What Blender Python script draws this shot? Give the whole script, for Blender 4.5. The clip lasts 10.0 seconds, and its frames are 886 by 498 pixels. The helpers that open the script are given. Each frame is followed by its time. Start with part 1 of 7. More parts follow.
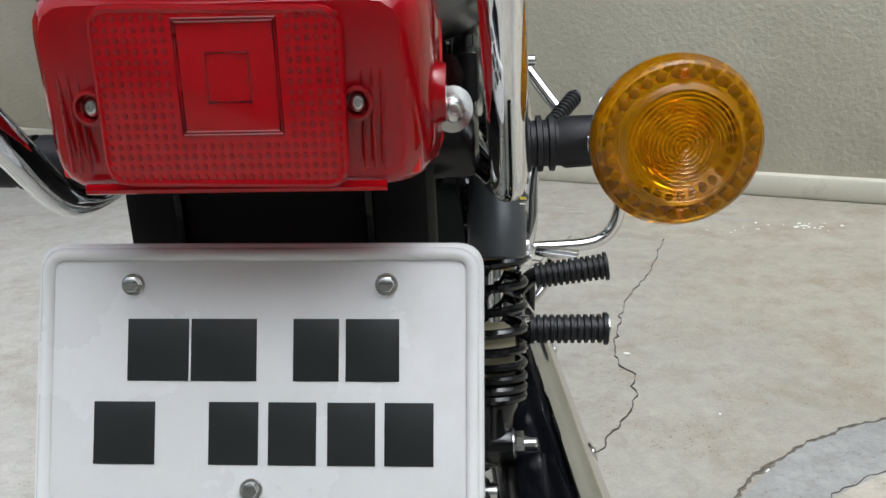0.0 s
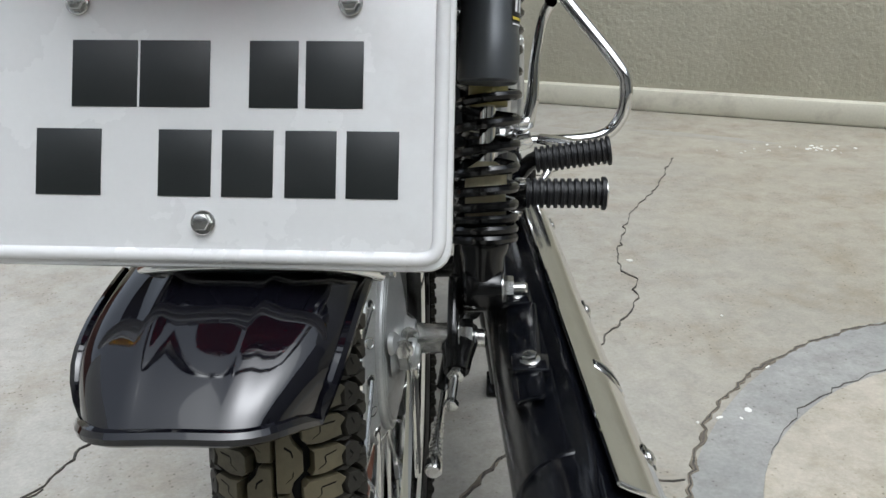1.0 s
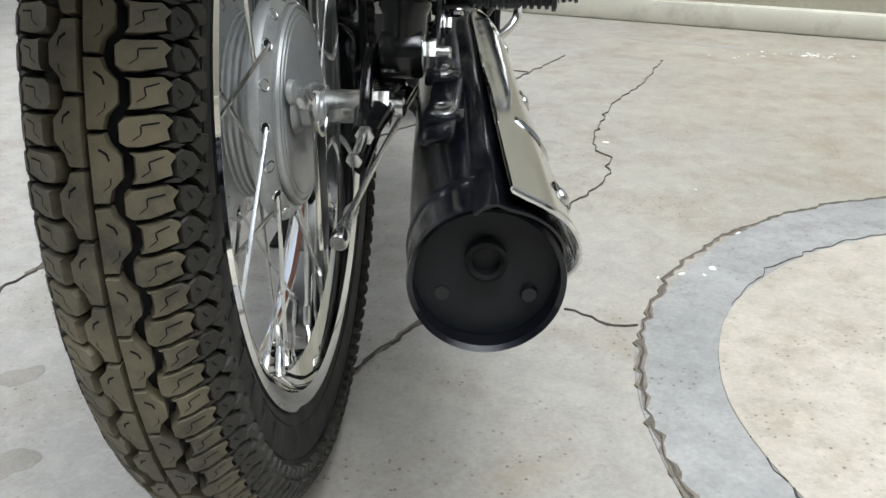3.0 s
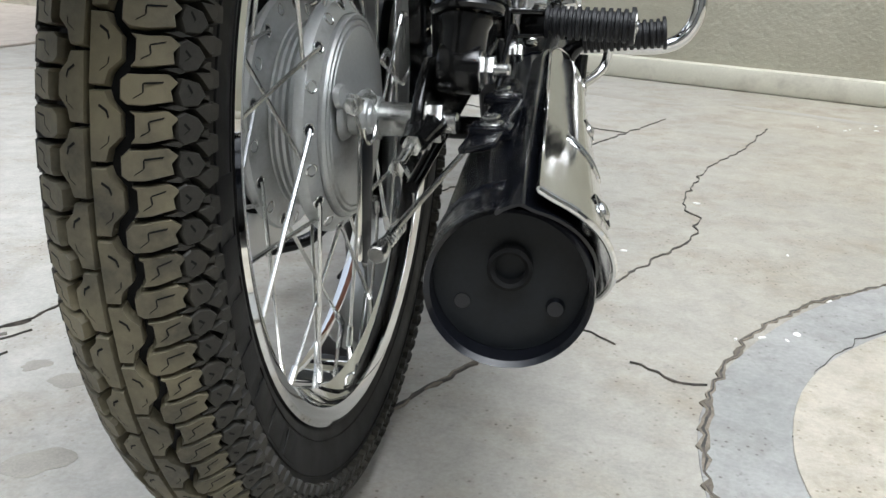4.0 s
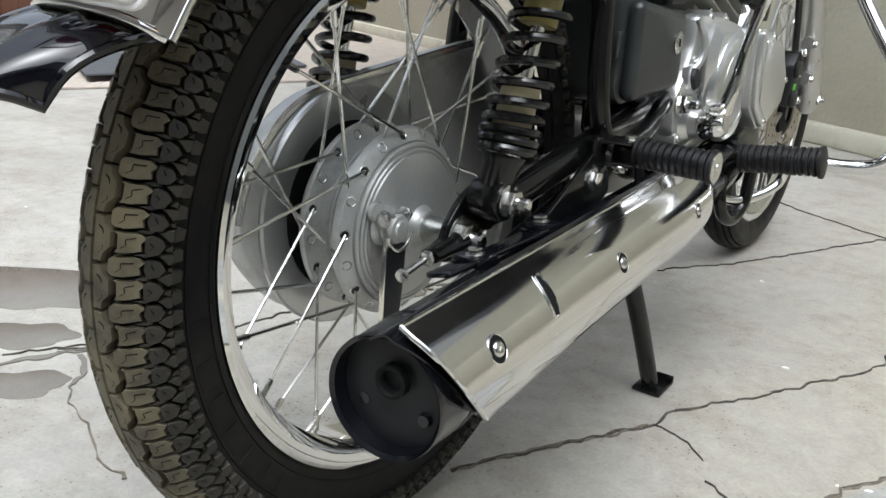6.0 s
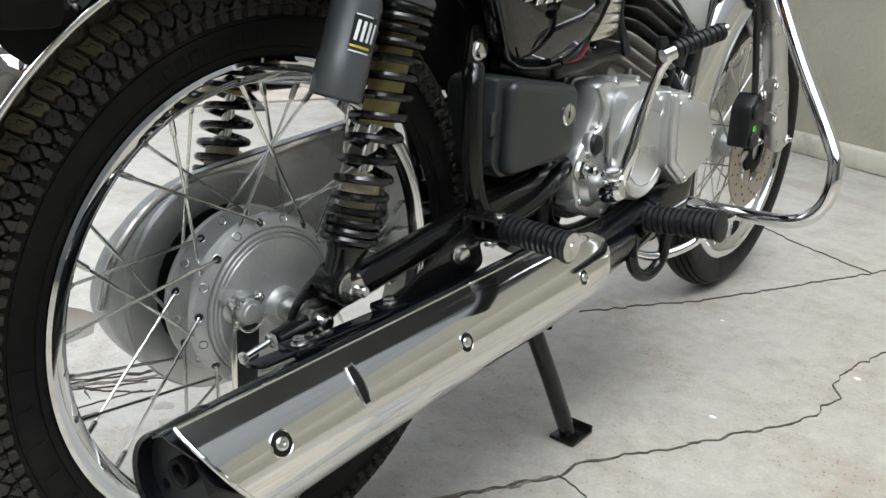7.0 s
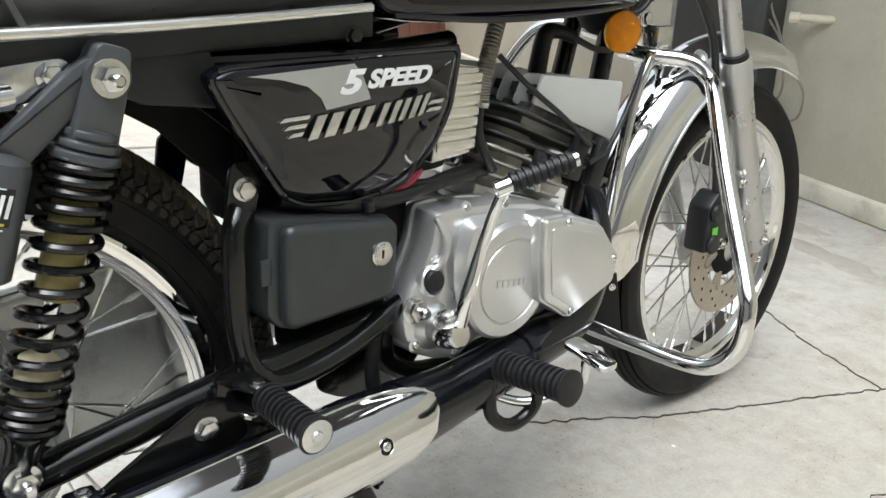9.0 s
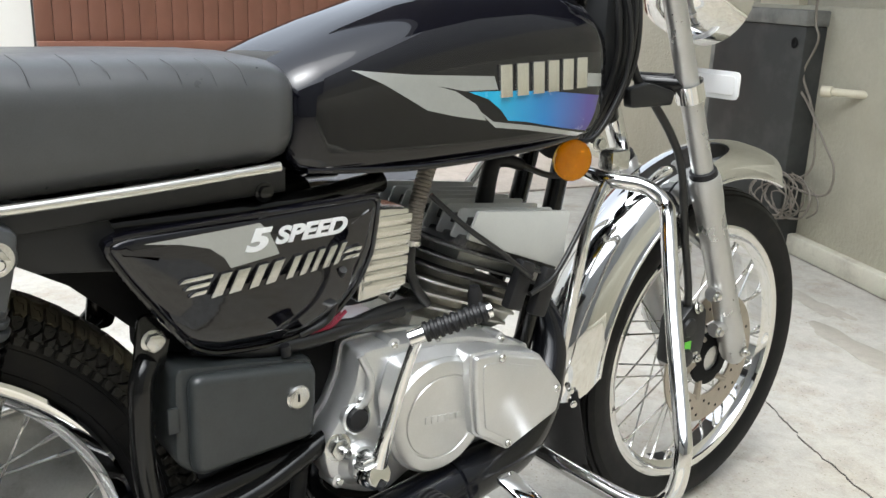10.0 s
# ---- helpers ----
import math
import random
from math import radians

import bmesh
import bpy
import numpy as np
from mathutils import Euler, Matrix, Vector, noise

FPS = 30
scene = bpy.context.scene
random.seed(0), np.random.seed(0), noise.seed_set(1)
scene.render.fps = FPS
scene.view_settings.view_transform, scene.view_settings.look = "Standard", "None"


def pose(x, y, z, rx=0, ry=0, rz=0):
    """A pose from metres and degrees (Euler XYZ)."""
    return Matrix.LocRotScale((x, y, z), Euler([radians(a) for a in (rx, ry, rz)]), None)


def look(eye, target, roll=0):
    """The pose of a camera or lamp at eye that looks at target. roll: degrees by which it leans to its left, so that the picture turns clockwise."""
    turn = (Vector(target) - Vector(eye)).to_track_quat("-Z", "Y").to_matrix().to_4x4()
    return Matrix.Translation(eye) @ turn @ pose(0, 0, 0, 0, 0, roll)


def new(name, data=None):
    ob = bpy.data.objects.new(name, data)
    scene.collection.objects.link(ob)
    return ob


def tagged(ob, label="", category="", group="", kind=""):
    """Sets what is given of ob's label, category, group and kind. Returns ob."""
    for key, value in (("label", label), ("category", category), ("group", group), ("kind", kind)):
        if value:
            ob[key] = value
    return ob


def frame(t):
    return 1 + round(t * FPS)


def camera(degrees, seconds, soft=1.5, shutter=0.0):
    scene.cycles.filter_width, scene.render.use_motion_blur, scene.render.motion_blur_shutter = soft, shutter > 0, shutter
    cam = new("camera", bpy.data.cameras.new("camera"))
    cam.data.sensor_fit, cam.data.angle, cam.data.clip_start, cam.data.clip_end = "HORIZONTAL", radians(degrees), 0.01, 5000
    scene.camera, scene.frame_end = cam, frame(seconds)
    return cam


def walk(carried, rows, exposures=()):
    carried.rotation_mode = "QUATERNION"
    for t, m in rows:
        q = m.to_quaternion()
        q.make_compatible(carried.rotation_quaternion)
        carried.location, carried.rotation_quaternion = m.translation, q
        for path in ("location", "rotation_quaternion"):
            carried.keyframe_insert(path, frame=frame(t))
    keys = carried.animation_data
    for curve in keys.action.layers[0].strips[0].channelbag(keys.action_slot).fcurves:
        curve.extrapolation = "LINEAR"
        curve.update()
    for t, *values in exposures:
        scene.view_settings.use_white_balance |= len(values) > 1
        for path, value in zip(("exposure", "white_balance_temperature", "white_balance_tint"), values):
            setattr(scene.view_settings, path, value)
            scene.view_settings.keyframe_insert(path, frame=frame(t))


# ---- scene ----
cam = camera(53.1, 10.0)
PATH = [
    (0, (0.1004, -0.6949, 0.7919), (0.0096, 1.2034, 0.1688), -2.68),
    (0.5, (0.1082, -0.6943, 0.7409), (0.0025, 1.1861, 0.0690), -2.39),
    (1, (0.1153, -0.6991, 0.6876), (-0.0006, 1.1607, -0.0384), -1.92),
    (1.5, (0.1267, -0.7016, 0.6404), (0.0022, 1.1389, -0.1315), -1.66),
    (2, (0.1427, -0.7021, 0.5944), (0.0174, 1.1255, -0.2076), -1.10),
    (2.5, (0.1661, -0.6994, 0.5536), (0.0426, 1.1227, -0.2614), -0.60),
    (2.7, (0.1751, -0.6965, 0.5382), (0.0551, 1.1249, -0.2779), -0.39),
    (3.8, (0.2106, -0.6720, 0.4722), (-0.0162, 1.1759, -0.2588), 0.91),
    (4, (0.2265, -0.6705, 0.4702), (-0.1298, 1.1779, -0.2044), 1.31),
    (4.5, (0.2686, -0.6710, 0.4861), (-0.4113, 1.0956, -0.1608), 3.99),
    (5, (0.2935, -0.6634, 0.4985), (-0.5652, 1.0340, -0.1176), 3.86),
    (5.2, (0.3207, -0.6608, 0.5014), (-0.5968, 1.0094, -0.1066), 3.89),
    (6.3, (0.5722, -0.6601, 0.6143), (-0.5113, 0.8905, -0.0343), 3.29),
    (6.5, (0.6053, -0.6341, 0.6323), (-0.4943, 0.9032, -0.0223), 3.22),
    (7, (0.6963, -0.5546, 0.6913), (-0.4910, 0.9171, 0.0371), 2.23),
    (7.5, (0.7621, -0.4708, 0.7360), (-0.5235, 0.9233, 0.1023), 1.37),
    (8, (0.8125, -0.3813, 0.7609), (-0.5467, 0.9455, 0.1351), 1.26),
    (8.5, (0.8184, -0.2705, 0.7638), (-0.5559, 1.0440, 0.1442), 1.93),
    (9, (0.8232, -0.1667, 0.8057), (-0.5633, 1.1258, 0.1661), 2.18),
    (9.5, (0.8439, -0.0950, 0.8571), (-0.5874, 1.1612, 0.2460), 2.15),
    (10, (0.9036, -0.0270, 0.9305), (-0.5984, 1.1636, 0.3596), 2.10),
]
walk(cam, [(t, look(eye, target, roll)) for t, eye, target, roll in PATH], [(0.0, 0.92, 5900, 7), (1.0, 0.86, 5900, 7), (2.0, 0.86, 5920, 7), (2.5, 1.06, 5900, 7), (4.0, 1.29, 5870, 7), (5.2, 1.22, 5950, 7), (6.5, 1.24, 5950, 7), (8.0, 1.42, 5980, 7), (10.0, 1.62, 6080, 7)])

# ---- world and light ----
world = bpy.data.worlds.new("sky")
scene.world = world
world.use_nodes = True
wn = world.node_tree
sky = wn.nodes.new("ShaderNodeTexSky")
sky.sky_type, sky.sun_disc = "NISHITA", False
sky.sun_elevation, sky.sun_rotation = radians(67), radians(152)
sky.air_density, sky.dust_density, sky.ozone_density = 0.8, 5.0, 0.4
hazy = wn.nodes.new("ShaderNodeHueSaturation")
hazy.inputs["Saturation"].default_value = 0.25
wn.links.new(sky.outputs[0], hazy.inputs["Color"])
wn.links.new(hazy.outputs[0], wn.nodes["Background"].inputs[0])
wn.nodes["Background"].inputs[1].default_value = 0.15
sun = new("sun", bpy.data.lights.new("sun", "SUN"))
sun.data.energy, sun.data.angle, sun.data.color = 0.45, radians(60), (1.0, 0.95, 0.88)
sun.matrix_world = look((1.0, -1.9, 5.0), (0, 0, 0))


# ---- geometry tools ----
class Geo:
    """Vertices and faces of one mesh."""

    def __init__(self):
        self.v, self.f = [], []

    def ring(self, pts):
        k = len(self.v)
        self.v.extend([tuple(p) for p in pts])
        return list(range(k, k + len(pts)))

    def skin(self, rings, closed=True, caps=True, loop=False):
        n = len(rings[0])
        pairs = list(zip(rings, rings[1:])) + ([(rings[-1], rings[0])] if loop else [])
        for a, b in pairs:
            for i in range(n if closed else n - 1):
                j = (i + 1) % n
                self.f.append((a[i], a[j], b[j], b[i]))
        if caps and not loop:
            self.f.append(tuple(reversed(rings[0])))
            self.f.append(tuple(rings[-1]))
        return self

    def add(self, other, m=None):
        k = len(self.v)
        self.v.extend([tuple(m @ Vector(p)) for p in other.v] if m else other.v)
        self.f.extend([tuple(i + k for i in face) for face in other.f])
        return self


def axis_at(origin, direction, up=(0, 0, 1)):
    """A frame at origin whose z runs along direction."""
    z = Vector(direction).normalized()
    x = Vector(up).cross(z)
    if x.length < 1e-4:
        x = Vector((1, 0, 0)).cross(z)
    x.normalize()
    y = z.cross(x)
    return Matrix.Translation(origin) @ Matrix((x, y, z)).transposed().to_4x4()


def side(x0):
    """Plans drawn in (y, z), thickness along +x."""
    return Matrix(((0, 0, 1, x0), (1, 0, 0, 0), (0, 1, 0, 0), (0, 0, 0, 1)))


def catmull(pts, steps=8, closed=False):
    pts = [Vector(p) for p in pts]
    n = len(pts)
    out = []
    for i in range(n if closed else n - 1):
        if closed:
            a, b, c, d = (pts[(i + k) % n] for k in (-1, 0, 1, 2))
        else:
            b, c = pts[i], pts[i + 1]
            a = pts[i - 1] if i else b * 2 - c
            d = pts[i + 2] if i + 2 < n else c * 2 - b
        for s in range(steps):
            t = s / steps
            out.append(0.5 * (2 * b + (c - a) * t + (2 * a - 5 * b + 4 * c - d) * t * t + (3 * b - a - 3 * c + d) * t ** 3))
    if not closed:
        out.append(pts[-1])
    return out


def tube(pts, r, seg=12, steps=8, closed=False, flat=1.0, g=None):
    """A round bar along pts; r a number or one for each given point; steps=0: straight pieces."""
    g = g or Geo()
    rs = list(r) if hasattr(r, "__len__") else [r] * len(pts)
    if steps:
        line = catmull(pts, steps, closed)
        rad = [rs[min(i // steps, len(rs) - 1)] * (1 - (i % steps) / steps) + rs[min(i // steps + 1, len(rs) - 1)] * ((i % steps) / steps) for i in range(len(line))]
    else:
        line, rad = [Vector(p) for p in pts], rs
    n = len(line)
    rings, up = [], None
    for i, p in enumerate(line):
        a = line[(i - 1) % n] if closed or i else p
        b = line[(i + 1) % n] if closed or i < n - 1 else p
        d = (b - a).normalized()
        if up is None:
            up = Vector((0, 0, 1)) if abs(d.z) < 0.9 else Vector((1, 0, 0))
        x = up.cross(d).normalized()
        up = d.cross(x).normalized()
        rings.append(g.ring([p + (x * math.cos(q) + up * math.sin(q) * flat) * rad[i] for q in [2 * math.pi * k / seg for k in range(seg)]]))
    g.skin(rings, loop=closed)
    return g


def lathe(profile, m=None, seg=32, closed=False, g=None, arc=None):
    """profile: (radius, height) pairs, turned round the local z; closed: the profile is a loop."""
    g = g or Geo()
    m = m or Matrix()
    rings = []
    for r, h in profile:
        r = max(r, 1e-5)
        rings.append(g.ring([m @ Vector((r * math.cos(2 * math.pi * k / seg), r * math.sin(2 * math.pi * k / seg), h)) for k in range(seg)]))
    g.skin(rings, caps=not closed, loop=closed)
    return g


def inset(outline, d):
    n = len(outline)
    area = sum(outline[i][0] * outline[(i + 1) % n][1] - outline[(i + 1) % n][0] * outline[i][1] for i in range(n))
    s = 1 if area > 0 else -1
    out = []
    for i in range(n):
        a, b, c = Vector(outline[i - 1]), Vector(outline[i]), Vector(outline[(i + 1) % n])
        e, f = (b - a), (c - b)
        if e.length < 1e-9 or f.length < 1e-9:
            out.append(tuple(b))
            continue
        n1, n2 = Vector((-e.y, e.x)).normalized() * s, Vector((-f.y, f.x)).normalized() * s
        k = n1 + n2
        k = k / max(k.dot(n1), 0.35) if k.length > 1e-6 else n1
        out.append(tuple(b + k * d))
    return out


def rounded(outline, r, steps=4):
    """The outline with its corners rounded; r a number or one for each corner."""
    n = len(outline)
    rs = list(r) if hasattr(r, "__len__") else [r] * n
    out = []
    for i in range(n):
        a, b, c = Vector(outline[i - 1]), Vector(outline[i]), Vector(outline[(i + 1) % n])
        d = min(rs[i], (a - b).length * 0.48, (c - b).length * 0.48)
        p, q = b + (a - b).normalized() * d, b + (c - b).normalized() * d
        for k in range(steps + 1):
            t = k / steps
            out.append(tuple(p * (1 - t) ** 2 + b * 2 * t * (1 - t) + q * t * t))
    return out


def prism(outline, h, m=None, bevel=0.001, g=None, soft=2, back=True):
    """An outline in the local xy, h thick along z, with rounded rims."""
    g = g or Geo()
    m = m or Matrix()
    bevel = min(bevel, abs(h) * 0.45)
    lv = []
    if bevel > 0:
        if back:
            lv += [(bevel * (1 - math.sin(k * math.pi / 2 / soft)), bevel * (1 - math.cos(k * math.pi / 2 / soft))) for k in range(soft + 1)]
        else:
            lv += [(0, 0)]
        lv += [(bevel * (1 - math.cos(k * math.pi / 2 / soft)), h - bevel * (1 - math.sin(k * math.pi / 2 / soft))) for k in range(soft + 1)]
    else:
        lv = [(0, 0), (0, h)]
    rings = [g.ring([m @ Vector((x, y, z)) for x, y in (inset(outline, d) if d > 0 else outline)]) for d, z in lv]
    g.skin(rings)
    return g


def box(size, centre, bevel=0.002, m=None, g=None):
    sx, sy, sz = (s / 2 for s in size)
    b = min(bevel, sx * 0.9, sy * 0.9)
    mm = (m or Matrix()) @ Matrix.Translation((centre[0], centre[1], centre[2] - sz))
    return prism(rounded([(-sx, -sy), (sx, -sy), (sx, sy), (-sx, sy)], b * 1.5, 2), size[2], mm, b, g)


def sheet(fn, nu, nv, thick=0.0, g=None):
    """A bent sheet: fn(u, v) for u, v in 0..1, given a thickness along its normals."""
    g = g or Geo()
    p = [[Vector(fn(i / nu, j / nv)) for j in range(nv + 1)] for i in range(nu + 1)]
    if thick:
        q = []
        for i in range(nu + 1):
            row = []
            for j in range(nv + 1):
                du = p[min(i + 1, nu)][j] - p[max(i - 1, 0)][j]
                dv = p[i][min(j + 1, nv)] - p[i][max(j - 1, 0)]
                nrm = du.cross(dv)
                row.append(p[i][j] - nrm.normalized() * thick)
            q.append(row)
    a = [g.ring(r) for r in p]
    for r, s in zip(a, a[1:]):
        for j in range(nv):
            g.f.append((r[j], r[j + 1], s[j + 1], s[j]))
    if thick:
        b = [g.ring(r) for r in q]
        for r, s in zip(b, b[1:]):
            for j in range(nv):
                g.f.append((r[j], s[j], s[j + 1], r[j + 1]))
        for i in range(nu):
            g.f.append((a[i][0], a[i + 1][0], b[i + 1][0], b[i][0]))
            g.f.append((a[i][nv], b[i][nv], b[i + 1][nv], a[i + 1][nv]))
        for j in range(nv):
            g.f.append((a[0][j], b[0][j], b[0][j + 1], a[0][j + 1]))
            g.f.append((a[nu][j], a[nu][j + 1], b[nu][j + 1], b[nu][j]))
    return g


def hexbolt(origin, direction, r=0.006, h=0.005, washer=True, stub=0.0, g=None):
    """A hexagon head on its washer, with the thread's end if stub."""
    g = g or Geo()
    m = axis_at(origin, direction)
    z = 0.0
    if washer:
        lathe([(r * 1.45, 0), (r * 1.5, 0.0004), (r * 1.5, 0.0014), (r * 1.4, 0.0018)], m, 20, g=g)
        z = 0.0017
    prism([(r * 1.12 * math.cos(k * math.pi / 3), r * 1.12 * math.sin(k * math.pi / 3)) for k in range(6)], h, m @ Matrix.Translation((0, 0, z)), 0.0008, g)
    if stub:
        lathe([(r * 0.55, z + h * 0.5), (r * 0.55, z + h + stub * 0.85), (r * 0.4, z + h + stub)], m, 14, g=g)
    return g


def screw(origin, direction, r=0.004, g=None):
    """A pan-head screw with a cross slot cut as a dark recess."""
    g = g or Geo()
    m = axis_at(origin, direction)
    lathe([(r, 0), (r, r * 0.25), (r * 0.85, r * 0.5), (r * 0.5, r * 0.66), (r * 0.3, r * 0.62), (r * 0.28, r * 0.35)], m, 16, g=g)
    return g


def make(name, g, material, parent=None, label="", smooth=True, angle=38):
    """Link g as one mesh object under a thing or a part."""
    me = bpy.data.meshes.new(name)
    if isinstance(g, Geo):
        me.from_pydata(g.v, [], g.f)
        bm = bmesh.new()
        bm.from_mesh(me)
        bmesh.ops.recalc_face_normals(bm, faces=bm.faces)
        bm.to_mesh(me)
        bm.free()
    else:
        me = g
    me.materials.append(material)
    if smooth:
        me.shade_smooth()
        me.set_sharp_from_angle(angle=radians(angle))
    ob = new(name, me)
    if parent:
        ob.parent = parent
    if label:
        ob["label"] = label
    return ob


part = make


def empty(name, place=(0, 0, 0)):
    ob = new(name)
    ob.location = place
    ob.empty_display_size = 0.1
    return ob


# ---- materials ----
def node(t, kind, **values):
    n = t.nodes.new(kind)
    for key, value in values.items():
        n.inputs[key].default_value = value
    return n


def surface(name, base, rough=0.5, metal=0.0, vary=0.15, scale=30.0, fine=400.0, bump=0.1, dirt=None, dirt_scale=8.0, dirt_at=0.55, coat=0.0, transmission=0.0, rough_vary=0.15, spec=0.5, detail=6.0, relief=0.001):
    """A painted, metal, rubber or stone surface: two scales of mottling, dirt patches, uneven gloss and fine relief."""
    m = bpy.data.materials.new(name)
    m.use_nodes = True
    t = m.node_tree
    p = t.nodes["Principled BSDF"]
    co = t.nodes.new("ShaderNodeTexCoord")
    big = node(t, "ShaderNodeTexNoise", Scale=scale, Detail=detail, Roughness=0.6)
    small = node(t, "ShaderNodeTexNoise", Scale=fine, Detail=3.0, Roughness=0.6)
    for n in (big, small):
        t.links.new(co.outputs["Object"], n.inputs["Vector"])
    mixn = t.nodes.new("ShaderNodeMix")
    mixn.data_type = "FLOAT"
    mixn.inputs[0].default_value = 0.4
    t.links.new(big.outputs["Fac"], mixn.inputs[2])
    t.links.new(small.outputs["Fac"], mixn.inputs[3])
    ramp = t.nodes.new("ShaderNodeValToRGB")
    lo = [max(0.0, c * (1 - vary)) for c in base]
    hi = [min(1.0, c * (1 + vary)) for c in base]
    ramp.color_ramp.elements[0].position, ramp.color_ramp.elements[1].position = 0.34, 0.66
    ramp.color_ramp.elements[0].color, ramp.color_ramp.elements[1].color = (*lo, 1), (*hi, 1)
    t.links.new(mixn.outputs[0], ramp.inputs[0])
    colour = ramp.outputs[0]
    if dirt:
        dn = node(t, "ShaderNodeTexNoise", Scale=dirt_scale, Detail=8.0, Roughness=0.65)
        t.links.new(co.outputs["Object"], dn.inputs["Vector"])
        dr = t.nodes.new("ShaderNodeMapRange")
        dr.inputs[1].default_value, dr.inputs[2].default_value = dirt_at - 0.09, dirt_at + 0.14
        t.links.new(dn.outputs["Fac"], dr.inputs[0])
        mx = t.nodes.new("ShaderNodeMix")
        mx.data_type = "RGBA"
        mx.inputs[7].default_value = (*dirt, 1)
        t.links.new(dr.outputs[0], mx.inputs[0])
        t.links.new(colour, mx.inputs[6])
        colour = mx.outputs[2]
    t.links.new(colour, p.inputs["Base Color"])
    rr = t.nodes.new("ShaderNodeMapRange")
    rr.inputs[1].default_value, rr.inputs[2].default_value = 0.3, 0.7
    rr.inputs[3].default_value, rr.inputs[4].default_value = max(0.01, rough * (1 - rough_vary)), min(1.0, rough * (1 + rough_vary))
    t.links.new(big.outputs["Fac"], rr.inputs[0])
    t.links.new(rr.outputs[0], p.inputs["Roughness"])
    p.inputs["Metallic"].default_value = metal
    p.inputs["Specular IOR Level"].default_value = spec
    p.inputs["Coat Weight"].default_value = coat
    p.inputs["Coat Roughness"].default_value = 0.03
    p.inputs["Transmission Weight"].default_value = transmission
    if bump:
        b = node(t, "ShaderNodeBump", Strength=bump, Distance=relief)
        t.links.new(mixn.outputs[0], b.inputs["Height"])
        t.links.new(b.outputs[0], p.inputs["Normal"])
    return m


chrome = surface("chrome", (0.74, 0.74, 0.735), 0.035, 1.0, vary=0.03, scale=12, bump=0.012, rough_vary=0.5)
soft_chrome = surface("worn_chrome", (0.72, 0.72, 0.715), 0.085, 1.0, vary=0.05, scale=25, bump=0.02, rough_vary=0.4)
steel = surface("zinc_steel", (0.62, 0.62, 0.6), 0.24, 1.0, vary=0.12, scale=60, bump=0.06, dirt=(0.35, 0.33, 0.3), dirt_scale=40, dirt_at=0.66)
spoke_steel = surface("spoke_steel", (0.66, 0.66, 0.64), 0.22, 1.0, vary=0.1, scale=80, bump=0.02)
alloy = surface("silver_painted_alloy", (0.6, 0.605, 0.6), 0.3, 0.8, vary=0.05, scale=20, bump=0.04, coat=0.15, rough_vary=0.1)
hub_alloy = surface("grey_hub_alloy", (0.5, 0.51, 0.5), 0.42, 0.55, vary=0.1, scale=25, bump=0.08, dirt=(0.28, 0.27, 0.25), dirt_scale=18, dirt_at=0.62)
cast = surface("cast_alloy", (0.5, 0.495, 0.46), 0.5, 0.7, vary=0.12, scale=70, bump=0.3, dirt=(0.26, 0.23, 0.17), dirt_scale=22, dirt_at=0.6)
# black of the upper fins, also used as shade between the head fins
fin_black = surface("black_fin_and_gap_shade", (0.045, 0.045, 0.044), 0.5, 0.3, vary=0.3, scale=60, bump=0.2, dirt=(0.2, 0.19, 0.17), dirt_scale=30, dirt_at=0.62)
head_paint = surface("grey_head_enamel", (0.47, 0.48, 0.46), 0.42, 0.2, vary=0.05, scale=30, bump=0.12)
black_gloss = surface("black_gloss_paint", (0.003, 0.003, 0.005), 0.04, 0.0, vary=0.2, scale=10, bump=0.006, coat=0.0, rough_vary=0.4, spec=0.6)
frame_black = surface("frame_enamel", (0.005, 0.005, 0.005), 0.16, 0.0, vary=0.2, scale=30, bump=0.03, spec=0.4, dirt=(0.02, 0.019, 0.017), dirt_scale=25, dirt_at=0.68)
muffler_black = surface("muffler_black", (0.004, 0.0045, 0.0065), 0.16, 0.0, vary=0.25, scale=30, bump=0.1, spec=0.45, dirt=(0.016, 0.0155, 0.0145), dirt_scale=45, dirt_at=0.7)
# dull black of end plate and lever, also shade in the spoke holes
end_black = surface("dull_black_and_hole_shade", (0.009, 0.0105, 0.012), 0.42, 0.0, vary=0.3, scale=60, bump=0.1, spec=0.25)
matt_black = surface("matt_black_plastic", (0.011, 0.0115, 0.012), 0.42, 0.0, vary=0.15, scale=40, bump=0.12, spec=0.35, dirt=(0.03, 0.029, 0.027), dirt_scale=14, dirt_at=0.7)
box_plastic = surface("grey_black_plastic", (0.025, 0.0285, 0.029), 0.38, 0.0, vary=0.2, scale=40, bump=0.12)
# near-black of dark parts, and shade drawn into holes, slots and gaps
dark = surface("near_black_and_gap_shade", (0.006, 0.006, 0.006), 0.8, 0.0, vary=0.3, bump=0.1, spec=0.2)
rubber = surface("peg_rubber", (0.008, 0.008, 0.009), 0.5, 0.0, vary=0.2, scale=60, bump=0.15, spec=0.35, dirt=(0.03, 0.029, 0.027), dirt_scale=60, dirt_at=0.68)
tyre_side = surface("tyre_rubber", (0.006, 0.006, 0.0062), 0.5, 0.0, vary=0.2, scale=30, bump=0.2, spec=0.16, dirt=(0.014, 0.0125, 0.01), dirt_scale=16, dirt_at=0.62)
tread_rubber = surface("dusty_tread_rubber", (0.058, 0.052, 0.036), 0.6, 0.0, vary=0.35, scale=35, bump=0.5, spec=0.4, dirt=(0.15, 0.13, 0.08), dirt_scale=13, dirt_at=0.5)
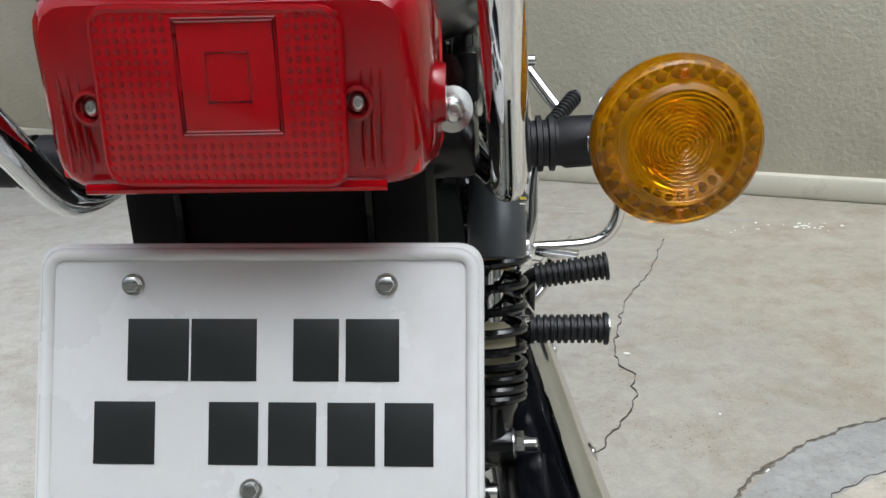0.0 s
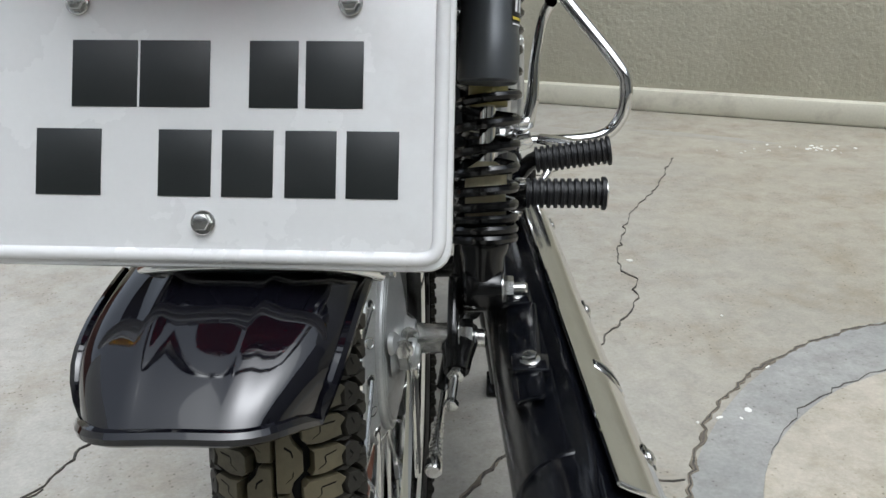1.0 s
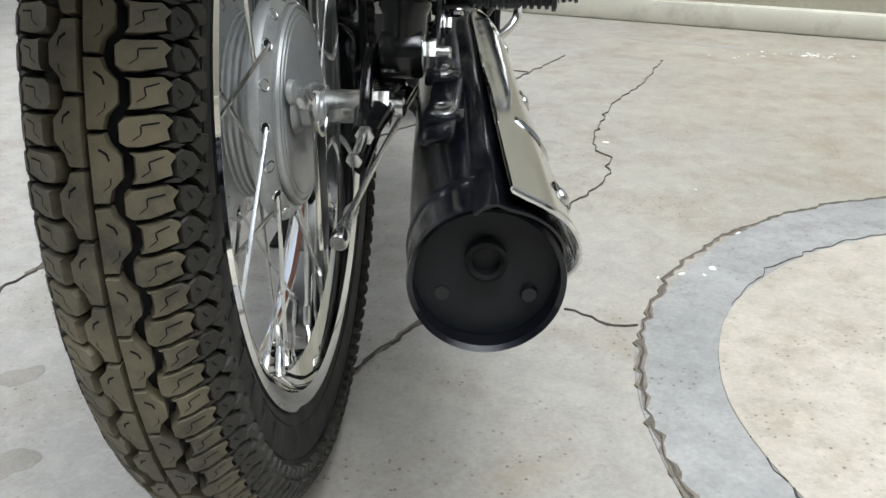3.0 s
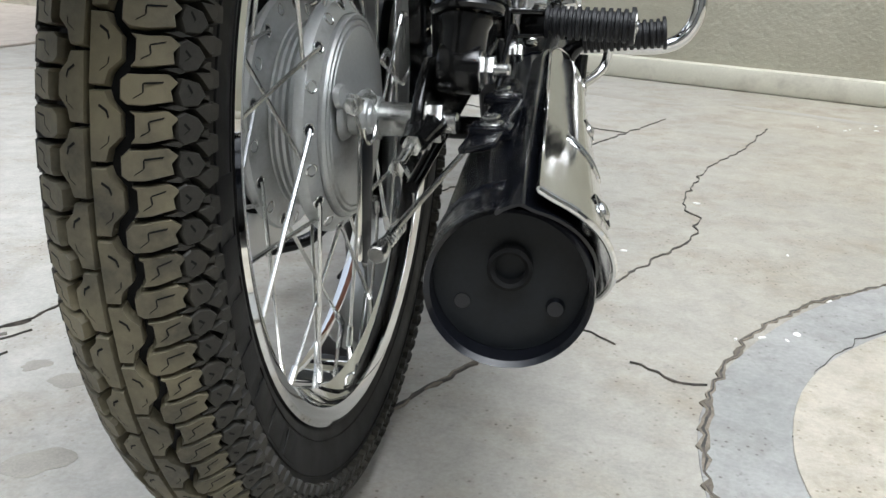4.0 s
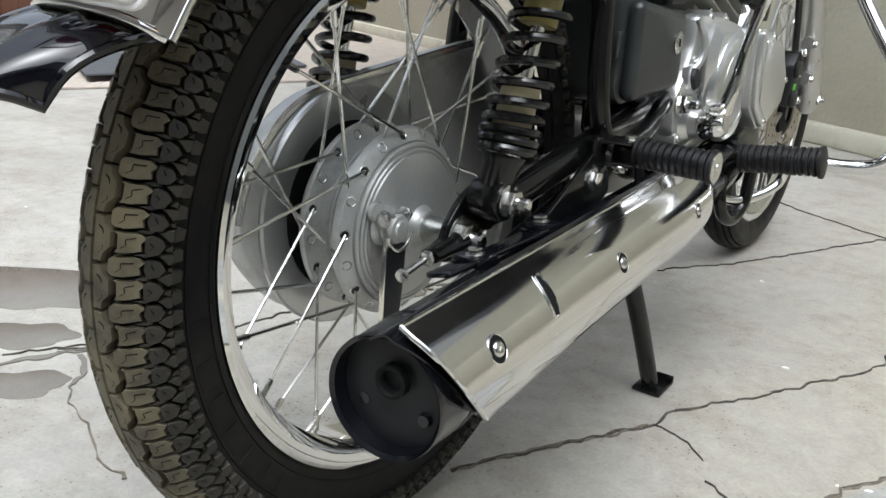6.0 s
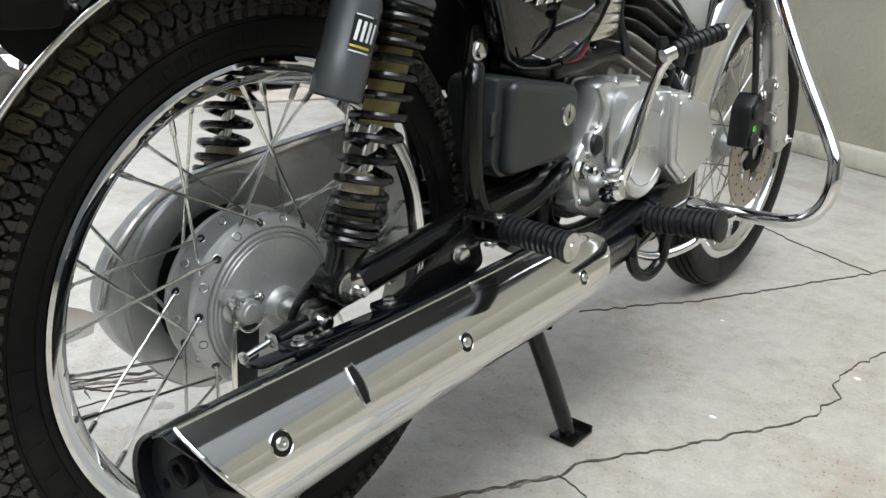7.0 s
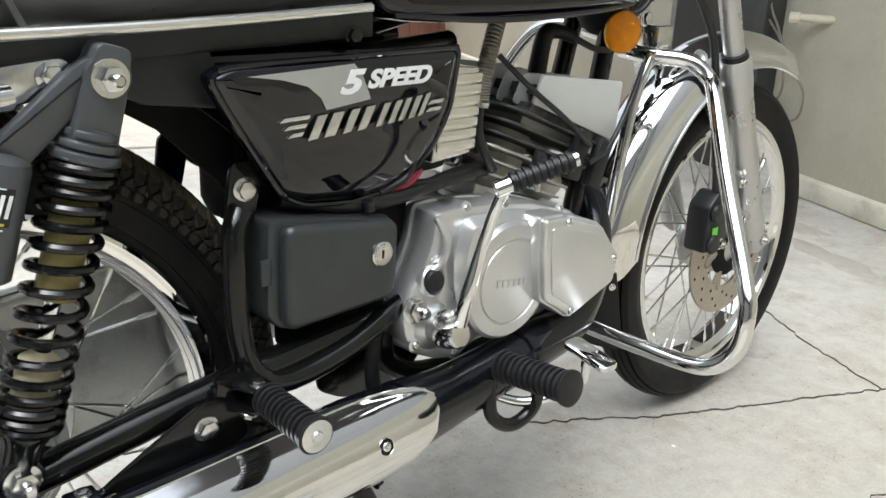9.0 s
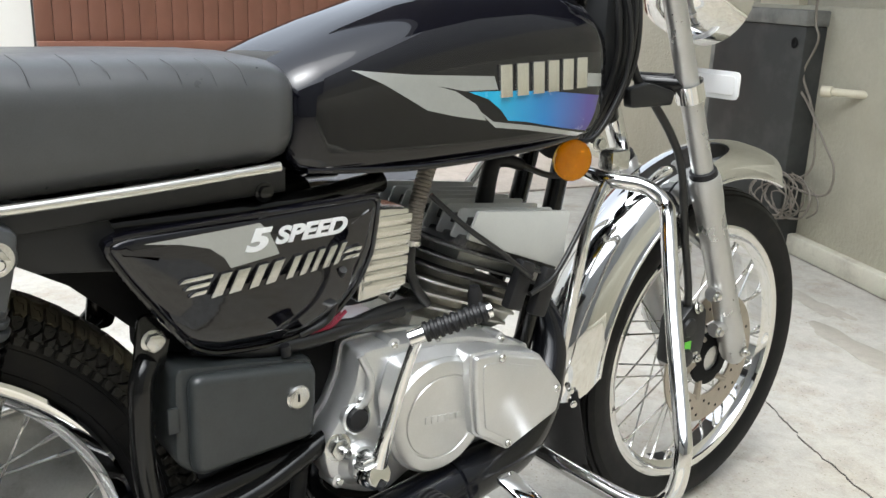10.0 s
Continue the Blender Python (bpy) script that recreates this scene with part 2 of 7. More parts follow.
shoulder_rubber = surface("shoulder_rubber", (0.021, 0.0195, 0.0155), 0.6, 0.0, vary=0.35, scale=35, bump=0.35, spec=0.35, dirt=(0.045, 0.039, 0.028), dirt_scale=20, dirt_at=0.6)
canister_grey = surface("grey_reservoir_paint", (0.07, 0.075, 0.08), 0.34, 0.35, vary=0.06, scale=30, bump=0.05)
spring_black = surface("spring_enamel", (0.004, 0.004, 0.004), 0.18, 0.0, vary=0.2, scale=40, bump=0.04, spec=0.45)
yellow_sleeve = surface("olive_yellow_sleeve", (0.3, 0.26, 0.09), 0.45, 0.0, vary=0.15, scale=40, bump=0.08)
cream_stop = surface("cream_bump_stop", (0.55, 0.5, 0.33), 0.55, 0.0, vary=0.12, scale=50, bump=0.1)
plate_white = surface("plate_white", (0.66, 0.66, 0.655), 0.26, 0.0, vary=0.02, scale=15, bump=0.04, dirt=(0.57, 0.56, 0.55), dirt_scale=9, dirt_at=0.63)
plate_black = surface("plate_black", (0.012, 0.014, 0.014), 0.4, 0.0, vary=0.1, bump=0.02)
leather = surface("black_seat_vinyl", (0.055, 0.057, 0.058), 0.34, 0.0, vary=0.12, scale=25, fine=700, bump=0.22, rough_vary=0.2)
silver_trim = surface("silver_trim", (0.7, 0.69, 0.64), 0.2, 0.9, vary=0.06, scale=40, bump=0.03)
silver_decal = surface("silver_decal", (0.36, 0.37, 0.36), 0.22, 0.35, vary=0.04, scale=60, bump=0.0, coat=0.6)
white_decal = surface("white_decal", (0.75, 0.77, 0.78), 0.25, 0.0, vary=0.04, bump=0.0, coat=0.4)
fade_decal = surface("blue_fade_decal", (0.015, 0.17, 0.45), 0.25, 0.0, vary=0.06, bump=0.0, coat=0.6)
ft = fade_decal.node_tree
fade_xyz, fade_ramp = ft.nodes.new("ShaderNodeSeparateXYZ"), ft.nodes.new("ShaderNodeValToRGB")
fade_range = node(ft, "ShaderNodeMapRange", **{"From Min": 0.66, "From Max": 0.82})
ft.links.new(ft.nodes["Texture Coordinate"].outputs["Object"], fade_xyz.inputs[0])
ft.links.new(fade_xyz.outputs["Y"], fade_range.inputs["Value"])
ft.links.new(fade_range.outputs["Result"], fade_ramp.inputs[0])
fade_ramp.color_ramp.elements[0].color, fade_ramp.color_ramp.elements[1].color = (0.02, 0.36, 0.6, 1), (0.085, 0.065, 0.27, 1)
middle = fade_ramp.color_ramp.elements.new(0.5)
middle.color = (0.02, 0.19, 0.5, 1)
ft.links.new(fade_ramp.outputs[0], ft.nodes["Principled BSDF"].inputs["Base Color"])
yellow_paint = surface("yellow_print", (0.5, 0.4, 0.05), 0.4, 0.0, vary=0.05, bump=0.0)
disc_tan = surface("tarnished_disc_steel", (0.4, 0.36, 0.3), 0.35, 0.8, vary=0.15, scale=30, bump=0.05)
green_tag = surface("green_tag", (0.16, 0.6, 0.06), 0.5, 0.0, vary=0.05, bump=0.0)
red_wire = surface("red_wire", (0.3, 0.02, 0.05), 0.4, 0.0, vary=0.1, bump=0.02)
cable_black = surface("cable_black", (0.007, 0.007, 0.007), 0.38, 0.0, vary=0.1, bump=0.05)
hose_grey = surface("grey_braided_hose", (0.2, 0.18, 0.15), 0.5, 0.2, vary=0.25, scale=90, bump=0.3)
fork_silver = surface("silver_fork_paint", (0.5, 0.5, 0.49), 0.3, 0.75, vary=0.04, scale=20, bump=0.04)
white_plastic = surface("white_plastic", (0.7, 0.71, 0.71), 0.4, 0.0, vary=0.02, bump=0.03)


def lens_material(name, tint, rough=0.05, clear=0.88, spec=0.35):
    """Coloured clear plastic with moulded optics."""
    m = bpy.data.materials.new(name)
    m.use_nodes = True
    t = m.node_tree
    p = t.nodes["Principled BSDF"]
    p.inputs["Base Color"].default_value = (*tint, 1)
    p.inputs["Roughness"].default_value = rough
    p.inputs["Transmission Weight"].default_value = clear
    p.inputs["IOR"].default_value = 1.38
    p.inputs["Coat Weight"].default_value = 0.0
    p.inputs["Specular IOR Level"].default_value = spec
    co = t.nodes.new("ShaderNodeTexCoord")
    n = node(t, "ShaderNodeTexNoise", Scale=180.0, Detail=2.0)
    t.links.new(co.outputs["Object"], n.inputs["Vector"])
    b = node(t, "ShaderNodeBump", Strength=0.05, Distance=0.001)
    t.links.new(n.outputs["Fac"], b.inputs["Height"])
    t.links.new(b.outputs[0], p.inputs["Normal"])
    return m


red_lens = lens_material("red_lens", (0.56, 0.003, 0.01), 0.03, 0.5, 0.7)
red_panel = lens_material("bright_red_lens", (0.6, 0.003, 0.009), 0.03, 0.45, 0.7)
amber_pip = lens_material("dark_amber_lens", (0.3, 0.12, 0.003), 0.06, 0.3, 0.3)
amber_lens = lens_material("amber_lens", (0.95, 0.43, 0.002), 0.03, 0.85, 0.6)
red_dark = surface("dark_red_mould", (0.22, 0.002, 0.004), 0.3, 0.0, vary=0.3, scale=90, bump=0.3)
red_back = surface("red_reflector", (0.75, 0.01, 0.015), 0.4, 0.0, vary=0.3, scale=90, bump=0.3)
amber_back = surface("amber_reflector", (0.95, 0.62, 0.04), 0.25, 0.35, vary=0.25, scale=90, bump=0.3)

# ---- materials of the place ----
def concrete(name, light, mid, stain, scale=1.0, dust_shade=None):
    m = bpy.data.materials.new(name)
    m.use_nodes = True
    t = m.node_tree
    p = t.nodes["Principled BSDF"]
    co = t.nodes.new("ShaderNodeTexCoord")
    broad = node(t, "ShaderNodeTexNoise", Scale=1.7 * scale, Detail=9.0, Roughness=0.62, Distortion=0.6)
    blot = node(t, "ShaderNodeTexNoise", Scale=7.0 * scale, Detail=8.0, Roughness=0.7)
    grit = node(t, "ShaderNodeTexNoise", Scale=170.0, Detail=5.0, Roughness=0.75)
    mottle = node(t, "ShaderNodeTexNoise", Scale=26.0, Detail=7.0, Roughness=0.68, Distortion=0.5)
    pits = node(t, "ShaderNodeTexVoronoi", Scale=92.0, Randomness=1.0)
    for n in (broad, blot, grit, mottle, pits):
        t.links.new(co.outputs["Object"], n.inputs["Vector"])
    r1 = t.nodes.new("ShaderNodeValToRGB")
    e = r1.color_ramp.elements
    e[0].position, e[1].position = 0.3, 0.7
    e[0].color, e[1].color = (*mid, 1), (*light, 1)
    t.links.new(broad.outputs["Fac"], r1.inputs[0])
    r2 = t.nodes.new("ShaderNodeMapRange")
    r2.inputs[1].default_value, r2.inputs[2].default_value, r2.inputs[4].default_value = 0.48, 0.74, 0.75
    t.links.new(blot.outputs["Fac"], r2.inputs[0])
    mx = t.nodes.new("ShaderNodeMix")
    mx.data_type = "RGBA"
    mx.inputs[7].default_value = (*stain, 1)
    t.links.new(r2.outputs[0], mx.inputs[0])
    t.links.new(r1.outputs[0], mx.inputs[6])
    dots = t.nodes.new("ShaderNodeMapRange")
    dots.inputs[1].default_value, dots.inputs[2].default_value, dots.inputs[3].default_value, dots.inputs[4].default_value = 0.08, 0.21, 0.85, 0.0
    t.links.new(pits.outputs["Distance"], dots.inputs[0])
    gate_n = t.nodes.new("ShaderNodeMapRange")
    gate_n.inputs[1].default_value, gate_n.inputs[2].default_value = 0.44, 0.58
    t.links.new(blot.outputs["Fac"], gate_n.inputs[0])
    mul = t.nodes.new("ShaderNodeMath")
    mul.operation = "MULTIPLY"
    t.links.new(dots.outputs[0], mul.inputs[0])
    t.links.new(gate_n.outputs[0], mul.inputs[1])
    mx2 = t.nodes.new("ShaderNodeMix")
    mx2.data_type = "RGBA"
    mx2.inputs[7].default_value = (stain[0] * 0.45, stain[1] * 0.43, stain[2] * 0.4, 1)
    t.links.new(mul.outputs[0], mx2.inputs[0])
    t.links.new(mx.outputs[2], mx2.inputs[6])
    g = t.nodes.new("ShaderNodeMix")
    g.data_type, g.blend_type = "RGBA", "OVERLAY"
    g.inputs[0].default_value = 0.62
    t.links.new(mx2.outputs[2], g.inputs[6])
    gm = t.nodes.new("ShaderNodeMix")
    gm.data_type = "FLOAT"
    gm.inputs[0].default_value = 0.5
    t.links.new(grit.outputs["Fac"], gm.inputs[2])
    t.links.new(mottle.outputs["Fac"], gm.inputs[3])
    t.links.new(gm.outputs[0], g.inputs[7])
    colour = g.outputs[2]
    # tan dust towards +x; the multiply also puts dimmer light into the floor colour
    if dust_shade:
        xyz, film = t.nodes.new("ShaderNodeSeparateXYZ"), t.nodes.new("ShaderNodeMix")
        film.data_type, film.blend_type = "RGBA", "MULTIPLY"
        film.inputs[7].default_value = (*dust_shade, 1)
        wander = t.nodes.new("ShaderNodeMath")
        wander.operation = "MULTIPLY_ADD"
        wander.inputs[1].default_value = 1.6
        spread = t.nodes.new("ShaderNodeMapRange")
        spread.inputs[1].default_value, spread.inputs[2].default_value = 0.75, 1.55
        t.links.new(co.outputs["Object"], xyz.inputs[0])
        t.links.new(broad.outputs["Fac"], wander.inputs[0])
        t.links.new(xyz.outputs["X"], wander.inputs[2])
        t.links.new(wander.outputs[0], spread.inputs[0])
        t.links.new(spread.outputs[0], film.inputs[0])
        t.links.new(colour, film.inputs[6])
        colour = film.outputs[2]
    t.links.new(colour, p.inputs["Base Color"])
    rr = t.nodes.new("ShaderNodeMapRange")
    rr.inputs[3].default_value, rr.inputs[4].default_value = 0.45, 0.85
    t.links.new(blot.outputs["Fac"], rr.inputs[0])
    t.links.new(rr.outputs[0], p.inputs["Roughness"])
    b = node(t, "ShaderNodeBump", Strength=0.25, Distance=0.002)
    t.links.new(grit.outputs["Fac"], b.inputs["Height"])
    t.links.new(b.outputs[0], p.inputs["Normal"])
    return m


floor_mat = concrete("worn_concrete", (0.425, 0.412, 0.375), (0.315, 0.3, 0.268), (0.27, 0.23, 0.172), dust_shade=(0.83, 0.79, 0.71))
ring_mat = concrete("grey_cement_patch", (0.36, 0.355, 0.335), (0.25, 0.25, 0.24), (0.21, 0.2, 0.18), 2.6)
disc_mat = concrete("tan_concrete", (0.49, 0.45, 0.375), (0.4, 0.365, 0.3), (0.26, 0.22, 0.15), 1.6)
apron_mat = concrete("beige_apron", (0.46, 0.41, 0.36), (0.42, 0.37, 0.32), (0.36, 0.31, 0.25))
crack_mat = surface("crack_dirt", (0.05, 0.046, 0.041), 0.9, vary=0.4, scale=60, bump=0.3, dirt=(0.15, 0.13, 0.105), dirt_scale=30, dirt_at=0.56)
crack_fill = surface("crack_fill", (0.19, 0.165, 0.13), 0.9, vary=0.4, scale=50, bump=0.4, dirt=(0.09, 0.075, 0.055), dirt_scale=30, dirt_at=0.55)
wet_mat = surface("damp_concrete", (0.19, 0.175, 0.15), 0.22, vary=0.2, scale=6, bump=0.1)
stain_mat = surface("stained_concrete", (0.31, 0.29, 0.25), 0.6, vary=0.2, scale=30, bump=0.15)
wall_mat = surface("cream_wall_plaster", (0.405, 0.386, 0.306), 0.8, vary=0.07, scale=9, fine=62, bump=0.9, relief=0.011, dirt=(0.36, 0.34, 0.265), dirt_scale=2.2, dirt_at=0.56)
skirt_mat = surface("skirting_plaster", (0.52, 0.5, 0.41), 0.7, vary=0.08, scale=8, fine=160, bump=0.4, dirt=(0.33, 0.3, 0.25), dirt_scale=7, dirt_at=0.6)
white_wall = surface("white_wall_paint", (0.74, 0.74, 0.7), 0.75, vary=0.03, scale=4, fine=160, bump=0.3)
gate_brown = surface("brown_gate_enamel", (0.16, 0.07, 0.045), 0.42, vary=0.14, scale=6, bump=0.1)
black_slab = surface("black_painted_cement", (0.028, 0.03, 0.028), 0.6, vary=0.25, scale=6, bump=0.4, dirt=(0.055, 0.056, 0.052), dirt_scale=5, dirt_at=0.56)
cement_cap = surface("bare_cement", (0.2, 0.2, 0.185), 0.85, vary=0.2, scale=14, bump=0.6, dirt=(0.12, 0.12, 0.11), dirt_scale=12, dirt_at=0.55)
mat_grey = surface("grey_rubber_mat", (0.085, 0.09, 0.098), 0.8, vary=0.15, scale=30, bump=0.5)
pvc = surface("cream_pipe", (0.62, 0.58, 0.45), 0.45, vary=0.06, bump=0.05)
wire_grey = surface("grey_wire", (0.19, 0.17, 0.14), 0.6, vary=0.2, bump=0.05)
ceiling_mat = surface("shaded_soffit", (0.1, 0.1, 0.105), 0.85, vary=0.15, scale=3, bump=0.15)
grey_wall = surface("grey_unseen_wall", (0.3, 0.3, 0.29), 0.8, vary=0.15, scale=3, bump=0.15)
shade_mat = surface("dark_unseen_wall", (0.07, 0.072, 0.078), 0.85, vary=0.15, scale=3, bump=0.15)

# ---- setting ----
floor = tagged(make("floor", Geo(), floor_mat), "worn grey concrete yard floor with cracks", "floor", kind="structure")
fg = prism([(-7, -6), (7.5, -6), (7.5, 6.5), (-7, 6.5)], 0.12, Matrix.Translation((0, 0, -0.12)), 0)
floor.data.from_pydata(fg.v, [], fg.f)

WALL_O, WALL_D = Vector((1.22, 2.075, 0)), Vector((-0.9098, 0.415, 0))
WALL_N = Vector((-0.415, -0.9098, 0))


def along(s, out=0.0, z=0.0):
    """A place s metres along the plastered wall, out metres in front of its skirting's face."""
    p = WALL_O + WALL_D * s + WALL_N * out
    return Vector((p.x, p.y, z))


wall_m = Matrix.Translation(along(0)) @ Matrix((WALL_D, -WALL_N, Vector((0, 0, 1)))).transposed().to_4x4()
wall_front = tagged(make("wall_front", box((11.0, 0.2, 0.905), (0.8, 0.135, 0.4525), 0.006, wall_m), wall_mat), "cream rough-plastered boundary wall", "wall", kind="structure")
wall_upper = tagged(make("wall_upper", box((11.0, 0.14, 0.8), (0.8, 0.15, 1.3), 0.0, wall_m), wall_mat), "cream plastered upper wall set back on a ledge", "wall", kind="structure")
# added out of view so tank and chrome reflect something dark
reflection_wall = tagged(make("reflection_wall", box((6.1, 0.2, 6.5), (3.75, 1.3, 3.25), 0.0, wall_m), shade_mat), "unseen dark wall added to darken reflections", "wall", kind="structure")
# added out of view to give the heat shield a mid-grey reflection
reflection_wall_end = tagged(make("reflection_wall_end", box((5.9, 0.2, 6.5), (-2.25, 1.3, 3.25), 0.0, wall_m), grey_wall), "unseen grey wall added for mid-grey chrome reflections", "wall", kind="structure")
skirt = tagged(make("baseboard", box((11.0, 0.08, 0.075), (0.8, 0.04, 0.0375), 0.01, wall_m), skirt_mat), "cement plinth along the foot of the wall", "baseboard", kind="structure")
# closes the yard out of view; its height cuts off low skylight
wall_back = tagged(make("wall_back", box((13, 0.2, 6.0), (0.2, -5.6, 3.0), 0), white_wall), "white painted wall", "wall", kind="structure")
# unseen; height and grey tone hold back light on the right
wall_side = tagged(make("wall_side", box((0.2, 9, 6.0), (6.6, -2.0, 3.0), 0), grey_wall), "unseen grey wall dimming the right side", "wall", kind="structure")
wall_left = tagged(make("wall_left", box((0.2, 6.6, 4.0), (-4.85, -1.95, 2.0), 0), white_wall), "white painted wall beside the gate", "wall", kind="structure")
wall_left_end = tagged(make("wall_left_end", box((0.2, 1.6, 2.6), (-4.3, 6.2, 1.3), 0), white_wall), "white painted wall beside the gate", "wall", kind="structure")
# unseen slab sized for reflections; its shade is put into the dark colour
ceiling = tagged(make("ceiling", box((3.0, 3.3, 0.14), (-0.7, 2.9, 2.85), 0), ceiling_mat), "unseen porch ceiling coloured dark for its shade", "ceiling", kind="structure")

# light blocker out of view, leaving a strip of sky overhead
sky_block_back = tagged(make("sky_block_back", box((11.4, 1.9, 0.14), (0.9, -4.6, 3.2), 0), ceiling_mat), "unseen dark slab added to narrow the open sky", "ceiling", kind="structure")

# tall brown gate of vertical boards, two leaves
gate = tagged(empty("gate", (-4.7, 1.35, 0)), "brown painted double gate of vertical boards, closed", "gate")
GD = Vector((0.06, 1.0, 0)).normalized()
gate.rotation_euler = (0, 0, math.atan2(GD.y, GD.x))
for leaf in range(2):
    u0 = leaf * 2.02
    for i in range(20):
        part("board", box((0.098, 0.02, 1.95), (u0 + 0.05 + i * 0.1, 0, 1.03), 0.003), gate_brown, gate)
    for z in (0.055, 0.5, 1.9):
        part("rail", box((2.0, 0.05, 0.07), (u0 + 1.0, -0.03, z), 0.004), gate_brown, gate)
    part("bolt", tube([(u0 + (1.93 if leaf == 0 else 0.07), -0.06, 0.005), (u0 + (1.93 if leaf == 0 else 0.07), -0.06, 0.18)], 0.012, 10, 0), gate_brown, gate)

# beige apron before the gate
part("apron", prism(rounded([(-4.9, 0.6), (-2.75, 0.9), (-2.2, 2.3), (-1.75, 4.4), (-4.2, 5.2)], 0.1, 3), 0.012, None, 0.006), apron_mat, floor, "beige cement apron")

# rubber mat lying over the edge of the apron
mat_g = sheet(lambda u, v: Vector((-3.35, 1.8, 0)) + Vector((0.23 - 0.08 * v, 1.15 - 0.06 * v, 0)) * u + Vector((0.72, -0.37, 0)) * v + Vector((0, 0, 0.02 + 0.03 * v * (0.6 + 0.4 * math.sin(5 * u)) + 0.008 * math.sin(9 * u + 3 * v))), 20, 10, 0.006)
tagged(make("rubber_mat", mat_g, mat_grey), "grey rubber sheet lying curled on the floor", "mat")
tagged(make("slat", box((0.05, 0.46, 0.012), (0, 0, 0.006), 0.003, Matrix.Translation((-2.4, 1.915, 0)) @ Matrix.Rotation(1.036, 4, "Z")), black_slab), "dark strip of wood lying under the rubber mat", "strip")
bag = Geo()
for k in range(2):
    lathe([(0.01, 0.0), (0.05, 0.004), (0.056, 0.02), (0.04, 0.034), (0.008, 0.038)], Matrix.Translation((-3.72 + 0.03 * k, 2.72 + 0.16 * k, 0.012)) @ Matrix.Diagonal((0.8, 1.5, 0.8 - 0.2 * k, 1)), 14, g=bag)
tagged(make("plastic_bag", bag, white_plastic), "crumpled clear plastic bag on the floor", "bag")

# low black block at the end of the wall, with its bare cement top
block = tagged(empty("masonry_block", tuple(along(2.257, 0.0))), "low black painted masonry block with bare cement top against wall", "block")
bm_ = Matrix((WALL_D, -WALL_N, Vector((0, 0, 1)))).transposed().to_4x4()
part("body", box((0.605, 0.34, 0.835), (0.3025, 0.12, 0.4175), 0.006, bm_), black_slab, block)
part("coping", box((0.625, 0.36, 0.055), (0.304, 0.12, 0.8625), 0.008, bm_), cement_cap, block, "bare grey cement coping")
part("jamb", box((0.1, 0.3, 0.89), (0.655, 0.14, 0.445), 0.006, bm_), cement_cap, block, "bare grey cement jamb")
part("drain_hole", lathe([(0.017, 0), (0.02, 0.003), (0.014, 0.004), (0.01, 0.001)], bm_ @ axis_at((0.05, -0.052, 0.775), (0, -1, 0)), 16), dark, block)
tagged(make("tin_box", box((0.26, 0.16, 0.12), (0.33, 0.12, 0.951), 0.012, Matrix.Translation(along(2.257)) @ bm_), pvc), "beige box standing on the masonry block", "box")
panel = tagged(empty("white_panel", tuple(along(2.965, 0.0))), "white painted door leaf standing beside the black block", "door")
part("leaf", box((1.3, 0.05, 1.9), (0.72, 0.1, 0.95), 0.005, bm_), white_wall, panel)
part("edge_strip", box((0.05, 0.07, 1.9), (0.04, 0.08, 0.95), 0.006, bm_), white_plastic, panel, "bright white edge strip")

# waste pipe and hanging wire
pipe = tagged(empty("waste_pipe", tuple(along(1.985, -0.06, 0.625))), "short cream plastic pipe stub standing out of the wall", "pipe")
pipe_dir = (WALL_D * 0.75 + WALL_N * 0.62).normalized()
part("tube", tube([(0, 0, 0), pipe_dir * 0.16], 0.014, 16, 0), pvc, pipe)
part("socket", lathe([(0.015, 0), (0.019, 0.001), (0.019, 0.034), (0.015, 0.036), (0.011, 0.03), (0.011, 0.01)], axis_at(pipe_dir * 0.14, pipe_dir), 18), pvc, pipe)
wire = tagged(empty("hanging_wire", tuple(along(2.3, 0.0, 0.0))), "loose grey wire hanging coiled on the wall", "wire")
wire.location = (0, 0, 0)
for line, r in ((((2.25, 1.6), (2.247, 0.93), (2.207, 0.794), (2.262, 0.672), (2.2, 0.58), (2.157, 0.504), (2.132, 0.367), (2.2, 0.3), (2.32, 0.27)), 0.0044), (((2.262, 0.68), (2.272, 0.62), (2.2, 0.56), (2.08, 0.44), (2.017, 0.371), (2.024, 0.289), (2.1, 0.26), (2.24, 0.26)), 0.0044), (((2.25, 0.3), (2.17, 0.285), (2.09, 0.26), (2.07, 0.21), (2.12, 0.17)), 0.003)):
    part("strand", tube([along(a, 0.03, z) for a, z in line], r, 8, 8), wire_grey, wire)
rnd = random.Random(5)
for k in range(14):
    cx, cz, rr = 2.24 + rnd.uniform(-0.05, 0.09), 0.215 + rnd.uniform(-0.03, 0.03), rnd.uniform(0.06, 0.11)
    pts = [along(cx + rr * math.cos(a) * 1.15, 0.02 + 0.006 * k * rnd.uniform(0.5, 1), cz + rr * 0.8 * math.sin(a)) for a in [2 * math.pi * q / 10 + k for q in range(10)]]
    part("coil", tube(pts, 0.003, 6, 4, True), wire_grey, wire)


def blob(cx, cy, rx, ry, turn, seed, n=36, rough=0.18):
    out = []
    for k in range(n):
        a = 2 * math.pi * k / n
        w = 1 + rough * noise.noise((math.cos(a) * 1.6 + seed, math.sin(a) * 1.6, seed * 0.7)) * 2 + 0.05 * math.sin(5 * a + seed)
        x, y = rx * w * math.cos(a), ry * w * math.sin(a)
        out.append((cx + x * math.cos(turn) - y * math.sin(turn), cy + x * math.sin(turn) + y * math.cos(turn)))
    return out


# cement ring and tan disc round an old drain
RC, RD = (0.979, 0.084), (0.903, 0.094)


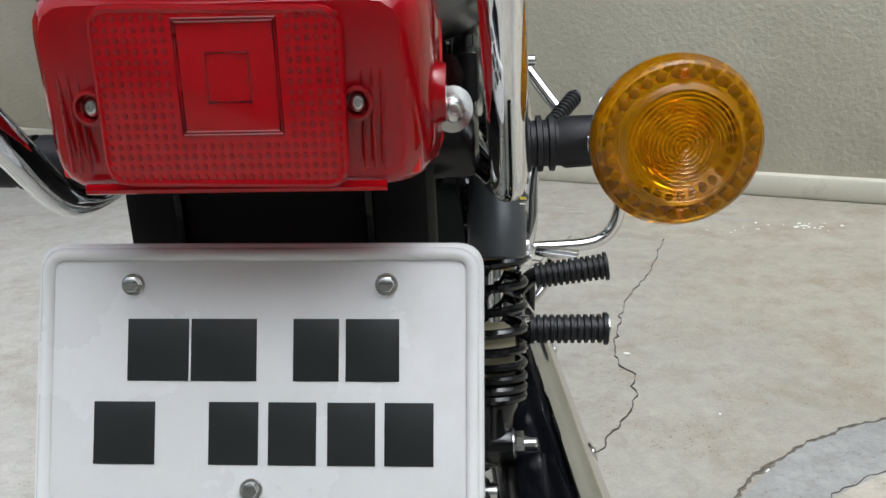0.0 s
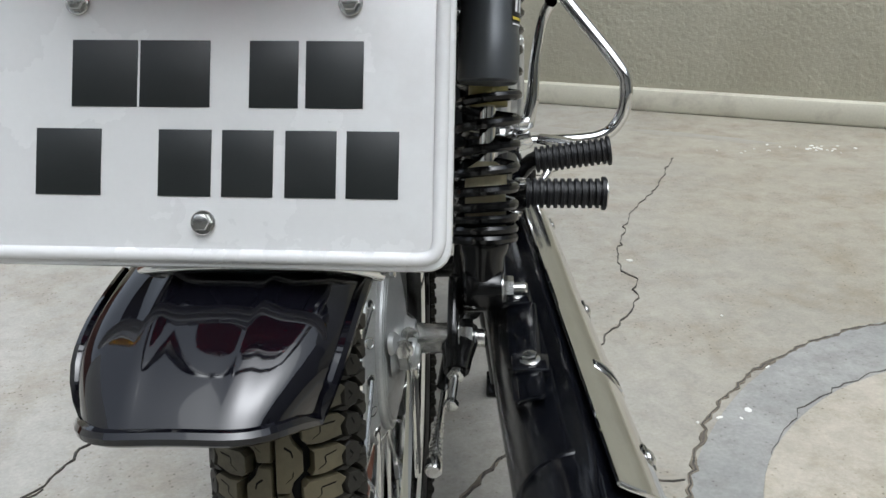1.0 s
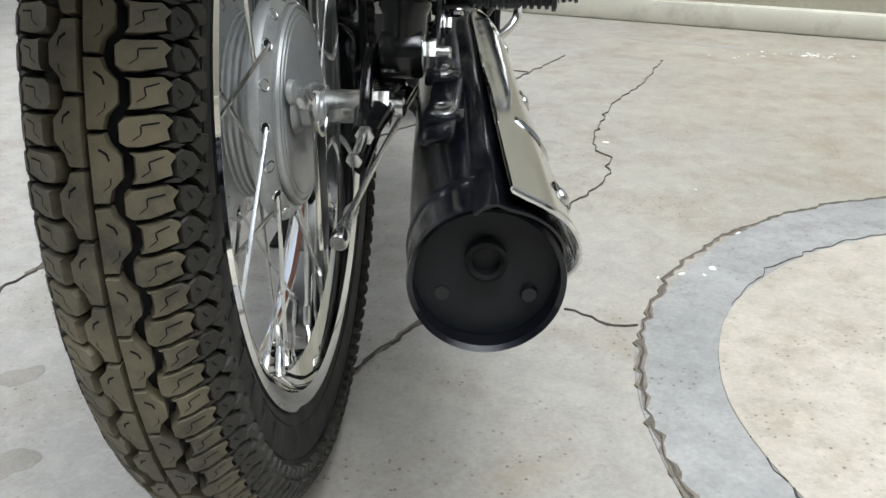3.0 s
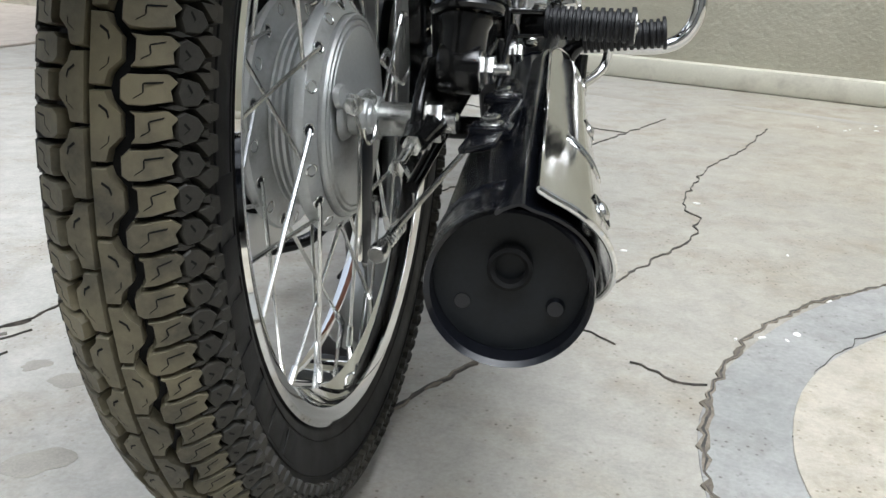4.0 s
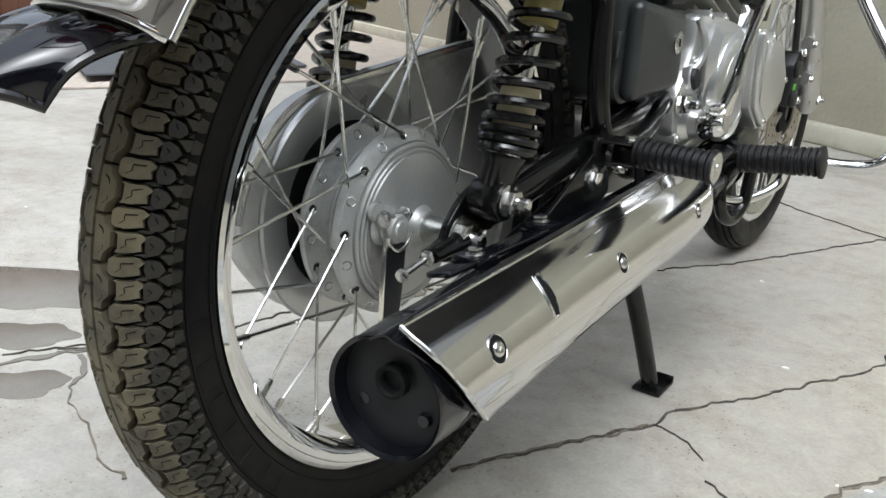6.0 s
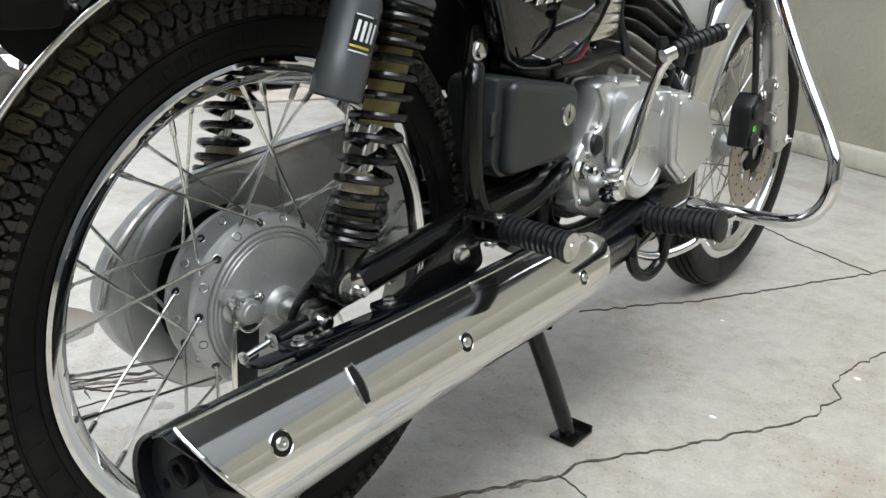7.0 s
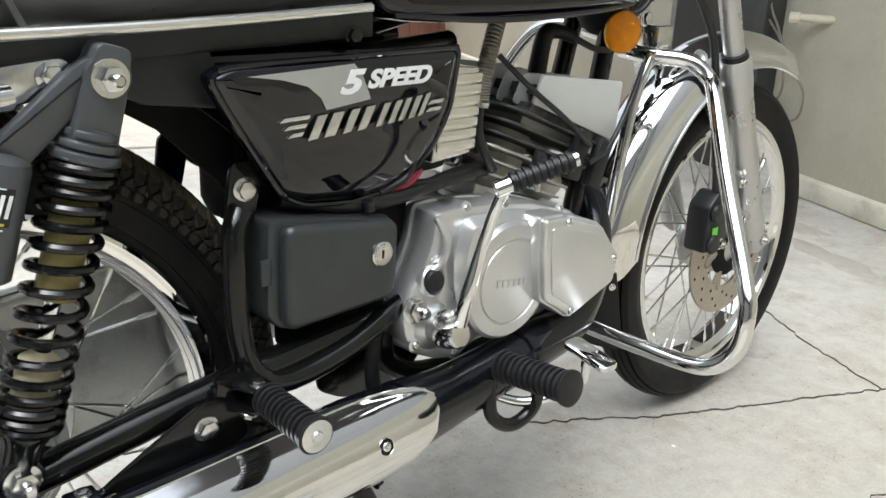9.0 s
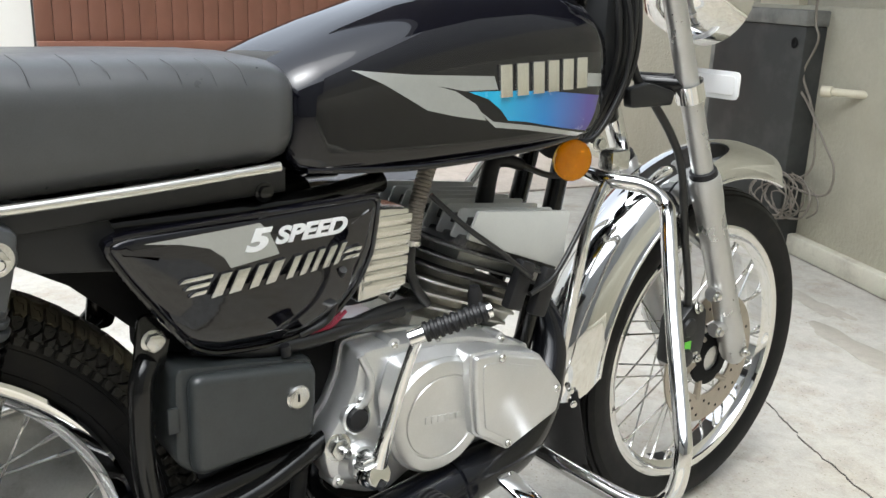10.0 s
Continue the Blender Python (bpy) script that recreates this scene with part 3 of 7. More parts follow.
def wavy(c, r, seed, n=90):
    return [(c[0] + r * (1 + 0.012 * math.sin(4 * a + seed) + 0.01 * noise.noise((3 * math.cos(a), 3 * math.sin(a), seed))) * math.cos(a), c[1] + r * (1 + 0.012 * math.sin(4 * a + seed) + 0.01 * noise.noise((3 * math.cos(a), 3 * math.sin(a), seed))) * math.sin(a)) for a in [2 * math.pi * k / n for k in range(n)]]


part("cement_ring", prism(wavy(RC, 0.64, 1.0), 0.0025, Matrix.Translation((0, 0, -0.001)), 0.001), ring_mat, floor, "grey cement ring let into the floor")
part("concrete_disc", prism(wavy(RD, 0.475, 2.0), 0.004, Matrix.Translation((0, 0, -0.001)), 0.001), disc_mat, floor, "tan worn concrete disc")
for cx, cy, rx, ry, tn, sd in ((-0.84, 0.115, 0.15, 0.085, 0.4, 1.0), (-0.68, 0.0, 0.07, 0.045, 0.6, 2.3)):
    part("damp_patch", prism(blob(cx, cy, rx, ry, tn, sd), 0.0018, Matrix.Translation((0, 0, -0.001)), 0.0004), wet_mat, floor, "damp dark patch")
for cx, cy, rx, ry, tn, sd in ((-0.2, 2.32, 0.16, 0.05, 2.7, 4.0), (-0.42, 2.55, 0.14, 0.04, 2.7, 5.0), (0.2, 2.15, 0.2, 0.035, 2.7, 6.5), (0.75, 1.98, 0.22, 0.03, 2.7, 7.7)):
    part("floor_stain", prism(blob(cx, cy, rx, ry, tn, sd, 48, 0.3), 0.0015, Matrix.Translation((0, 0, -0.001)), 0.0003), stain_mat, floor, "brown stain along the wall")
for cx, cy, rr, sd in ((-0.33, 0.1, 0.018, 3), (-0.27, -0.05, 0.022, 4), (-0.39, 0.12, 0.012, 5), (-0.42, -0.02, 0.014, 6)):
    part("stain", prism(blob(cx, cy, rr * 1.4, rr, 0.6, sd, 24), 0.0016, Matrix.Translation((0, 0, -0.001)), 0.0003), stain_mat, floor, "small oil stain")


def crack(pts, w0, w1, seed, material=None, name="crack"):
    """A jagged dark fissure in the floor."""
    rn = random.Random(seed)
    line = []
    for a, b in zip(pts, pts[1:]):
        a, b = Vector((*a, 0)), Vector((*b, 0))
        n = max(2, int((b - a).length / 0.011))
        for k in range(n):
            p = a.lerp(b, k / n)
            d = Vector((-(b - a).y, (b - a).x, 0)).normalized()
            line.append(p + d * (rn.uniform(-0.0032, 0.0032) + 0.007 * noise.noise((p.x * 30, p.y * 30, seed))))
    line.append(Vector((*pts[-1], 0)))
    g = Geo()
    n = len(line)
    rings = []
    for i, p in enumerate(line):
        d = (line[min(i + 1, n - 1)] - line[max(i - 1, 0)]).normalized()
        s = Vector((-d.y, d.x, 0))
        t = i / (n - 1)
        w = (w0 * (1 - t) + w1 * t) * rn.uniform(0.15, 1.25) * 0.43
        h = 0.0022 if material else 0.0028
        rings.append(g.ring([p + s * w + Vector((0, 0, -0.002)), p + s * w * 0.9 + Vector((0, 0, h)), p - s * w * 0.9 + Vector((0, 0, h)), p - s * w + Vector((0, 0, -0.002))]))
    g.skin(rings)
    return part(name, g, material or crack_mat, floor)


crack([(0.02, 0.11), (0.097, 0.251), (0.166, 0.375), (0.174, 0.429), (0.265, 0.57), (0.35, 0.735), (0.378, 0.8), (0.372, 0.84), (0.392, 0.89), (0.365, 0.93), (0.37, 1.03), (0.43, 1.27), (0.53, 1.48), (0.62, 1.75)], 0.0045, 0.0008, 1)
crack([(0.02, 0.11), (0.097, 0.251), (0.16, 0.37)], 0.009, 0.004, 2, crack_fill)
crack([(-0.12, 0.9), (0.04, 1.14), (0.16, 1.385), (0.253, 1.58)], 0.002, 0.004, 3)
crack([(0.253, 1.58), (0.03, 1.69), (-0.13, 1.8), (-0.3, 1.9)], 0.0035, 0.002, 4)
crack([(0.253, 1.58), (0.285, 1.64), (0.36, 1.8)], 0.0025, 0.001, 5)
ring_out = [(RC[0] + 0.642 * math.cos(a), RC[1] + 0.642 * math.sin(a)) for a in [radians(x) for x in range(92, 251, 6)]]
crack(ring_out, 0.008, 0.02, 6, crack_fill)
crack(ring_out, 0.0035, 0.0045, 6)
crack([(RD[0] + 0.476 * math.cos(a), RD[1] + 0.476 * math.sin(a)) for a in [radians(x) for x in range(96, 240, 6)]], 0.0022, 0.0022, 7)
crack([(0.27, 0.29), (0.29, 0.275), (0.324, 0.243), (0.352, 0.25)], 0.0015, 0.005, 8)
crack([(-0.64, -0.06), (-0.54, 0.11), (-0.48, 0.21), (-0.44, 0.37), (-0.4, 0.5), (-0.3, 0.62)], 0.002, 0.006, 9)
crack([(-0.45, 0.35), (-0.4, 0.46), (-0.34, 0.55)], 0.012, 0.02, 19, crack_fill)
crack([(-0.6, 0.0), (-0.5, 0.12), (-0.45, 0.2)], 0.001, 0.002, 10)
crack([(-0.58, 0.05), (-0.49, 0.08), (-0.44, 0.14)], 0.001, 0.0015, 12)
crack([(0.166, 0.375), (0.22, 0.36), (0.25, 0.33)], 0.002, 0.0008, 13)
part("damp_patch", prism(blob(-0.545, -0.095, 0.07, 0.04, 0.8, 8.2), 0.0017, Matrix.Translation((0, 0, -0.001)), 0.0004), wet_mat, floor, "brown shallow puddle")
crack([(-0.615, -0.08), (-0.601, -0.046), (-0.589, -0.009), (-0.567, 0.023), (-0.538, 0.069), (-0.51, 0.118), (-0.493, 0.152), (-0.473, 0.184)], 0.018, 0.008, 31, wet_mat)
crack([(-0.589, -0.009), (-0.558, 0.05), (-0.526, 0.114), (-0.492, 0.184), (-0.468, 0.224)], 0.0015, 0.001, 32)
crack([(-0.573, 0.011), (-0.528, 0.059), (-0.488, 0.116), (-0.473, 0.147)], 0.003, 0.001, 33)
crack([(-0.476, 0.011), (-0.468, 0.049), (-0.466, 0.084), (-0.454, 0.126)], 0.0016, 0.0008, 34)
crack([(-0.536, 0.071), (-0.515, 0.061), (-0.487, 0.055)], 0.003, 0.001, 35)
crack([(-0.558, 0.014), (-0.532, -0.006), (-0.495, -0.034), (-0.483, -0.051), (-0.459, -0.074)], 0.014, 0.003, 36, wet_mat)
crack([(-0.459, -0.074), (-0.426, -0.085), (-0.375, -0.104), (-0.345, -0.116), (-0.309, -0.135), (-0.251, -0.142)], 0.002, 0.006, 37, crack_fill)
chips = Geo()
rnd = random.Random(9)
for cx, cy, n_, sp in ((0.95, 1.82, 14, 0.09), (1.06, 1.81, 10, 0.05), (0.44, 0.39, 4, 0.03), (0.5, 0.7, 4, 0.4), (0.3, 1.0, 3, 0.4), (-0.6, 0.6, 6, 0.6)):
    for _ in range(n_):
        x, y, r = rnd.gauss(cx, sp), rnd.gauss(cy, sp * 0.4), rnd.uniform(0.0015, 0.005)
        prism(blob(x, y, r * 1.5, r, rnd.uniform(0, 3), rnd.uniform(0, 9), 7), 0.0022, Matrix.Translation((0, 0, -0.0006)), 0.0004, chips)
tagged(part("lime_specks", chips, white_wall, floor, "white lime specks"), kind="stuff")

# ---- motorcycle ----
bike = tagged(empty("motorcycle", (0, 0, 0)), "black and chrome two-stroke motorcycle parked on its centre stand", "motorcycle")
RX, FX = Vector((0, 0, 0.336)), Vector((0, 1.268, 0.307))


def tyre_point(R, rho, u, v, h, pitches, centre):
    a = 2 * math.pi * u / pitches
    phi = 0.94 * v / rho
    x = (rho + h) * math.sin(phi)
    r = R - rho + (rho + h) * math.cos(phi)
    return centre + Vector((x, -r * math.cos(a), r * math.sin(a)))


part_sipes = []


def rear_tyre():
    g, blocks = Geo(), Geo()
    R, rho, n = 0.322, 0.0385, 61
    # carcass: bead to bead
    prof = [(0.022, 0.243), (0.028, 0.2455), (0.0325, 0.251), (0.0365, 0.268), (0.0375, 0.286)]
    for k in range(9):
        phi = 1.18 * (1 - k / 8)
        prof.append((rho * math.sin(phi), R - rho + rho * math.cos(phi) - 0.0005))
    prof = prof + [(-x, r) for x, r in reversed(prof[:-1])]
    prof.append((-0.02, 0.239)), prof.append((0.02, 0.239))
    m = axis_at(RX, (1, 0, 0))
    lathe([(r, x) for x, r in prof], m, 120, True, g=g)
    # raised ribs on the side wall
    for x, r in ((0.0342, 0.257), (0.0378, 0.282)):
        lathe([(r - 0.0015, x - 0.003), (r, x + 0.0006), (r + 0.0015, x - 0.003)], m, 120, True, g=g)
    centre = [(0.035, 0.0012), (0.965, 0.0012), (0.965, 0.0075), (0.83, 0.009), (0.67, 0.0138), (0.37, 0.0138), (0.21, 0.009), (0.035, 0.0075)]
    wing = [(-0.2, 0.0158), (-0.13, 0.0133), (0.12, 0.0133), (0.2, 0.016), (0.205, 0.022), (0.235, 0.0315), (0.13, 0.0355), (0.02, 0.0325), (-0.13, 0.0335), (-0.205, 0.0225)]
    bar = [(0.295, 0.0172), (0.37, 0.0188), (0.67, 0.0188), (0.715, 0.017), (0.705, 0.023), (0.74, 0.0315), (0.64, 0.0358), (0.53, 0.0328), (0.37, 0.0335), (0.3, 0.0235)]
    star = [(0.79, 0.0365), (1.0, 0.0343), (1.22, 0.036), (1.17, 0.0445), (0.99, 0.0482), (0.82, 0.044)]
    knob = [(0.26, 0.0372), (0.36, 0.0343), (0.68, 0.0343), (0.75, 0.038), (0.68, 0.044), (0.52, 0.0476), (0.31, 0.0435)]
    outer = [(1.2, 0.0458), (1.3, 0.0425), (1.33, 0.0505), (1.27, 0.0525), (1.1, 0.0522), (1.06, 0.0495)]
    rim_bar = [(0.7, 0.0455), (0.8, 0.042), (0.86, 0.047), (0.89, 0.0522), (0.62, 0.0524), (0.58, 0.0495)]
    tooth = [(0.38, 0.0465), (0.46, 0.0488), (0.5, 0.0522), (0.34, 0.0522)]
    tooth_far = [(0.93, 0.049), (1.0, 0.05), (1.02, 0.0522), (0.9, 0.0522)]
    lug = [(0.06, 0.0535), (0.22, 0.0505), (0.44, 0.0535), (0.4, 0.0605), (0.12, 0.061)]
    lug_far = [(0.56, 0.0535), (0.72, 0.05), (0.94, 0.0535), (0.88, 0.0615), (0.62, 0.0605)]
    spike = [(0.24, 0.036), (0.29, 0.0285), (0.335, 0.0345), (0.3, 0.0405)]
    spike_far = [(0.74, 0.036), (0.785, 0.029), (0.83, 0.035), (0.79, 0.041)]
    shapes = (centre, wing, bar, star, knob, outer, rim_bar, tooth, tooth_far, lug, lug_far, spike, spike_far)
    heights = (0.0075, 0.0082, 0.0082, 0.0085, 0.0085, 0.0078, 0.0078, 0.0055, 0.0055, 0.0042, 0.0042, 0.0078, 0.0078)
    cuts = {0: (((0.2, 0.0055), (0.28, 0.0085), (0.37, 0.0088)), ((0.6, 0.0088), (0.69, 0.008), (0.76, 0.005))), 1: (((-0.13, 0.018), (-0.05, 0.0215), (0.07, 0.0215), (0.1, 0.029)),), 2: (((0.38, 0.0205), (0.45, 0.024), (0.57, 0.0235), (0.63, 0.0295)),), 3: (((0.9, 0.0385), (0.99, 0.0405), (1.1, 0.0385)),), 4: (((0.42, 0.0372), (0.48, 0.0395), (0.56, 0.0372)),)}
    sipes, shoulder = Geo(), Geo()
    rn = random.Random(3)
    for s, off in ((1, 0.0), (-1, 0.5)):
        for k in range(n):
            for which, (shape, h) in enumerate(zip(shapes, heights)):
                j = rn.uniform(-0.008, 0.008)
                u0 = k + off + j
                h += rn.uniform(-0.0003, 0.0003)
                cu, cv = sum(p[0] for p in shape) / len(shape), sum(p[1] for p in shape) / len(shape)
                low = [tyre_point(R, rho, u0 + cu + (u - cu) * 1.04, s * (cv + (v - cv) * 1.04), -0.001, n, RX) for u, v in shape]
                fm, ft = (0.995, 0.96) if which < 3 else (0.93, 0.84)
                mid = [tyre_point(R, rho, u0 + cu + (u - cu) * fm, s * (cv + (v - cv) * fm), h - 0.0007, n, RX) for u, v in shape]
                top = [tyre_point(R, rho, u0 + cu + (u - cu) * ft, s * (cv + (v - cv) * ft), h, n, RX) for u, v in shape]
                dest = blocks if which < 3 else shoulder
                dest.skin([dest.ring(low), dest.ring(mid), dest.ring(top)])
                for pts in cuts.get(which, ()):
                    line = []
                    for u, v in pts:
                        line.append((tyre_point(R, rho, u0 + u, s * v, h + 0.0002, n, RX), tyre_point(R, rho, u0 + u + 0.03, s * (v + 0.0006), h + 0.0002, n, RX)))
                    a, b = sipes.ring([p for p, q in line]), sipes.ring([q for p, q in line])
                    sipes.f += [(a[i], a[i + 1], b[i + 1], b[i]) for i in range(len(a) - 1)]
    part_sipes.append(shoulder)
    part_sipes.append(sipes)
    return g, blocks


def rim(centre, r, half, g=None):
    """A chrome rim: flanges, dropped well."""
    m = axis_at(centre, (1, 0, 0))
    p = [(half + 0.002, r - 0.0045), (half + 0.0028, r - 0.001), (half + 0.001, r + 0.0028), (half - 0.004, r + 0.003), (half - 0.005, r - 0.004), (half * 0.62, r - 0.007), (half * 0.42, r - 0.018), (-half * 0.42, r - 0.018), (-half * 0.62, r - 0.007), (-half + 0.005, r - 0.004), (-half + 0.004, r + 0.003), (-half - 0.001, r + 0.0028), (-half - 0.0028, r - 0.001), (-half - 0.002, r - 0.0045),
         (-half * 0.99, r - 0.0115), (-half * 0.76, r - 0.0142), (-half * 0.5, r - 0.0235), (half * 0.5, r - 0.0235), (half * 0.76, r - 0.0142), (half * 0.99, r - 0.0115)]
    return lathe([(b, a) for a, b in p], m, 120, True, g=g)


def spokes(parent, centre, hub_r, hub_x, rim_r, count, cross, r=0.0017):
    """Laced spokes, each with its nipple at the rim."""
    n = count // 2
    for s in (1, -1):
        for k in range(n):
            a = 2 * math.pi * (k + (0.25 if s < 0 else 0)) / n
            lean = cross * (1 if k % 2 else -1)
            b = a + lean
            xin = hub_x * s + (0.003 if k % 2 else -0.003) * s
            p = centre + Vector((xin, -hub_r * math.cos(b), hub_r * math.sin(b)))
            q = centre + Vector((0.008 * s, -rim_r * math.cos(a), rim_r * math.sin(a)))
            d = (q - p).normalized()
            g = tube([p, q - d * 0.004], r, 7, 0)
            tube([q - d * 0.022, q - d * 0.02, q + d * 0.004], [r * 1.2, r * 1.75, r * 1.75], 8, 0, g=g)
            part("spoke", g, spoke_steel, parent)


rear_wheel = part("rear_wheel", rim(RX, 0.2445, 0.0315), chrome, bike, "chrome spoked rear wheel")
tyre_g, tread_g = rear_tyre()
part("tyre", tyre_g, tyre_side, rear_wheel, "black tyre side wall")
tagged(part("tread", tread_g, tread_rubber, rear_wheel, "dusty knobbly tread blocks"), kind="stuff")
tagged(part("shoulder_tread", part_sipes[0], shoulder_rubber, rear_wheel, "black shoulder tread blocks"), kind="stuff")
tagged(part("tread_sipe", part_sipes[1], dark, rear_wheel, smooth=False), kind="stuff")
# raised maker's mark and size marks on the side wall, as plain bars
for start, count, wide, gap, r0, r1 in ((-46, 7, 5.2, 2.2, 0.261, 0.279), (60, 9, 2.0, 1.2, 0.264, 0.274), (150, 7, 5.2, 2.2, 0.261, 0.279)):
    for k in range(count):
        a0 = radians(start + k * (wide + gap))
        a1 = a0 + radians(wide)
        mark = [(RX.y - r * math.cos(a), RX.z + r * math.sin(a)) for r, a in ((r0, a0), (r0, (a0 + a1) / 2), (r0, a1), (r1, a1), (r1, (a0 + a1) / 2), (r1, a0))]
        part("raised_mark", prism(mark, 0.0012, side(0.0362), 0.0003), tyre_side, rear_wheel)
HUB = Vector((0, 0.001, 0.33))
hm = axis_at(HUB, (1, 0, 0))
hub_g = lathe([(0.0, -0.05), (0.07, -0.05), (0.08, -0.046), (0.0925, -0.0345), (0.0935, -0.0315), (0.0925, -0.028), (0.0765, -0.0245), (0.0725, -0.022)] + sum([[(0.0705, -0.021 + k * 0.0052), (0.0735, -0.0197 + k * 0.0052), (0.0735, -0.018 + k * 0.0052), (0.0705, -0.0167 + k * 0.0052)] for k in range(4)], []) + [(0.084, 0.0005), (0.0905, 0.003), (0.0925, 0.0055), (0.0925, 0.0095), (0.091, 0.013), (0.0825, 0.019), (0.0805, 0.0195), (0.0795, 0.0175), (0.0, 0.0175)], hm, 96)
hub = part("hub", hub_g, hub_alloy, rear_wheel, "ribbed grey alloy brake hub", angle=24)
LEAN = radians(39.5)


def round_hub(a, r, x):
    """A place at the angle a from the rear, r from the hub's axis."""
    return HUB + Vector((x, -r * math.cos(a), r * math.sin(a)))


for k in range(18):
    for first, r, x, slope in ((4.4, 0.087, 0.0161, 0.6), (14.4, 0.0855, -0.0266, 0.22)):
        a = radians(first + 20 * k)
        d = Vector((1, -slope * math.cos(a), slope * math.sin(a)))
        p = round_hub(a, r, x)
        part("spoke_hole", lathe([(0.0052, -0.0006), (0.0049, 0.0005), (0.0043, 0.0007), (0.0036, 0.0002), (0.0036, -0.001)], axis_at(p, d), 16), steel, rear_wheel)
        # every other disc is dark, painting shade into an uncut hole
        part("hole_bottom", lathe([(0.0, 0.0003), (0.0037, 0.0003), (0.0037, -0.001), (0.0, -0.001)], axis_at(p, d), 12), end_black if k % 2 == 0 else hub_alloy, rear_wheel)
        out = 1 if k % 2 == 0 else -1
        b = a - LEAN * out
        start = p + d.normalized() * (0.0015 if out > 0 else -0.007)
        q = RX + Vector((0.008 if x > 0 else -0.008, -0.2245 * math.cos(b), 0.2245 * math.sin(b)))
        e = (q - start).normalized()
        sp = tube([start - d.normalized() * 0.001, start + e * 0.004, q - e * 0.004], 0.0017, 8, 0)
        tube([q - e * 0.022, q - e * 0.02, q + e * 0.004], [0.002, 0.003, 0.003], 8, 0, g=sp)
        part("spoke", sp, spoke_steel, rear_wheel)
plate_g = lathe([(0.0, 0.0175), (0.079, 0.0175), (0.0795, 0.0225), (0.0785, 0.0248), (0.0762, 0.025), (0.0752, 0.0235), (0.0738, 0.0258), (0.0715, 0.0262), (0.0708, 0.0252), (0.0695, 0.0268), (0.055, 0.0308), (0.038, 0.0335), (0.026, 0.0345), (0.021, 0.0362), (0.0175, 0.041), (0.0165, 0.045), (0.0, 0.045)], hm, 96)
part("brake_plate", plate_g, hub_alloy, rear_wheel, "round alloy brake plate", angle=24)
part("cam_boss", lathe([(0.0, 0.0), (0.019, 0.0), (0.0165, 0.0035), (0.014, 0.0055), (0.0, 0.006)], axis_at((0.0305, -0.049, 0.341), (1, 0, 0)), 28), hub_alloy, rear_wheel)
part("bolt_boss", lathe([(0.0, 0.0), (0.0095, 0.0), (0.008, 0.004), (0.0, 0.005)], axis_at((0.031, -0.062, 0.357), (1, -0.2, 0.1)), 20), hub_alloy, rear_wheel)
part("axle", tube([(-0.11, 0.001, 0.33), (0.104, 0.001, 0.33)], 0.0075, 16, 0), steel, rear_wheel)
spacer = part("spacer", lathe([(0.0125, 0.036), (0.0135, 0.038), (0.0135, 0.076), (0.012, 0.077)], hm, 28), steel, rear_wheel)

# brake cam, arm and rod
CAM = Vector((0.036, -0.049, 0.341))
brake = part("brake_arm", lathe([(0.0125, 0.0), (0.0135, 0.001), (0.0135, 0.012), (0.0125, 0.014), (0.009, 0.0145), (0.008, 0.0165), (0.0, 0.0175)], axis_at(CAM, (1, 0, 0)), 28), hub_alloy, bike, "zinc plated brake arm")
part("clamp_bolt", tube([(0.041, -0.063, 0.3515), (0.044, -0.034, 0.3515)], 0.0032, 12, 0), steel, brake)
part("bolt_head", hexbolt((0.041, -0.0605, 0.3515), (-0.1, -1, 0), 0.0055, 0.0055), steel, brake)
part("clamp_nut", hexbolt((0.0438, -0.0365, 0.3515), (0.1, 1, 0), 0.0052, 0.0045), steel, brake)
part("clamp_ear", box((0.011, 0.005, 0.015), (0.0425, -0.054, 0.347), 0.0015), steel, brake)
part("clamp_ear", box((0.011, 0.005, 0.015), (0.0435, -0.043, 0.347), 0.0015), steel, brake)
part("washer", tube([CAM + Vector((0.014, 0.0175 * math.cos(radians(a)), 0.0195 * math.sin(radians(a)))) for a in range(195, 346, 15)], 0.0017, 8, 2), silver_trim, brake)
part("lever", prism(rounded([(-0.0665, 0.327), (-0.0385, 0.327), (-0.0405, 0.29), (-0.0475, 0.236), (-0.058, 0.229), (-0.0685, 0.236), (-0.0675, 0.29)], 0.004, 3), 0.004, side(0.0455), 0.0008), end_black, brake, "black pressed brake lever")
part("lever_edge", tube([(0.045, -0.0655, 0.345), (0.047, -0.0655, 0.33), (0.0475, -0.0685, 0.3), (0.0475, -0.0695, 0.236)], 0.0045, 8, 5, flat=0.35), silver_trim, brake, "bright folded lever edge")
ROD = Vector((0.062, -0.061, 0.244))
part("brake_rod", tube([ROD + Vector((0, -0.012, 0)), ROD + Vector((0.001, 0.04, 0.003)), (0.07, 0.16, 0.25), (0.09, 0.42, 0.265), (0.1, 0.5, 0.275)], 0.003, 8, 6), steel, brake)
part("rod_spring", tube([ROD + Vector((0.0055 * math.cos(k * 1.3), 0.008 + k * 0.0012, 0.0055 * math.sin(k * 1.3))) for k in range(44)], 0.0011, 6, 1), steel, brake)
part("rod_nut", lathe([(0.006, -0.012), (0.0075, -0.01), (0.0075, 0.004), (0.006, 0.006)], axis_at(ROD + Vector((0, -0.004, 0)), (0.0, 1, 0.03)), 14), steel, brake)

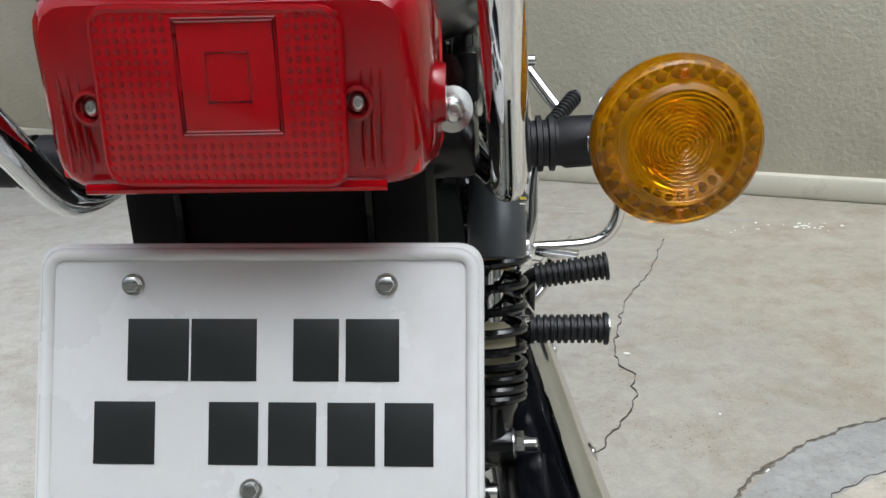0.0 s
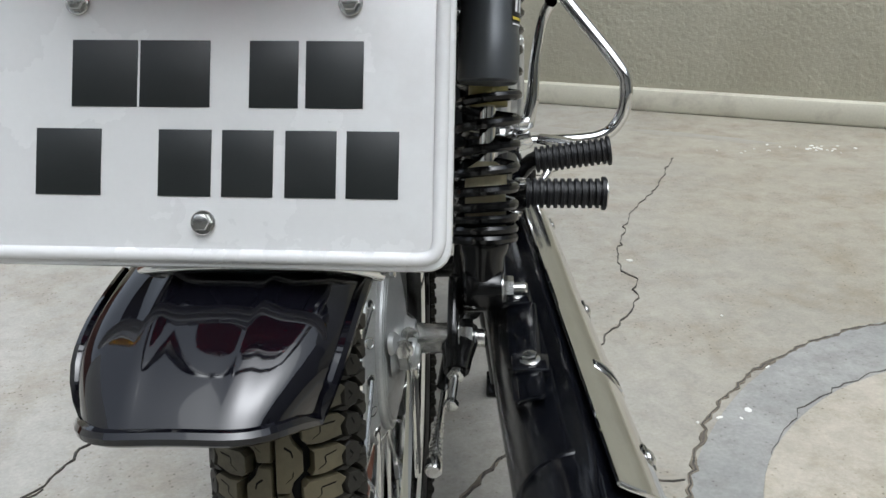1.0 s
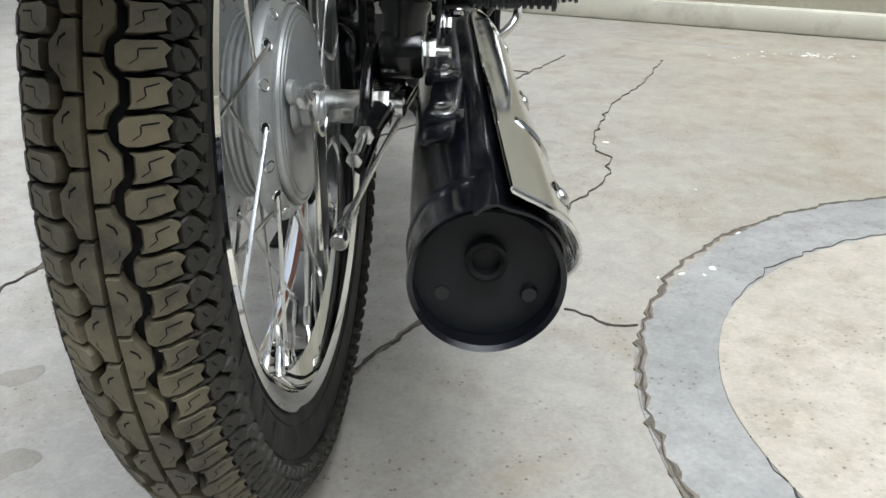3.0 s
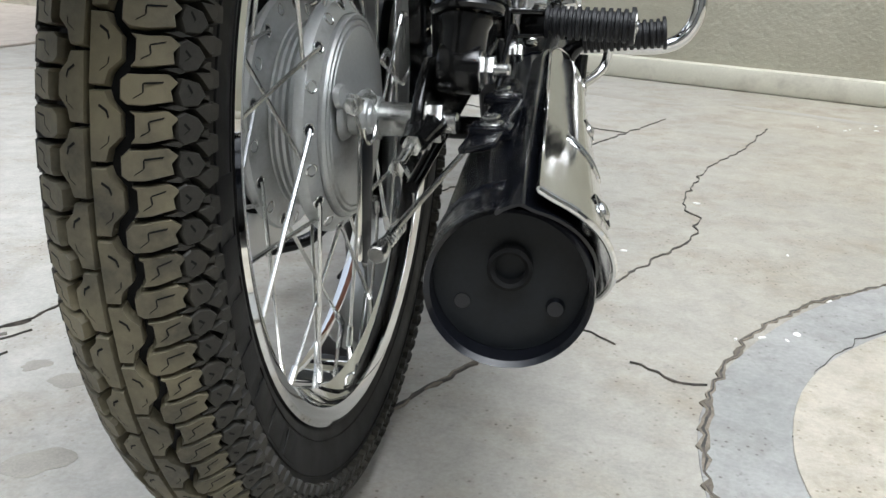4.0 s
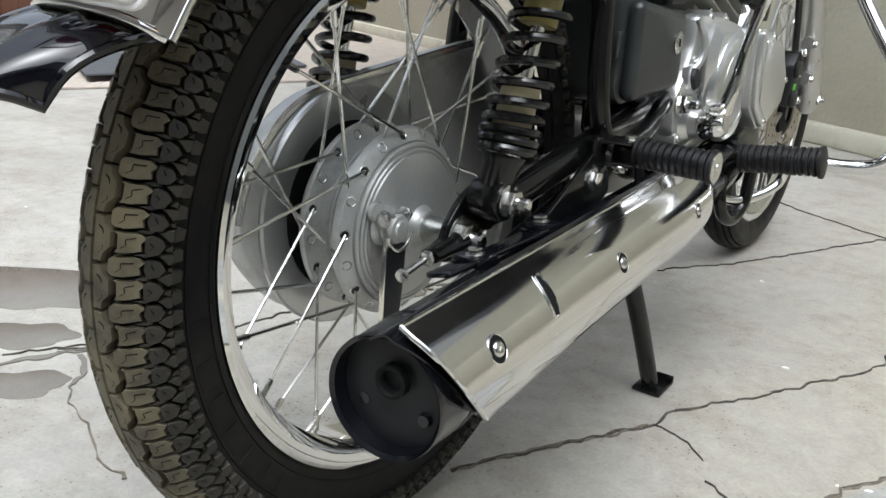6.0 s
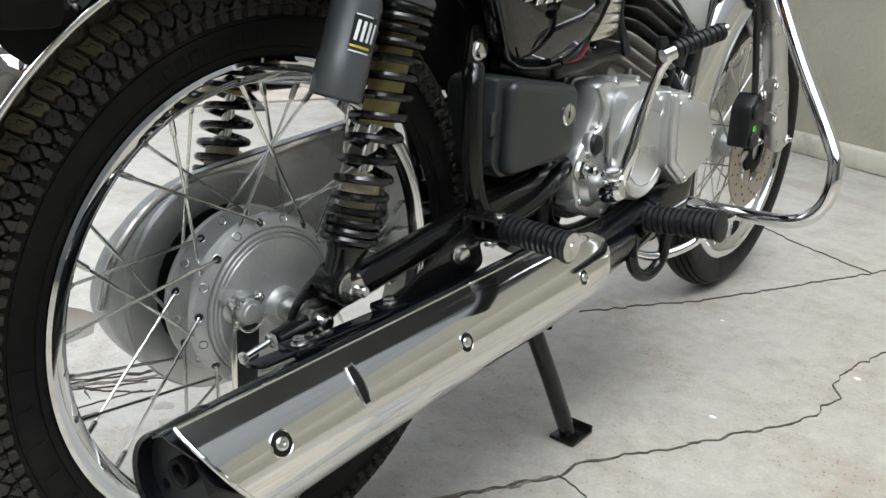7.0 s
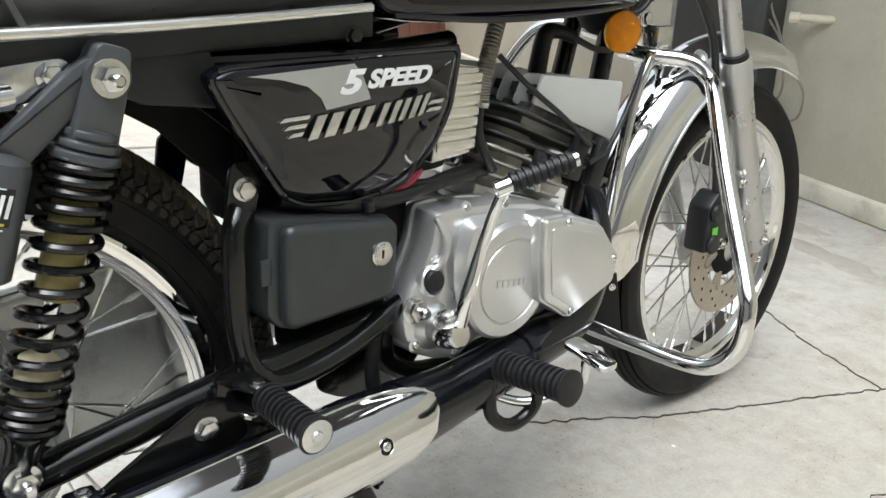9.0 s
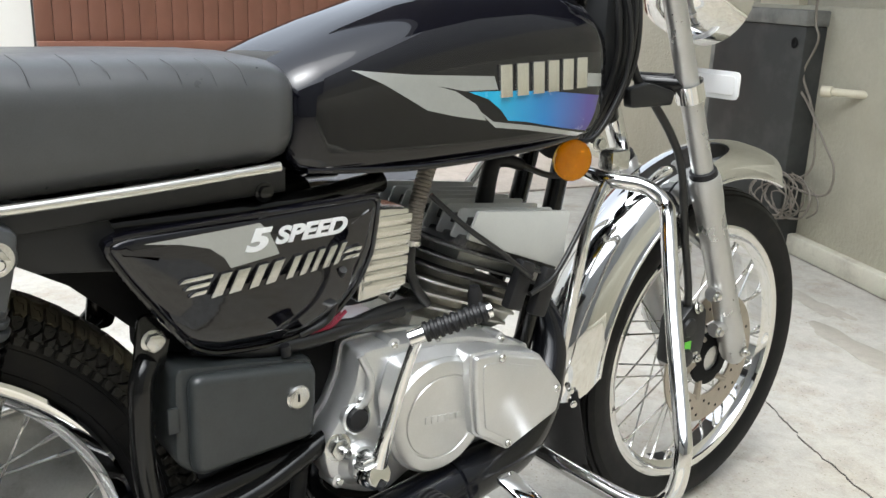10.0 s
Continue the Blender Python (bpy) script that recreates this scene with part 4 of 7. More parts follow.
# ---- front wheel ----
front_wheel = part("front_wheel", rim(FX, 0.236, 0.028), chrome, bike, "chrome spoked front wheel")
fm_ = axis_at(FX, (1, 0, 0))
fr, frho = 0.304, 0.04
prof = [(0.019, 0.235), (0.027, 0.2385), (0.0325, 0.246), (0.037, 0.262)]
tp = []
for k in range(41):
    phi = 1.1 * (1 - k / 20)
    groove = 0.0035 if abs(abs(phi) - 0.2) < 0.035 or abs(abs(phi) - 0.48) < 0.035 or abs(abs(phi) - 0.76) < 0.035 else 0.0
    tp.append(((frho - groove) * math.sin(phi), fr - frho + (frho - groove) * math.cos(phi)))
prof = prof + tp + [(-x, r) for x, r in reversed(prof)] + [(-0.015, 0.231), (0.015, 0.231)]
part("tyre", lathe([(r, x) for x, r in prof], fm_, 120, True), tyre_side, front_wheel, "ribbed black front tyre", angle=24)
part("hub", lathe([(0, -0.045), (0.03, -0.045), (0.032, -0.03), (0.05, -0.028), (0.05, -0.022), (0.026, -0.018), (0.024, 0.018), (0.05, 0.022), (0.05, 0.028), (0.03, 0.03), (0.028, 0.05), (0, 0.05)], fm_, 40), alloy, front_wheel)
spokes(front_wheel, FX, 0.047, 0.026, 0.217, 36, radians(52))
disc = part("brake_disc", lathe([(0.072, 0.046), (0.122, 0.046), (0.1225, 0.0465), (0.1225, 0.0495), (0.122, 0.05), (0.072, 0.05)], fm_, 72, True), disc_tan, front_wheel, "drilled tarnished steel brake disc")
part("disc_carrier", lathe([(0.024, 0.045), (0.05, 0.045), (0.05, 0.0515), (0.045, 0.053), (0.03, 0.056), (0.024, 0.056)], fm_, 48, True), dark, front_wheel)
for k in range(6):
    a = 2 * math.pi * k / 6
    part("disc_arm", tube([FX + Vector((0.049, 0.045 * math.cos(a), 0.045 * math.sin(a))), FX + Vector((0.049, 0.078 * math.cos(a + 0.25), 0.078 * math.sin(a + 0.25)))], 0.006, 8, 0), disc_tan, front_wheel)
for k in range(36):
    a = 2 * math.pi * k / 36
    r = (0.085, 0.097, 0.11)[k % 3]
    dh = lathe([(0.0032, 0), (0.0026, 0.0004), (0.001, 0.0004)], axis_at(FX + Vector((0.0501, r * math.cos(a), r * math.sin(a))), (1, 0, 0)), 8)
    part("disc_hole", dh, dark, front_wheel)

# ---- fork ----
for s in (1, -1):
    x = 0.084 * s
    top, bot = Vector((x, 0.975, 1.02)), Vector((x, 1.288, 0.323))
    d = (bot - top).normalized()
    mm = axis_at(top, d)
    L = (bot - top).length
    leg = part("fork_leg", lathe([(0.0, -0.01), (0.0165, -0.01), (0.0165, L * 0.55)], mm, 28), chrome if s < 0 else fork_silver, bike, "silver front fork leg")
    part("slider", lathe([(0.017, L * 0.515), (0.0235, L * 0.517), (0.0255, L * 0.525), (0.0255, L * 0.57), (0.0235, L * 0.6), (0.0225, L * 0.86), (0.024, L * 0.95), (0.022, L * 1.0), (0.012, L * 1.02), (0, L * 1.02)], mm, 32), fork_silver, leg)
    part("dust_seal", lathe([(0.0165, L * 0.503), (0.021, L * 0.505), (0.0225, L * 0.516), (0.02, L * 0.52)], mm, 28), rubber, leg)
    part("clamp", lathe([(0.0225, -0.0), (0.0225, 0.028), (0.017, 0.03)], axis_at(top + d * 0.235, d), 24), chrome, leg)
    for kz in (0.24, 0.02):
        part("yoke_arm", tube([top + d * kz, (0.02 * s, top.y - 0.045 + d.y * kz, top.z + 0.0 + d.z * kz)], 0.016, 12, 0), frame_black, leg)
    lug = part("axle_lug", lathe([(0.017, -0.016), (0.02, -0.012), (0.02, 0.012), (0.015, 0.016)], axis_at(Vector((x, 1.281, 0.336)), (1, 0, 0)), 24), fork_silver, leg)
    part("axle_nut", hexbolt((x + 0.016 * s, 1.281, 0.336), (s, 0, 0), 0.009, 0.009, stub=0.008), steel, leg)
    if s > 0:
        for yy, zz in ((1.215, 0.455), (1.235, 0.387)):
            part("caliper_lug", tube([(x, yy + 0.03, zz), (x + 0.002, yy - 0.02, zz - 0.004)], 0.013, 12, 0), fork_silver, leg)
            part("caliper_bolt", hexbolt((x + 0.012, yy - 0.02, zz - 0.004), (1, 0, 0), 0.006, 0.006), steel, leg)
    part("mudguard_stay", tube([(x, 1.2, 0.52), (0.045 * s, 1.17, 0.55), (0.04 * s, 1.14, 0.6)], 0.007, 10, 4), fork_silver, leg)
stem = part("steering_stem", tube([(0, 0.905, 0.97), (0, 0.985, 0.745)], 0.026, 20, 0), frame_black, bike)

# brake caliper
cal = part("brake_caliper", prism(rounded([(-0.035, -0.05), (0.03, -0.05), (0.04, -0.01), (0.034, 0.045), (-0.005, 0.055), (-0.035, 0.03)], 0.008, 3), 0.042, side(0.044) @ Matrix.Translation((1.155, 0.385, 0)), 0.005), matt_black, bike, "black cast brake caliper")
for yy, zz in ((1.14, 0.35), (1.14, 0.405)):
    part("piston_cap", lathe([(0.016, 0), (0.017, 0.004), (0.014, 0.008), (0.0, 0.009)], axis_at((0.086, yy, zz), (1, 0, 0)), 24), matt_black, cal)
part("green_tag", box((0.002, 0.016, 0.024), (0.0865, 1.146, 0.366), 0.0005), green_tag, cal, "bright green inspection tag")
part("banjo_bolt", hexbolt((0.086, 1.168, 0.345), (1, 0, 0), 0.007, 0.007, stub=0.004), steel, cal)
part("banjo_bolt", hexbolt((0.086, 1.16, 0.435), (1, 0.2, 0.3), 0.007, 0.007), steel, cal)
part("brake_hose", tube([(0.075, 1.15, 0.44), (0.073, 1.145, 0.48), (0.07, 1.127, 0.557), (0.07, 1.098, 0.67), (0.068, 1.066, 0.725), (0.062, 1.02, 0.78), (0.05, 0.985, 0.83), (0.045, 0.96, 0.97)], 0.0065, 12, 8), cable_black, cal, "black hydraulic hose")


# ---- mudguards ----
def guard(centre, r, half, a0, a1, crown=0.02, lip=0.006, nu=60, nv=20, thick=0.0018, skirt=0.0):
    """A rolled mudguard round a wheel; angles from the rear, over the top, to the front."""

    def fn(u, v):
        a = radians(a0 + (a1 - a0) * u)
        w = 2 * v - 1
        edge = max(0.0, abs(w) - 0.9) / 0.1
        deep = 0.012 + skirt * max(0.0, min(1.0, (66 - a0 - (a1 - a0) * u) / 60))
        if skirt:
            a += radians(7.0 * abs(w) ** 5 * max(0.0, 1 - u * 6))
            w = math.sin(math.pi / 2 * w)
            rr = r + crown * math.sqrt(max(0.0, 1 - w * w)) - (deep - 0.012) * abs(w) ** 3
        else:
            rr = r + crown * (1 - abs(w) ** 2.4) - deep * max(0.0, abs(w) - 0.8) / 0.2
        rr += lip * edge * 0.3
        return centre + Vector((half * w + (lip * edge if w > 0 else -lip * edge), -rr * math.cos(a), rr * math.sin(a)))

    return sheet(fn, nu, nv, thick)


rear_guard = part("rear_mudguard", guard(RX, 0.368, 0.06, 31.2, 104, 0.02), chrome, bike, "chrome rear mudguard")
edge_pts = [RX + Vector((0.0635, -0.3575 * math.cos(radians(a)), 0.3575 * math.sin(radians(a)))) for a in range(31, 105, 6)]
part("rolled_edge", tube(edge_pts, 0.0042, 10, 3), chrome, rear_guard)
part("rolled_edge", tube([Vector((-p.x, p.y, p.z)) for p in edge_pts], 0.0042, 10, 3), chrome, rear_guard)
part("end_bead", tube([RX + Vector((0.06 * w, -(0.3695 + 0.02 * (1 - abs(w) ** 2.4) - 0.012 * max(0.0, abs(w) - 0.8) / 0.2) * math.cos(radians(31.2)), (0.3695 + 0.02 * (1 - abs(w) ** 2.4) - 0.012 * max(0.0, abs(w) - 0.8) / 0.2) * math.sin(radians(31.2)))) for w in [k / 10 for k in range(-10, 11)]], 0.0036, 10, 1), chrome, rear_guard)
part("inner_guard", guard(RX, 0.405, 0.042, 100, 166, 0.004, 0.002), matt_black, rear_guard, "black plastic inner mudguard")


def flap_fn(u, v):
    w = 2 * v - 1
    y = -0.288 - 0.122 * u + 0.034 * abs(w) ** 5 * u ** 3
    z = 0.541 - 0.012 * u - 0.021 * u * u - 0.011 * u ** 6 - (0.007 - 0.003 * u) * abs(w) ** 2 - 0.009 * abs(w) ** 10
    half = 0.06 - 0.002 * u - 0.008 * u ** 6
    z += 0.0028 * (math.exp(-((abs(w) - 0.4) / 0.07) ** 2)) * (1 - u) ** 0.5
    return Vector((half * w - 0.004 - 0.0075 * u, y, z))


edge_lip = [flap_fn(k / 12, 0.0) for k in range(13)] + [flap_fn(1.0, k / 20) for k in range(1, 20)] + [flap_fn(1 - k / 12, 1.0) for k in range(13)]
flap = part("mud_flap", sheet(flap_fn, 24, 30, 0.004), black_gloss, rear_guard, "glossy black plastic mud flap")
part("flap_lip", tube(edge_lip, 0.0036, 8, 1), black_gloss, rear_guard)

front_guard = part("front_mudguard", guard(FX, 0.33, 0.058, 1, 114, 0.054, nv=32, skirt=0.02), chrome, bike, "chrome front mudguard")
for s in (1, -1):
    rim_r = [(a, 0.331 - 0.02 * max(0.0, min(1.0, (66 - a) / 60))) for a in list(range(8, 114, 6)) + [114]]
    part("rolled_edge", tube([FX + Vector((0.062 * s, -r * math.cos(radians(a)), r * math.sin(radians(a)))) for a, r in rim_r], 0.004, 10, 3), chrome, front_guard)
part("rubber_flap", sheet(lambda u, v: FX + Vector((0.058 * (2 * v - 1) * (1 - 0.1 * u), -0.35 + 0.045 * u - 0.022 * (1 - (2 * v - 1) ** 2), 0.03 - 0.145 * u)), 8, 8, 0.004), rubber, front_guard, "black rubber mud flap")
for yy, zz in ((0.906, 0.34), (0.915, 0.315)):
    part("rivet", hexbolt((0.054, yy, zz), (1, -0.2, 0), 0.004, 0.003), chrome, front_guard)

# ---- frame ----
frame_pts = part("frame", tube([(0, 0.9, 0.93), (0, 0.8, 0.83), (0, 0.6, 0.76), (0, 0.4, 0.715)], 0.02, 16, 6), frame_black, bike, "black enamelled tubular frame")
for s in (1, -1):
    part("seat_rail", tube([(0.05 * s, 0.55, 0.705), (0.08 * s, 0.4, 0.7), (0.084 * s, 0.2, 0.702), (0.084 * s, 0.0, 0.705), (0.08 * s, -0.2, 0.73)], 0.013, 12, 6), frame_black, frame_pts)
    part("down_tube", tube([(0.03 * s, 0.905, 0.86), (0.035 * s, 0.86, 0.65), (0.045 * s, 0.8, 0.42), (0.055 * s, 0.74, 0.33), (0.06 * s, 0.6, 0.295), (0.062 * s, 0.5, 0.3), (0.062 * s, 0.45, 0.34), (0.07 * s, 0.455, 0.4)], 0.014, 14, 6), frame_black, frame_pts)
    part("rear_stay", tube([(0.081 * s, 0.252, 0.558), (0.09 * s, 0.24, 0.53), (0.097 * s, 0.237, 0.44), (0.103 * s, 0.25, 0.392), (0.106 * s, 0.285, 0.374), (0.104 * s, 0.36, 0.385), (0.095 * s, 0.44, 0.413), (0.085 * s, 0.5, 0.43)], 0.0125, 14, 8), frame_black, frame_pts)
    part("stay_plate", prism(rounded([(0.236, 0.54), (0.268, 0.54), (0.279, 0.585), (0.274, 0.605), (0.246, 0.607)], 0.01, 4), 0.006, side(0.074 if s > 0 else -0.08), 0.001), frame_black, frame_pts)
part("stay_bolt", hexbolt((0.08, 0.259, 0.578), (1, 0, 0), 0.0085, 0.006), steel, frame_pts)
part("engine_bolt", hexbolt((0.112, 0.455, 0.412), (1, -0.05, 0.1), 0.0115, 0.01, stub=0.014), steel, frame_pts)
# dark sheet added in place of the shade between tyre and panel
part("rear_gap_shade", prism([(0.12, 0.68), (0.2, 0.71), (0.33, 0.65), (0.37, 0.5), (0.36, 0.41), (0.34, 0.405), (0.315, 0.487), (0.255, 0.577), (0.195, 0.635)], 0.006, side(0.03), 0.001), dark, frame_pts)
# added sheet for shade and loose frame pieces below the battery box
part("frame_gap_fill", prism(rounded([(0.31, 0.385), (0.36, 0.355), (0.365, 0.31), (0.4, 0.29), (0.47, 0.285), (0.52, 0.31), (0.52, 0.36), (0.47, 0.42), (0.4, 0.43), (0.31, 0.43)], 0.01, 3), 0.005, side(0.044), 0.001), frame_black, frame_pts, "black plate filling the shaded gap between frame parts")
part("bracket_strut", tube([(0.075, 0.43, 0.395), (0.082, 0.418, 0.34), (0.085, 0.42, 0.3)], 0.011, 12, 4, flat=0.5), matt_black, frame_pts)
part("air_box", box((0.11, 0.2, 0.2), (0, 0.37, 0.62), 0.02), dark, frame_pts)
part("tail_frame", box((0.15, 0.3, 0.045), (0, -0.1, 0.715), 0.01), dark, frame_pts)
part("fender_gusset", prism(rounded([(0.11, 0.705), (0.17, 0.735), (0.215, 0.725), (0.24, 0.66), (0.15, 0.672)], 0.01, 3), 0.01, side(0.088), 0.002), matt_black, frame_pts)

# ---- engine ----
engine = part("engine", prism(rounded([(0.485, 0.5), (0.7, 0.5), (0.79, 0.44), (0.79, 0.35), (0.72, 0.315), (0.5, 0.32), (0.455, 0.37), (0.46, 0.43)], 0.02, 4), 0.165, side(-0.09), 0.012), alloy, bike, "silver painted alloy engine")
COVER = [(0.486, 0.522), (0.51, 0.524), (0.569, 0.52), (0.649, 0.509), (0.728, 0.485), (0.77, 0.455), (0.775, 0.4), (0.735, 0.36), (0.64, 0.345), (0.56, 0.345), (0.527, 0.328), (0.494, 0.336), (0.46, 0.353), (0.443, 0.377), (0.437, 0.406), (0.446, 0.43), (0.464, 0.451), (0.479, 0.484)]
cover = part("crankcase_cover", prism(rounded(COVER, 0.008, 3), 0.044, side(0.068), 0.008, soft=2), alloy, engine, "silver right crankcase cover", angle=30)
# added block that darkens the gap between battery box and engine
part("engine_gap_shade", box((0.1, 0.06, 0.13), (0.01, 0.46, 0.485), 0.01), dark, engine, "black filler for the shaded gap behind the crankcase")
part("cover_joint", prism(rounded(inset(COVER, -0.002), 0.008, 3), 0.012, side(0.058), 0.002), alloy, engine)
part("cover_shoulder", prism(rounded([(0.52, 0.514), (0.6, 0.511), (0.655, 0.5), (0.67, 0.42), (0.645, 0.37), (0.6, 0.351), (0.555, 0.358), (0.527, 0.38), (0.511, 0.42), (0.505, 0.468)], 0.012, 3), 0.024, side(0.108), 0.013, soft=1), alloy, engine, angle=24)
part("cover_rib", tube([(0.11, 0.487, 0.518), (0.118, 0.496, 0.49), (0.118, 0.49, 0.465), (0.112, 0.476, 0.452)], 0.005, 10, 5), alloy, engine)
boss = part("clutch_boss", lathe([(0.0, 0.0), (0.076, 0.0), (0.075, 0.008), (0.071, 0.0125), (0.062, 0.014), (0.0555, 0.014), (0.0545, 0.0122), (0.053, 0.0122), (0.052, 0.0142), (0.0, 0.0155)], axis_at((0.126, 0.587, 0.425), (1, 0, 0)), 72), alloy, engine, "round embossed clutch cover", angle=24)
for k in range(6):
    part("maker_bar", box((0.0016, 0.0075, 0.009), (0.1418, 0.563 + k * 0.0095, 0.4275 - k * 0.0012), 0.0005), alloy, boss)
PUMP = [(0.616, 0.505), (0.655, 0.503), (0.734, 0.478), (0.777, 0.426), (0.769, 0.388), (0.682, 0.357), (0.626, 0.394), (0.618, 0.455)]
pump = part("oil_pump_cover", prism(rounded(PUMP, 0.005, 3), 0.032, side(0.12), 0.002, soft=2), alloy, engine, "faceted silver oil pump cover", angle=24)
part("pump_crown", prism(rounded(inset(PUMP, 0.003), 0.006, 3), 0.0095, side(0.151), 0.0045, soft=3), alloy, pump, angle=30)
part("pump_panel", prism(rounded(inset(PUMP, 0.014), 0.006, 3), 0.0025, side(0.16), 0.0012, soft=2), alloy, pump, angle=30)
for p in ((0.1605, 0.662, 0.492), (0.1605, 0.762, 0.425), (0.1605, 0.68, 0.37)):
    part("screw_boss", lathe([(0.0, -0.02), (0.0085, -0.02), (0.008, -0.001), (0.0065, 0.0), (0.0, 0.0)], axis_at(p, (1, 0, 0)), 20), alloy, pump)
    part("cover_screw", screw(p, (1, 0, 0), 0.0052), steel, pump)
for p in ((0.1115, 0.486, 0.463), (0.1115, 0.457, 0.367), (0.106, 0.535, 0.519), (0.106, 0.6, 0.514), (0.106, 0.705, 0.489), (0.1, 0.752, 0.462), (0.11, 0.52, 0.34)):
    part("screw_boss", lathe([(0.0, -0.03), (0.0095, -0.03), (0.009, 0.001), (0.007, 0.002), (0.0, 0.002)], axis_at(p, (1, 0, 0.05)), 20), alloy, engine)
    part("cover_screw", screw((p[0] + 0.002, p[1], p[2]), (1, 0, 0.05), 0.0052), steel, engine)
part("plug_rim", lathe([(0.0145, -0.006), (0.019, -0.006), (0.019, 0.003), (0.0165, 0.005), (0.0145, 0.003)], axis_at((0.113, 0.479, 0.443), (1, 0, 0.15)), 28, True), alloy, engine)
part("rubber_plug", lathe([(0.0, -0.004), (0.0145, -0.004), (0.0145, 0.005), (0.012, 0.009), (0, 0.011)], axis_at((0.113, 0.479, 0.443), (1, 0, 0.15)), 24), rubber, engine)
part("kick_boss", lathe([(0.03, -0.02), (0.03, 0.006), (0.026, 0.011), (0.021, 0.016), (0.018, 0.028), (0.0, 0.028)], axis_at((0.105, 0.485, 0.384), (1, 0, 0.08)), 36), alloy, engine, angle=24)
part("sprocket_case", prism(rounded([(0.4, 0.46), (0.5, 0.47), (0.62, 0.5), (0.64, 0.36), (0.5, 0.32), (0.41, 0.36)], 0.03, 4), 0.04, side(-0.125), 0.01), alloy, engine)
part("breather_hose", tube([(0.11, 0.655, 0.545), (0.112, 0.655, 0.522)], 0.004, 10, 0), steel, engine)

# cylinder and head, leaning forward
CU = Vector((0, 0.36, 0.933))
CF = Vector((0, 0.933, -0.36))
CYL = Matrix.Translation((0, 0.655, 0.5)) @ Matrix((Vector((1, 0, 0)), CF, CU)).transposed().to_4x4()
cyl = part("cylinder", lathe([(0.05, -0.02), (0.05, 0.12)], CYL, 32), cast, bike, "cast alloy cylinder with cooling fins")
part("base_flange", box((0.13, 0.14, 0.02), (0, 0, -0.002), 0.004, CYL), cast, cyl)
for k in range(6):
    w = 0.078 + 0.006 * k
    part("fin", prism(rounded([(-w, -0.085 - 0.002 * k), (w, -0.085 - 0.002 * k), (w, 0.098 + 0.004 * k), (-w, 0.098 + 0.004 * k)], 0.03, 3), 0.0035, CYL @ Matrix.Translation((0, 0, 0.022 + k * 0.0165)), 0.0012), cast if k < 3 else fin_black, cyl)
for yy in (0.03, 0.078):
    part("fin_damper", box((0.016, 0.027, 0.066), (0.108, yy + 0.02, 0.083), 0.003, CYL), rubber, cyl, "black rubber fin damper")
part("cylinder_nut", hexbolt(CYL @ Vector((0.07, -0.02, 0.004)), CU, 0.007, 0.008, stub=0.006), steel, cyl)
part("inlet_flange", prism(rounded([(-0.04, -0.03), (0.04, -0.03), (0.04, 0.03), (-0.04, 0.03)], 0.008, 3), 0.012, CYL @ axis_at((0, -0.088, 0.05), (0, -1, 0)), 0.002), cast, cyl)
for z in (0.028, 0.078):
    part("inlet_bolt", hexbolt(CYL @ Vector((0.05, -0.1, z)), -CF, 0.006, 0.005), steel, cyl)
head = part("cylinder_head", box((0.165, 0.185, 0.022), (0, 0.048, 0.1), 0.004, CYL), head_paint, bike, "grey enamelled cylinder head with upright fins")
HF = [(0.661, 0.666), (0.822, 0.647), (0.813, 0.567), (0.645, 0.632)]
for k in range(8):
    x = -0.1045 + k * 0.02906
    edge = k in (0, 7)
    part("fin", prism(rounded([(a - 0.003 * (not edge), b - 0.002 * (not edge)) for a, b in HF], 0.004, 3), 0.0055 if edge else 0.0034, side(x), 0.0012), head_paint, head)
# black filler and base paint the shade into the fin gaps
part("fin_gap_shade", prism(inset(HF, 0.014), 0.196, side(-0.098), 0.001), fin_black, head)
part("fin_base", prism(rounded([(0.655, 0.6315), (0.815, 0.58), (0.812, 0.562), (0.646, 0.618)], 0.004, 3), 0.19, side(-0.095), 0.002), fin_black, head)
part("head_crown", lathe([(0.0, 0.1), (0.045, 0.1), (0.03, 0.145), (0.0, 0.15)], CYL @ Matrix.Translation((0, 0.06, 0)), 24), head_paint, head)
plug = part("spark_plug_cap", tube([(0.02, 0.74, 0.645), (0.022, 0.75, 0.7), (0.03, 0.765, 0.708), (0.04, 0.79, 0.7)], [0.013, 0.012, 0.01, 0.008], 14, 5), rubber, head, "black rubber plug cap")
part("plug_lead", tube([(0.038, 0.785, 0.702), (0.045, 0.84, 0.682), (0.045, 0.88, 0.69), (0.035, 0.885, 0.74), (0.02, 0.85, 0.76)], 0.0045, 10, 6), cable_black, plug)
part("exhaust_stub", tube([CYL @ Vector((0, 0.09, 0.05)), CYL @ Vector((0.01, 0.13, 0.03))], 0.03, 20, 0), cast, cyl)

# carburettor, inlet and ribbed airbox cover
carb = part("carburettor", box((0.06, 0.07, 0.1), (0.02, 0.53, 0.6), 0.015), matt_black, bike)
part("inlet_boot", tube([(0.02, 0.56, 0.59), (0.01, 0.61, 0.565)], 0.026, 20, 0), rubber, carb)
hose_pts = [(0.08, 0.577, 0.632), (0.08, 0.582, 0.67), (0.077, 0.598, 0.715), (0.06, 0.63, 0.76)]
hp = catmull(hose_pts, 34)
hg = tube(hp, [0.0092 if k % 3 == 0 else 0.0108 for k in range(len(hp))], 14, 0)
part("breather_hose", hg, hose_grey, carb, "grey ribbed hose")
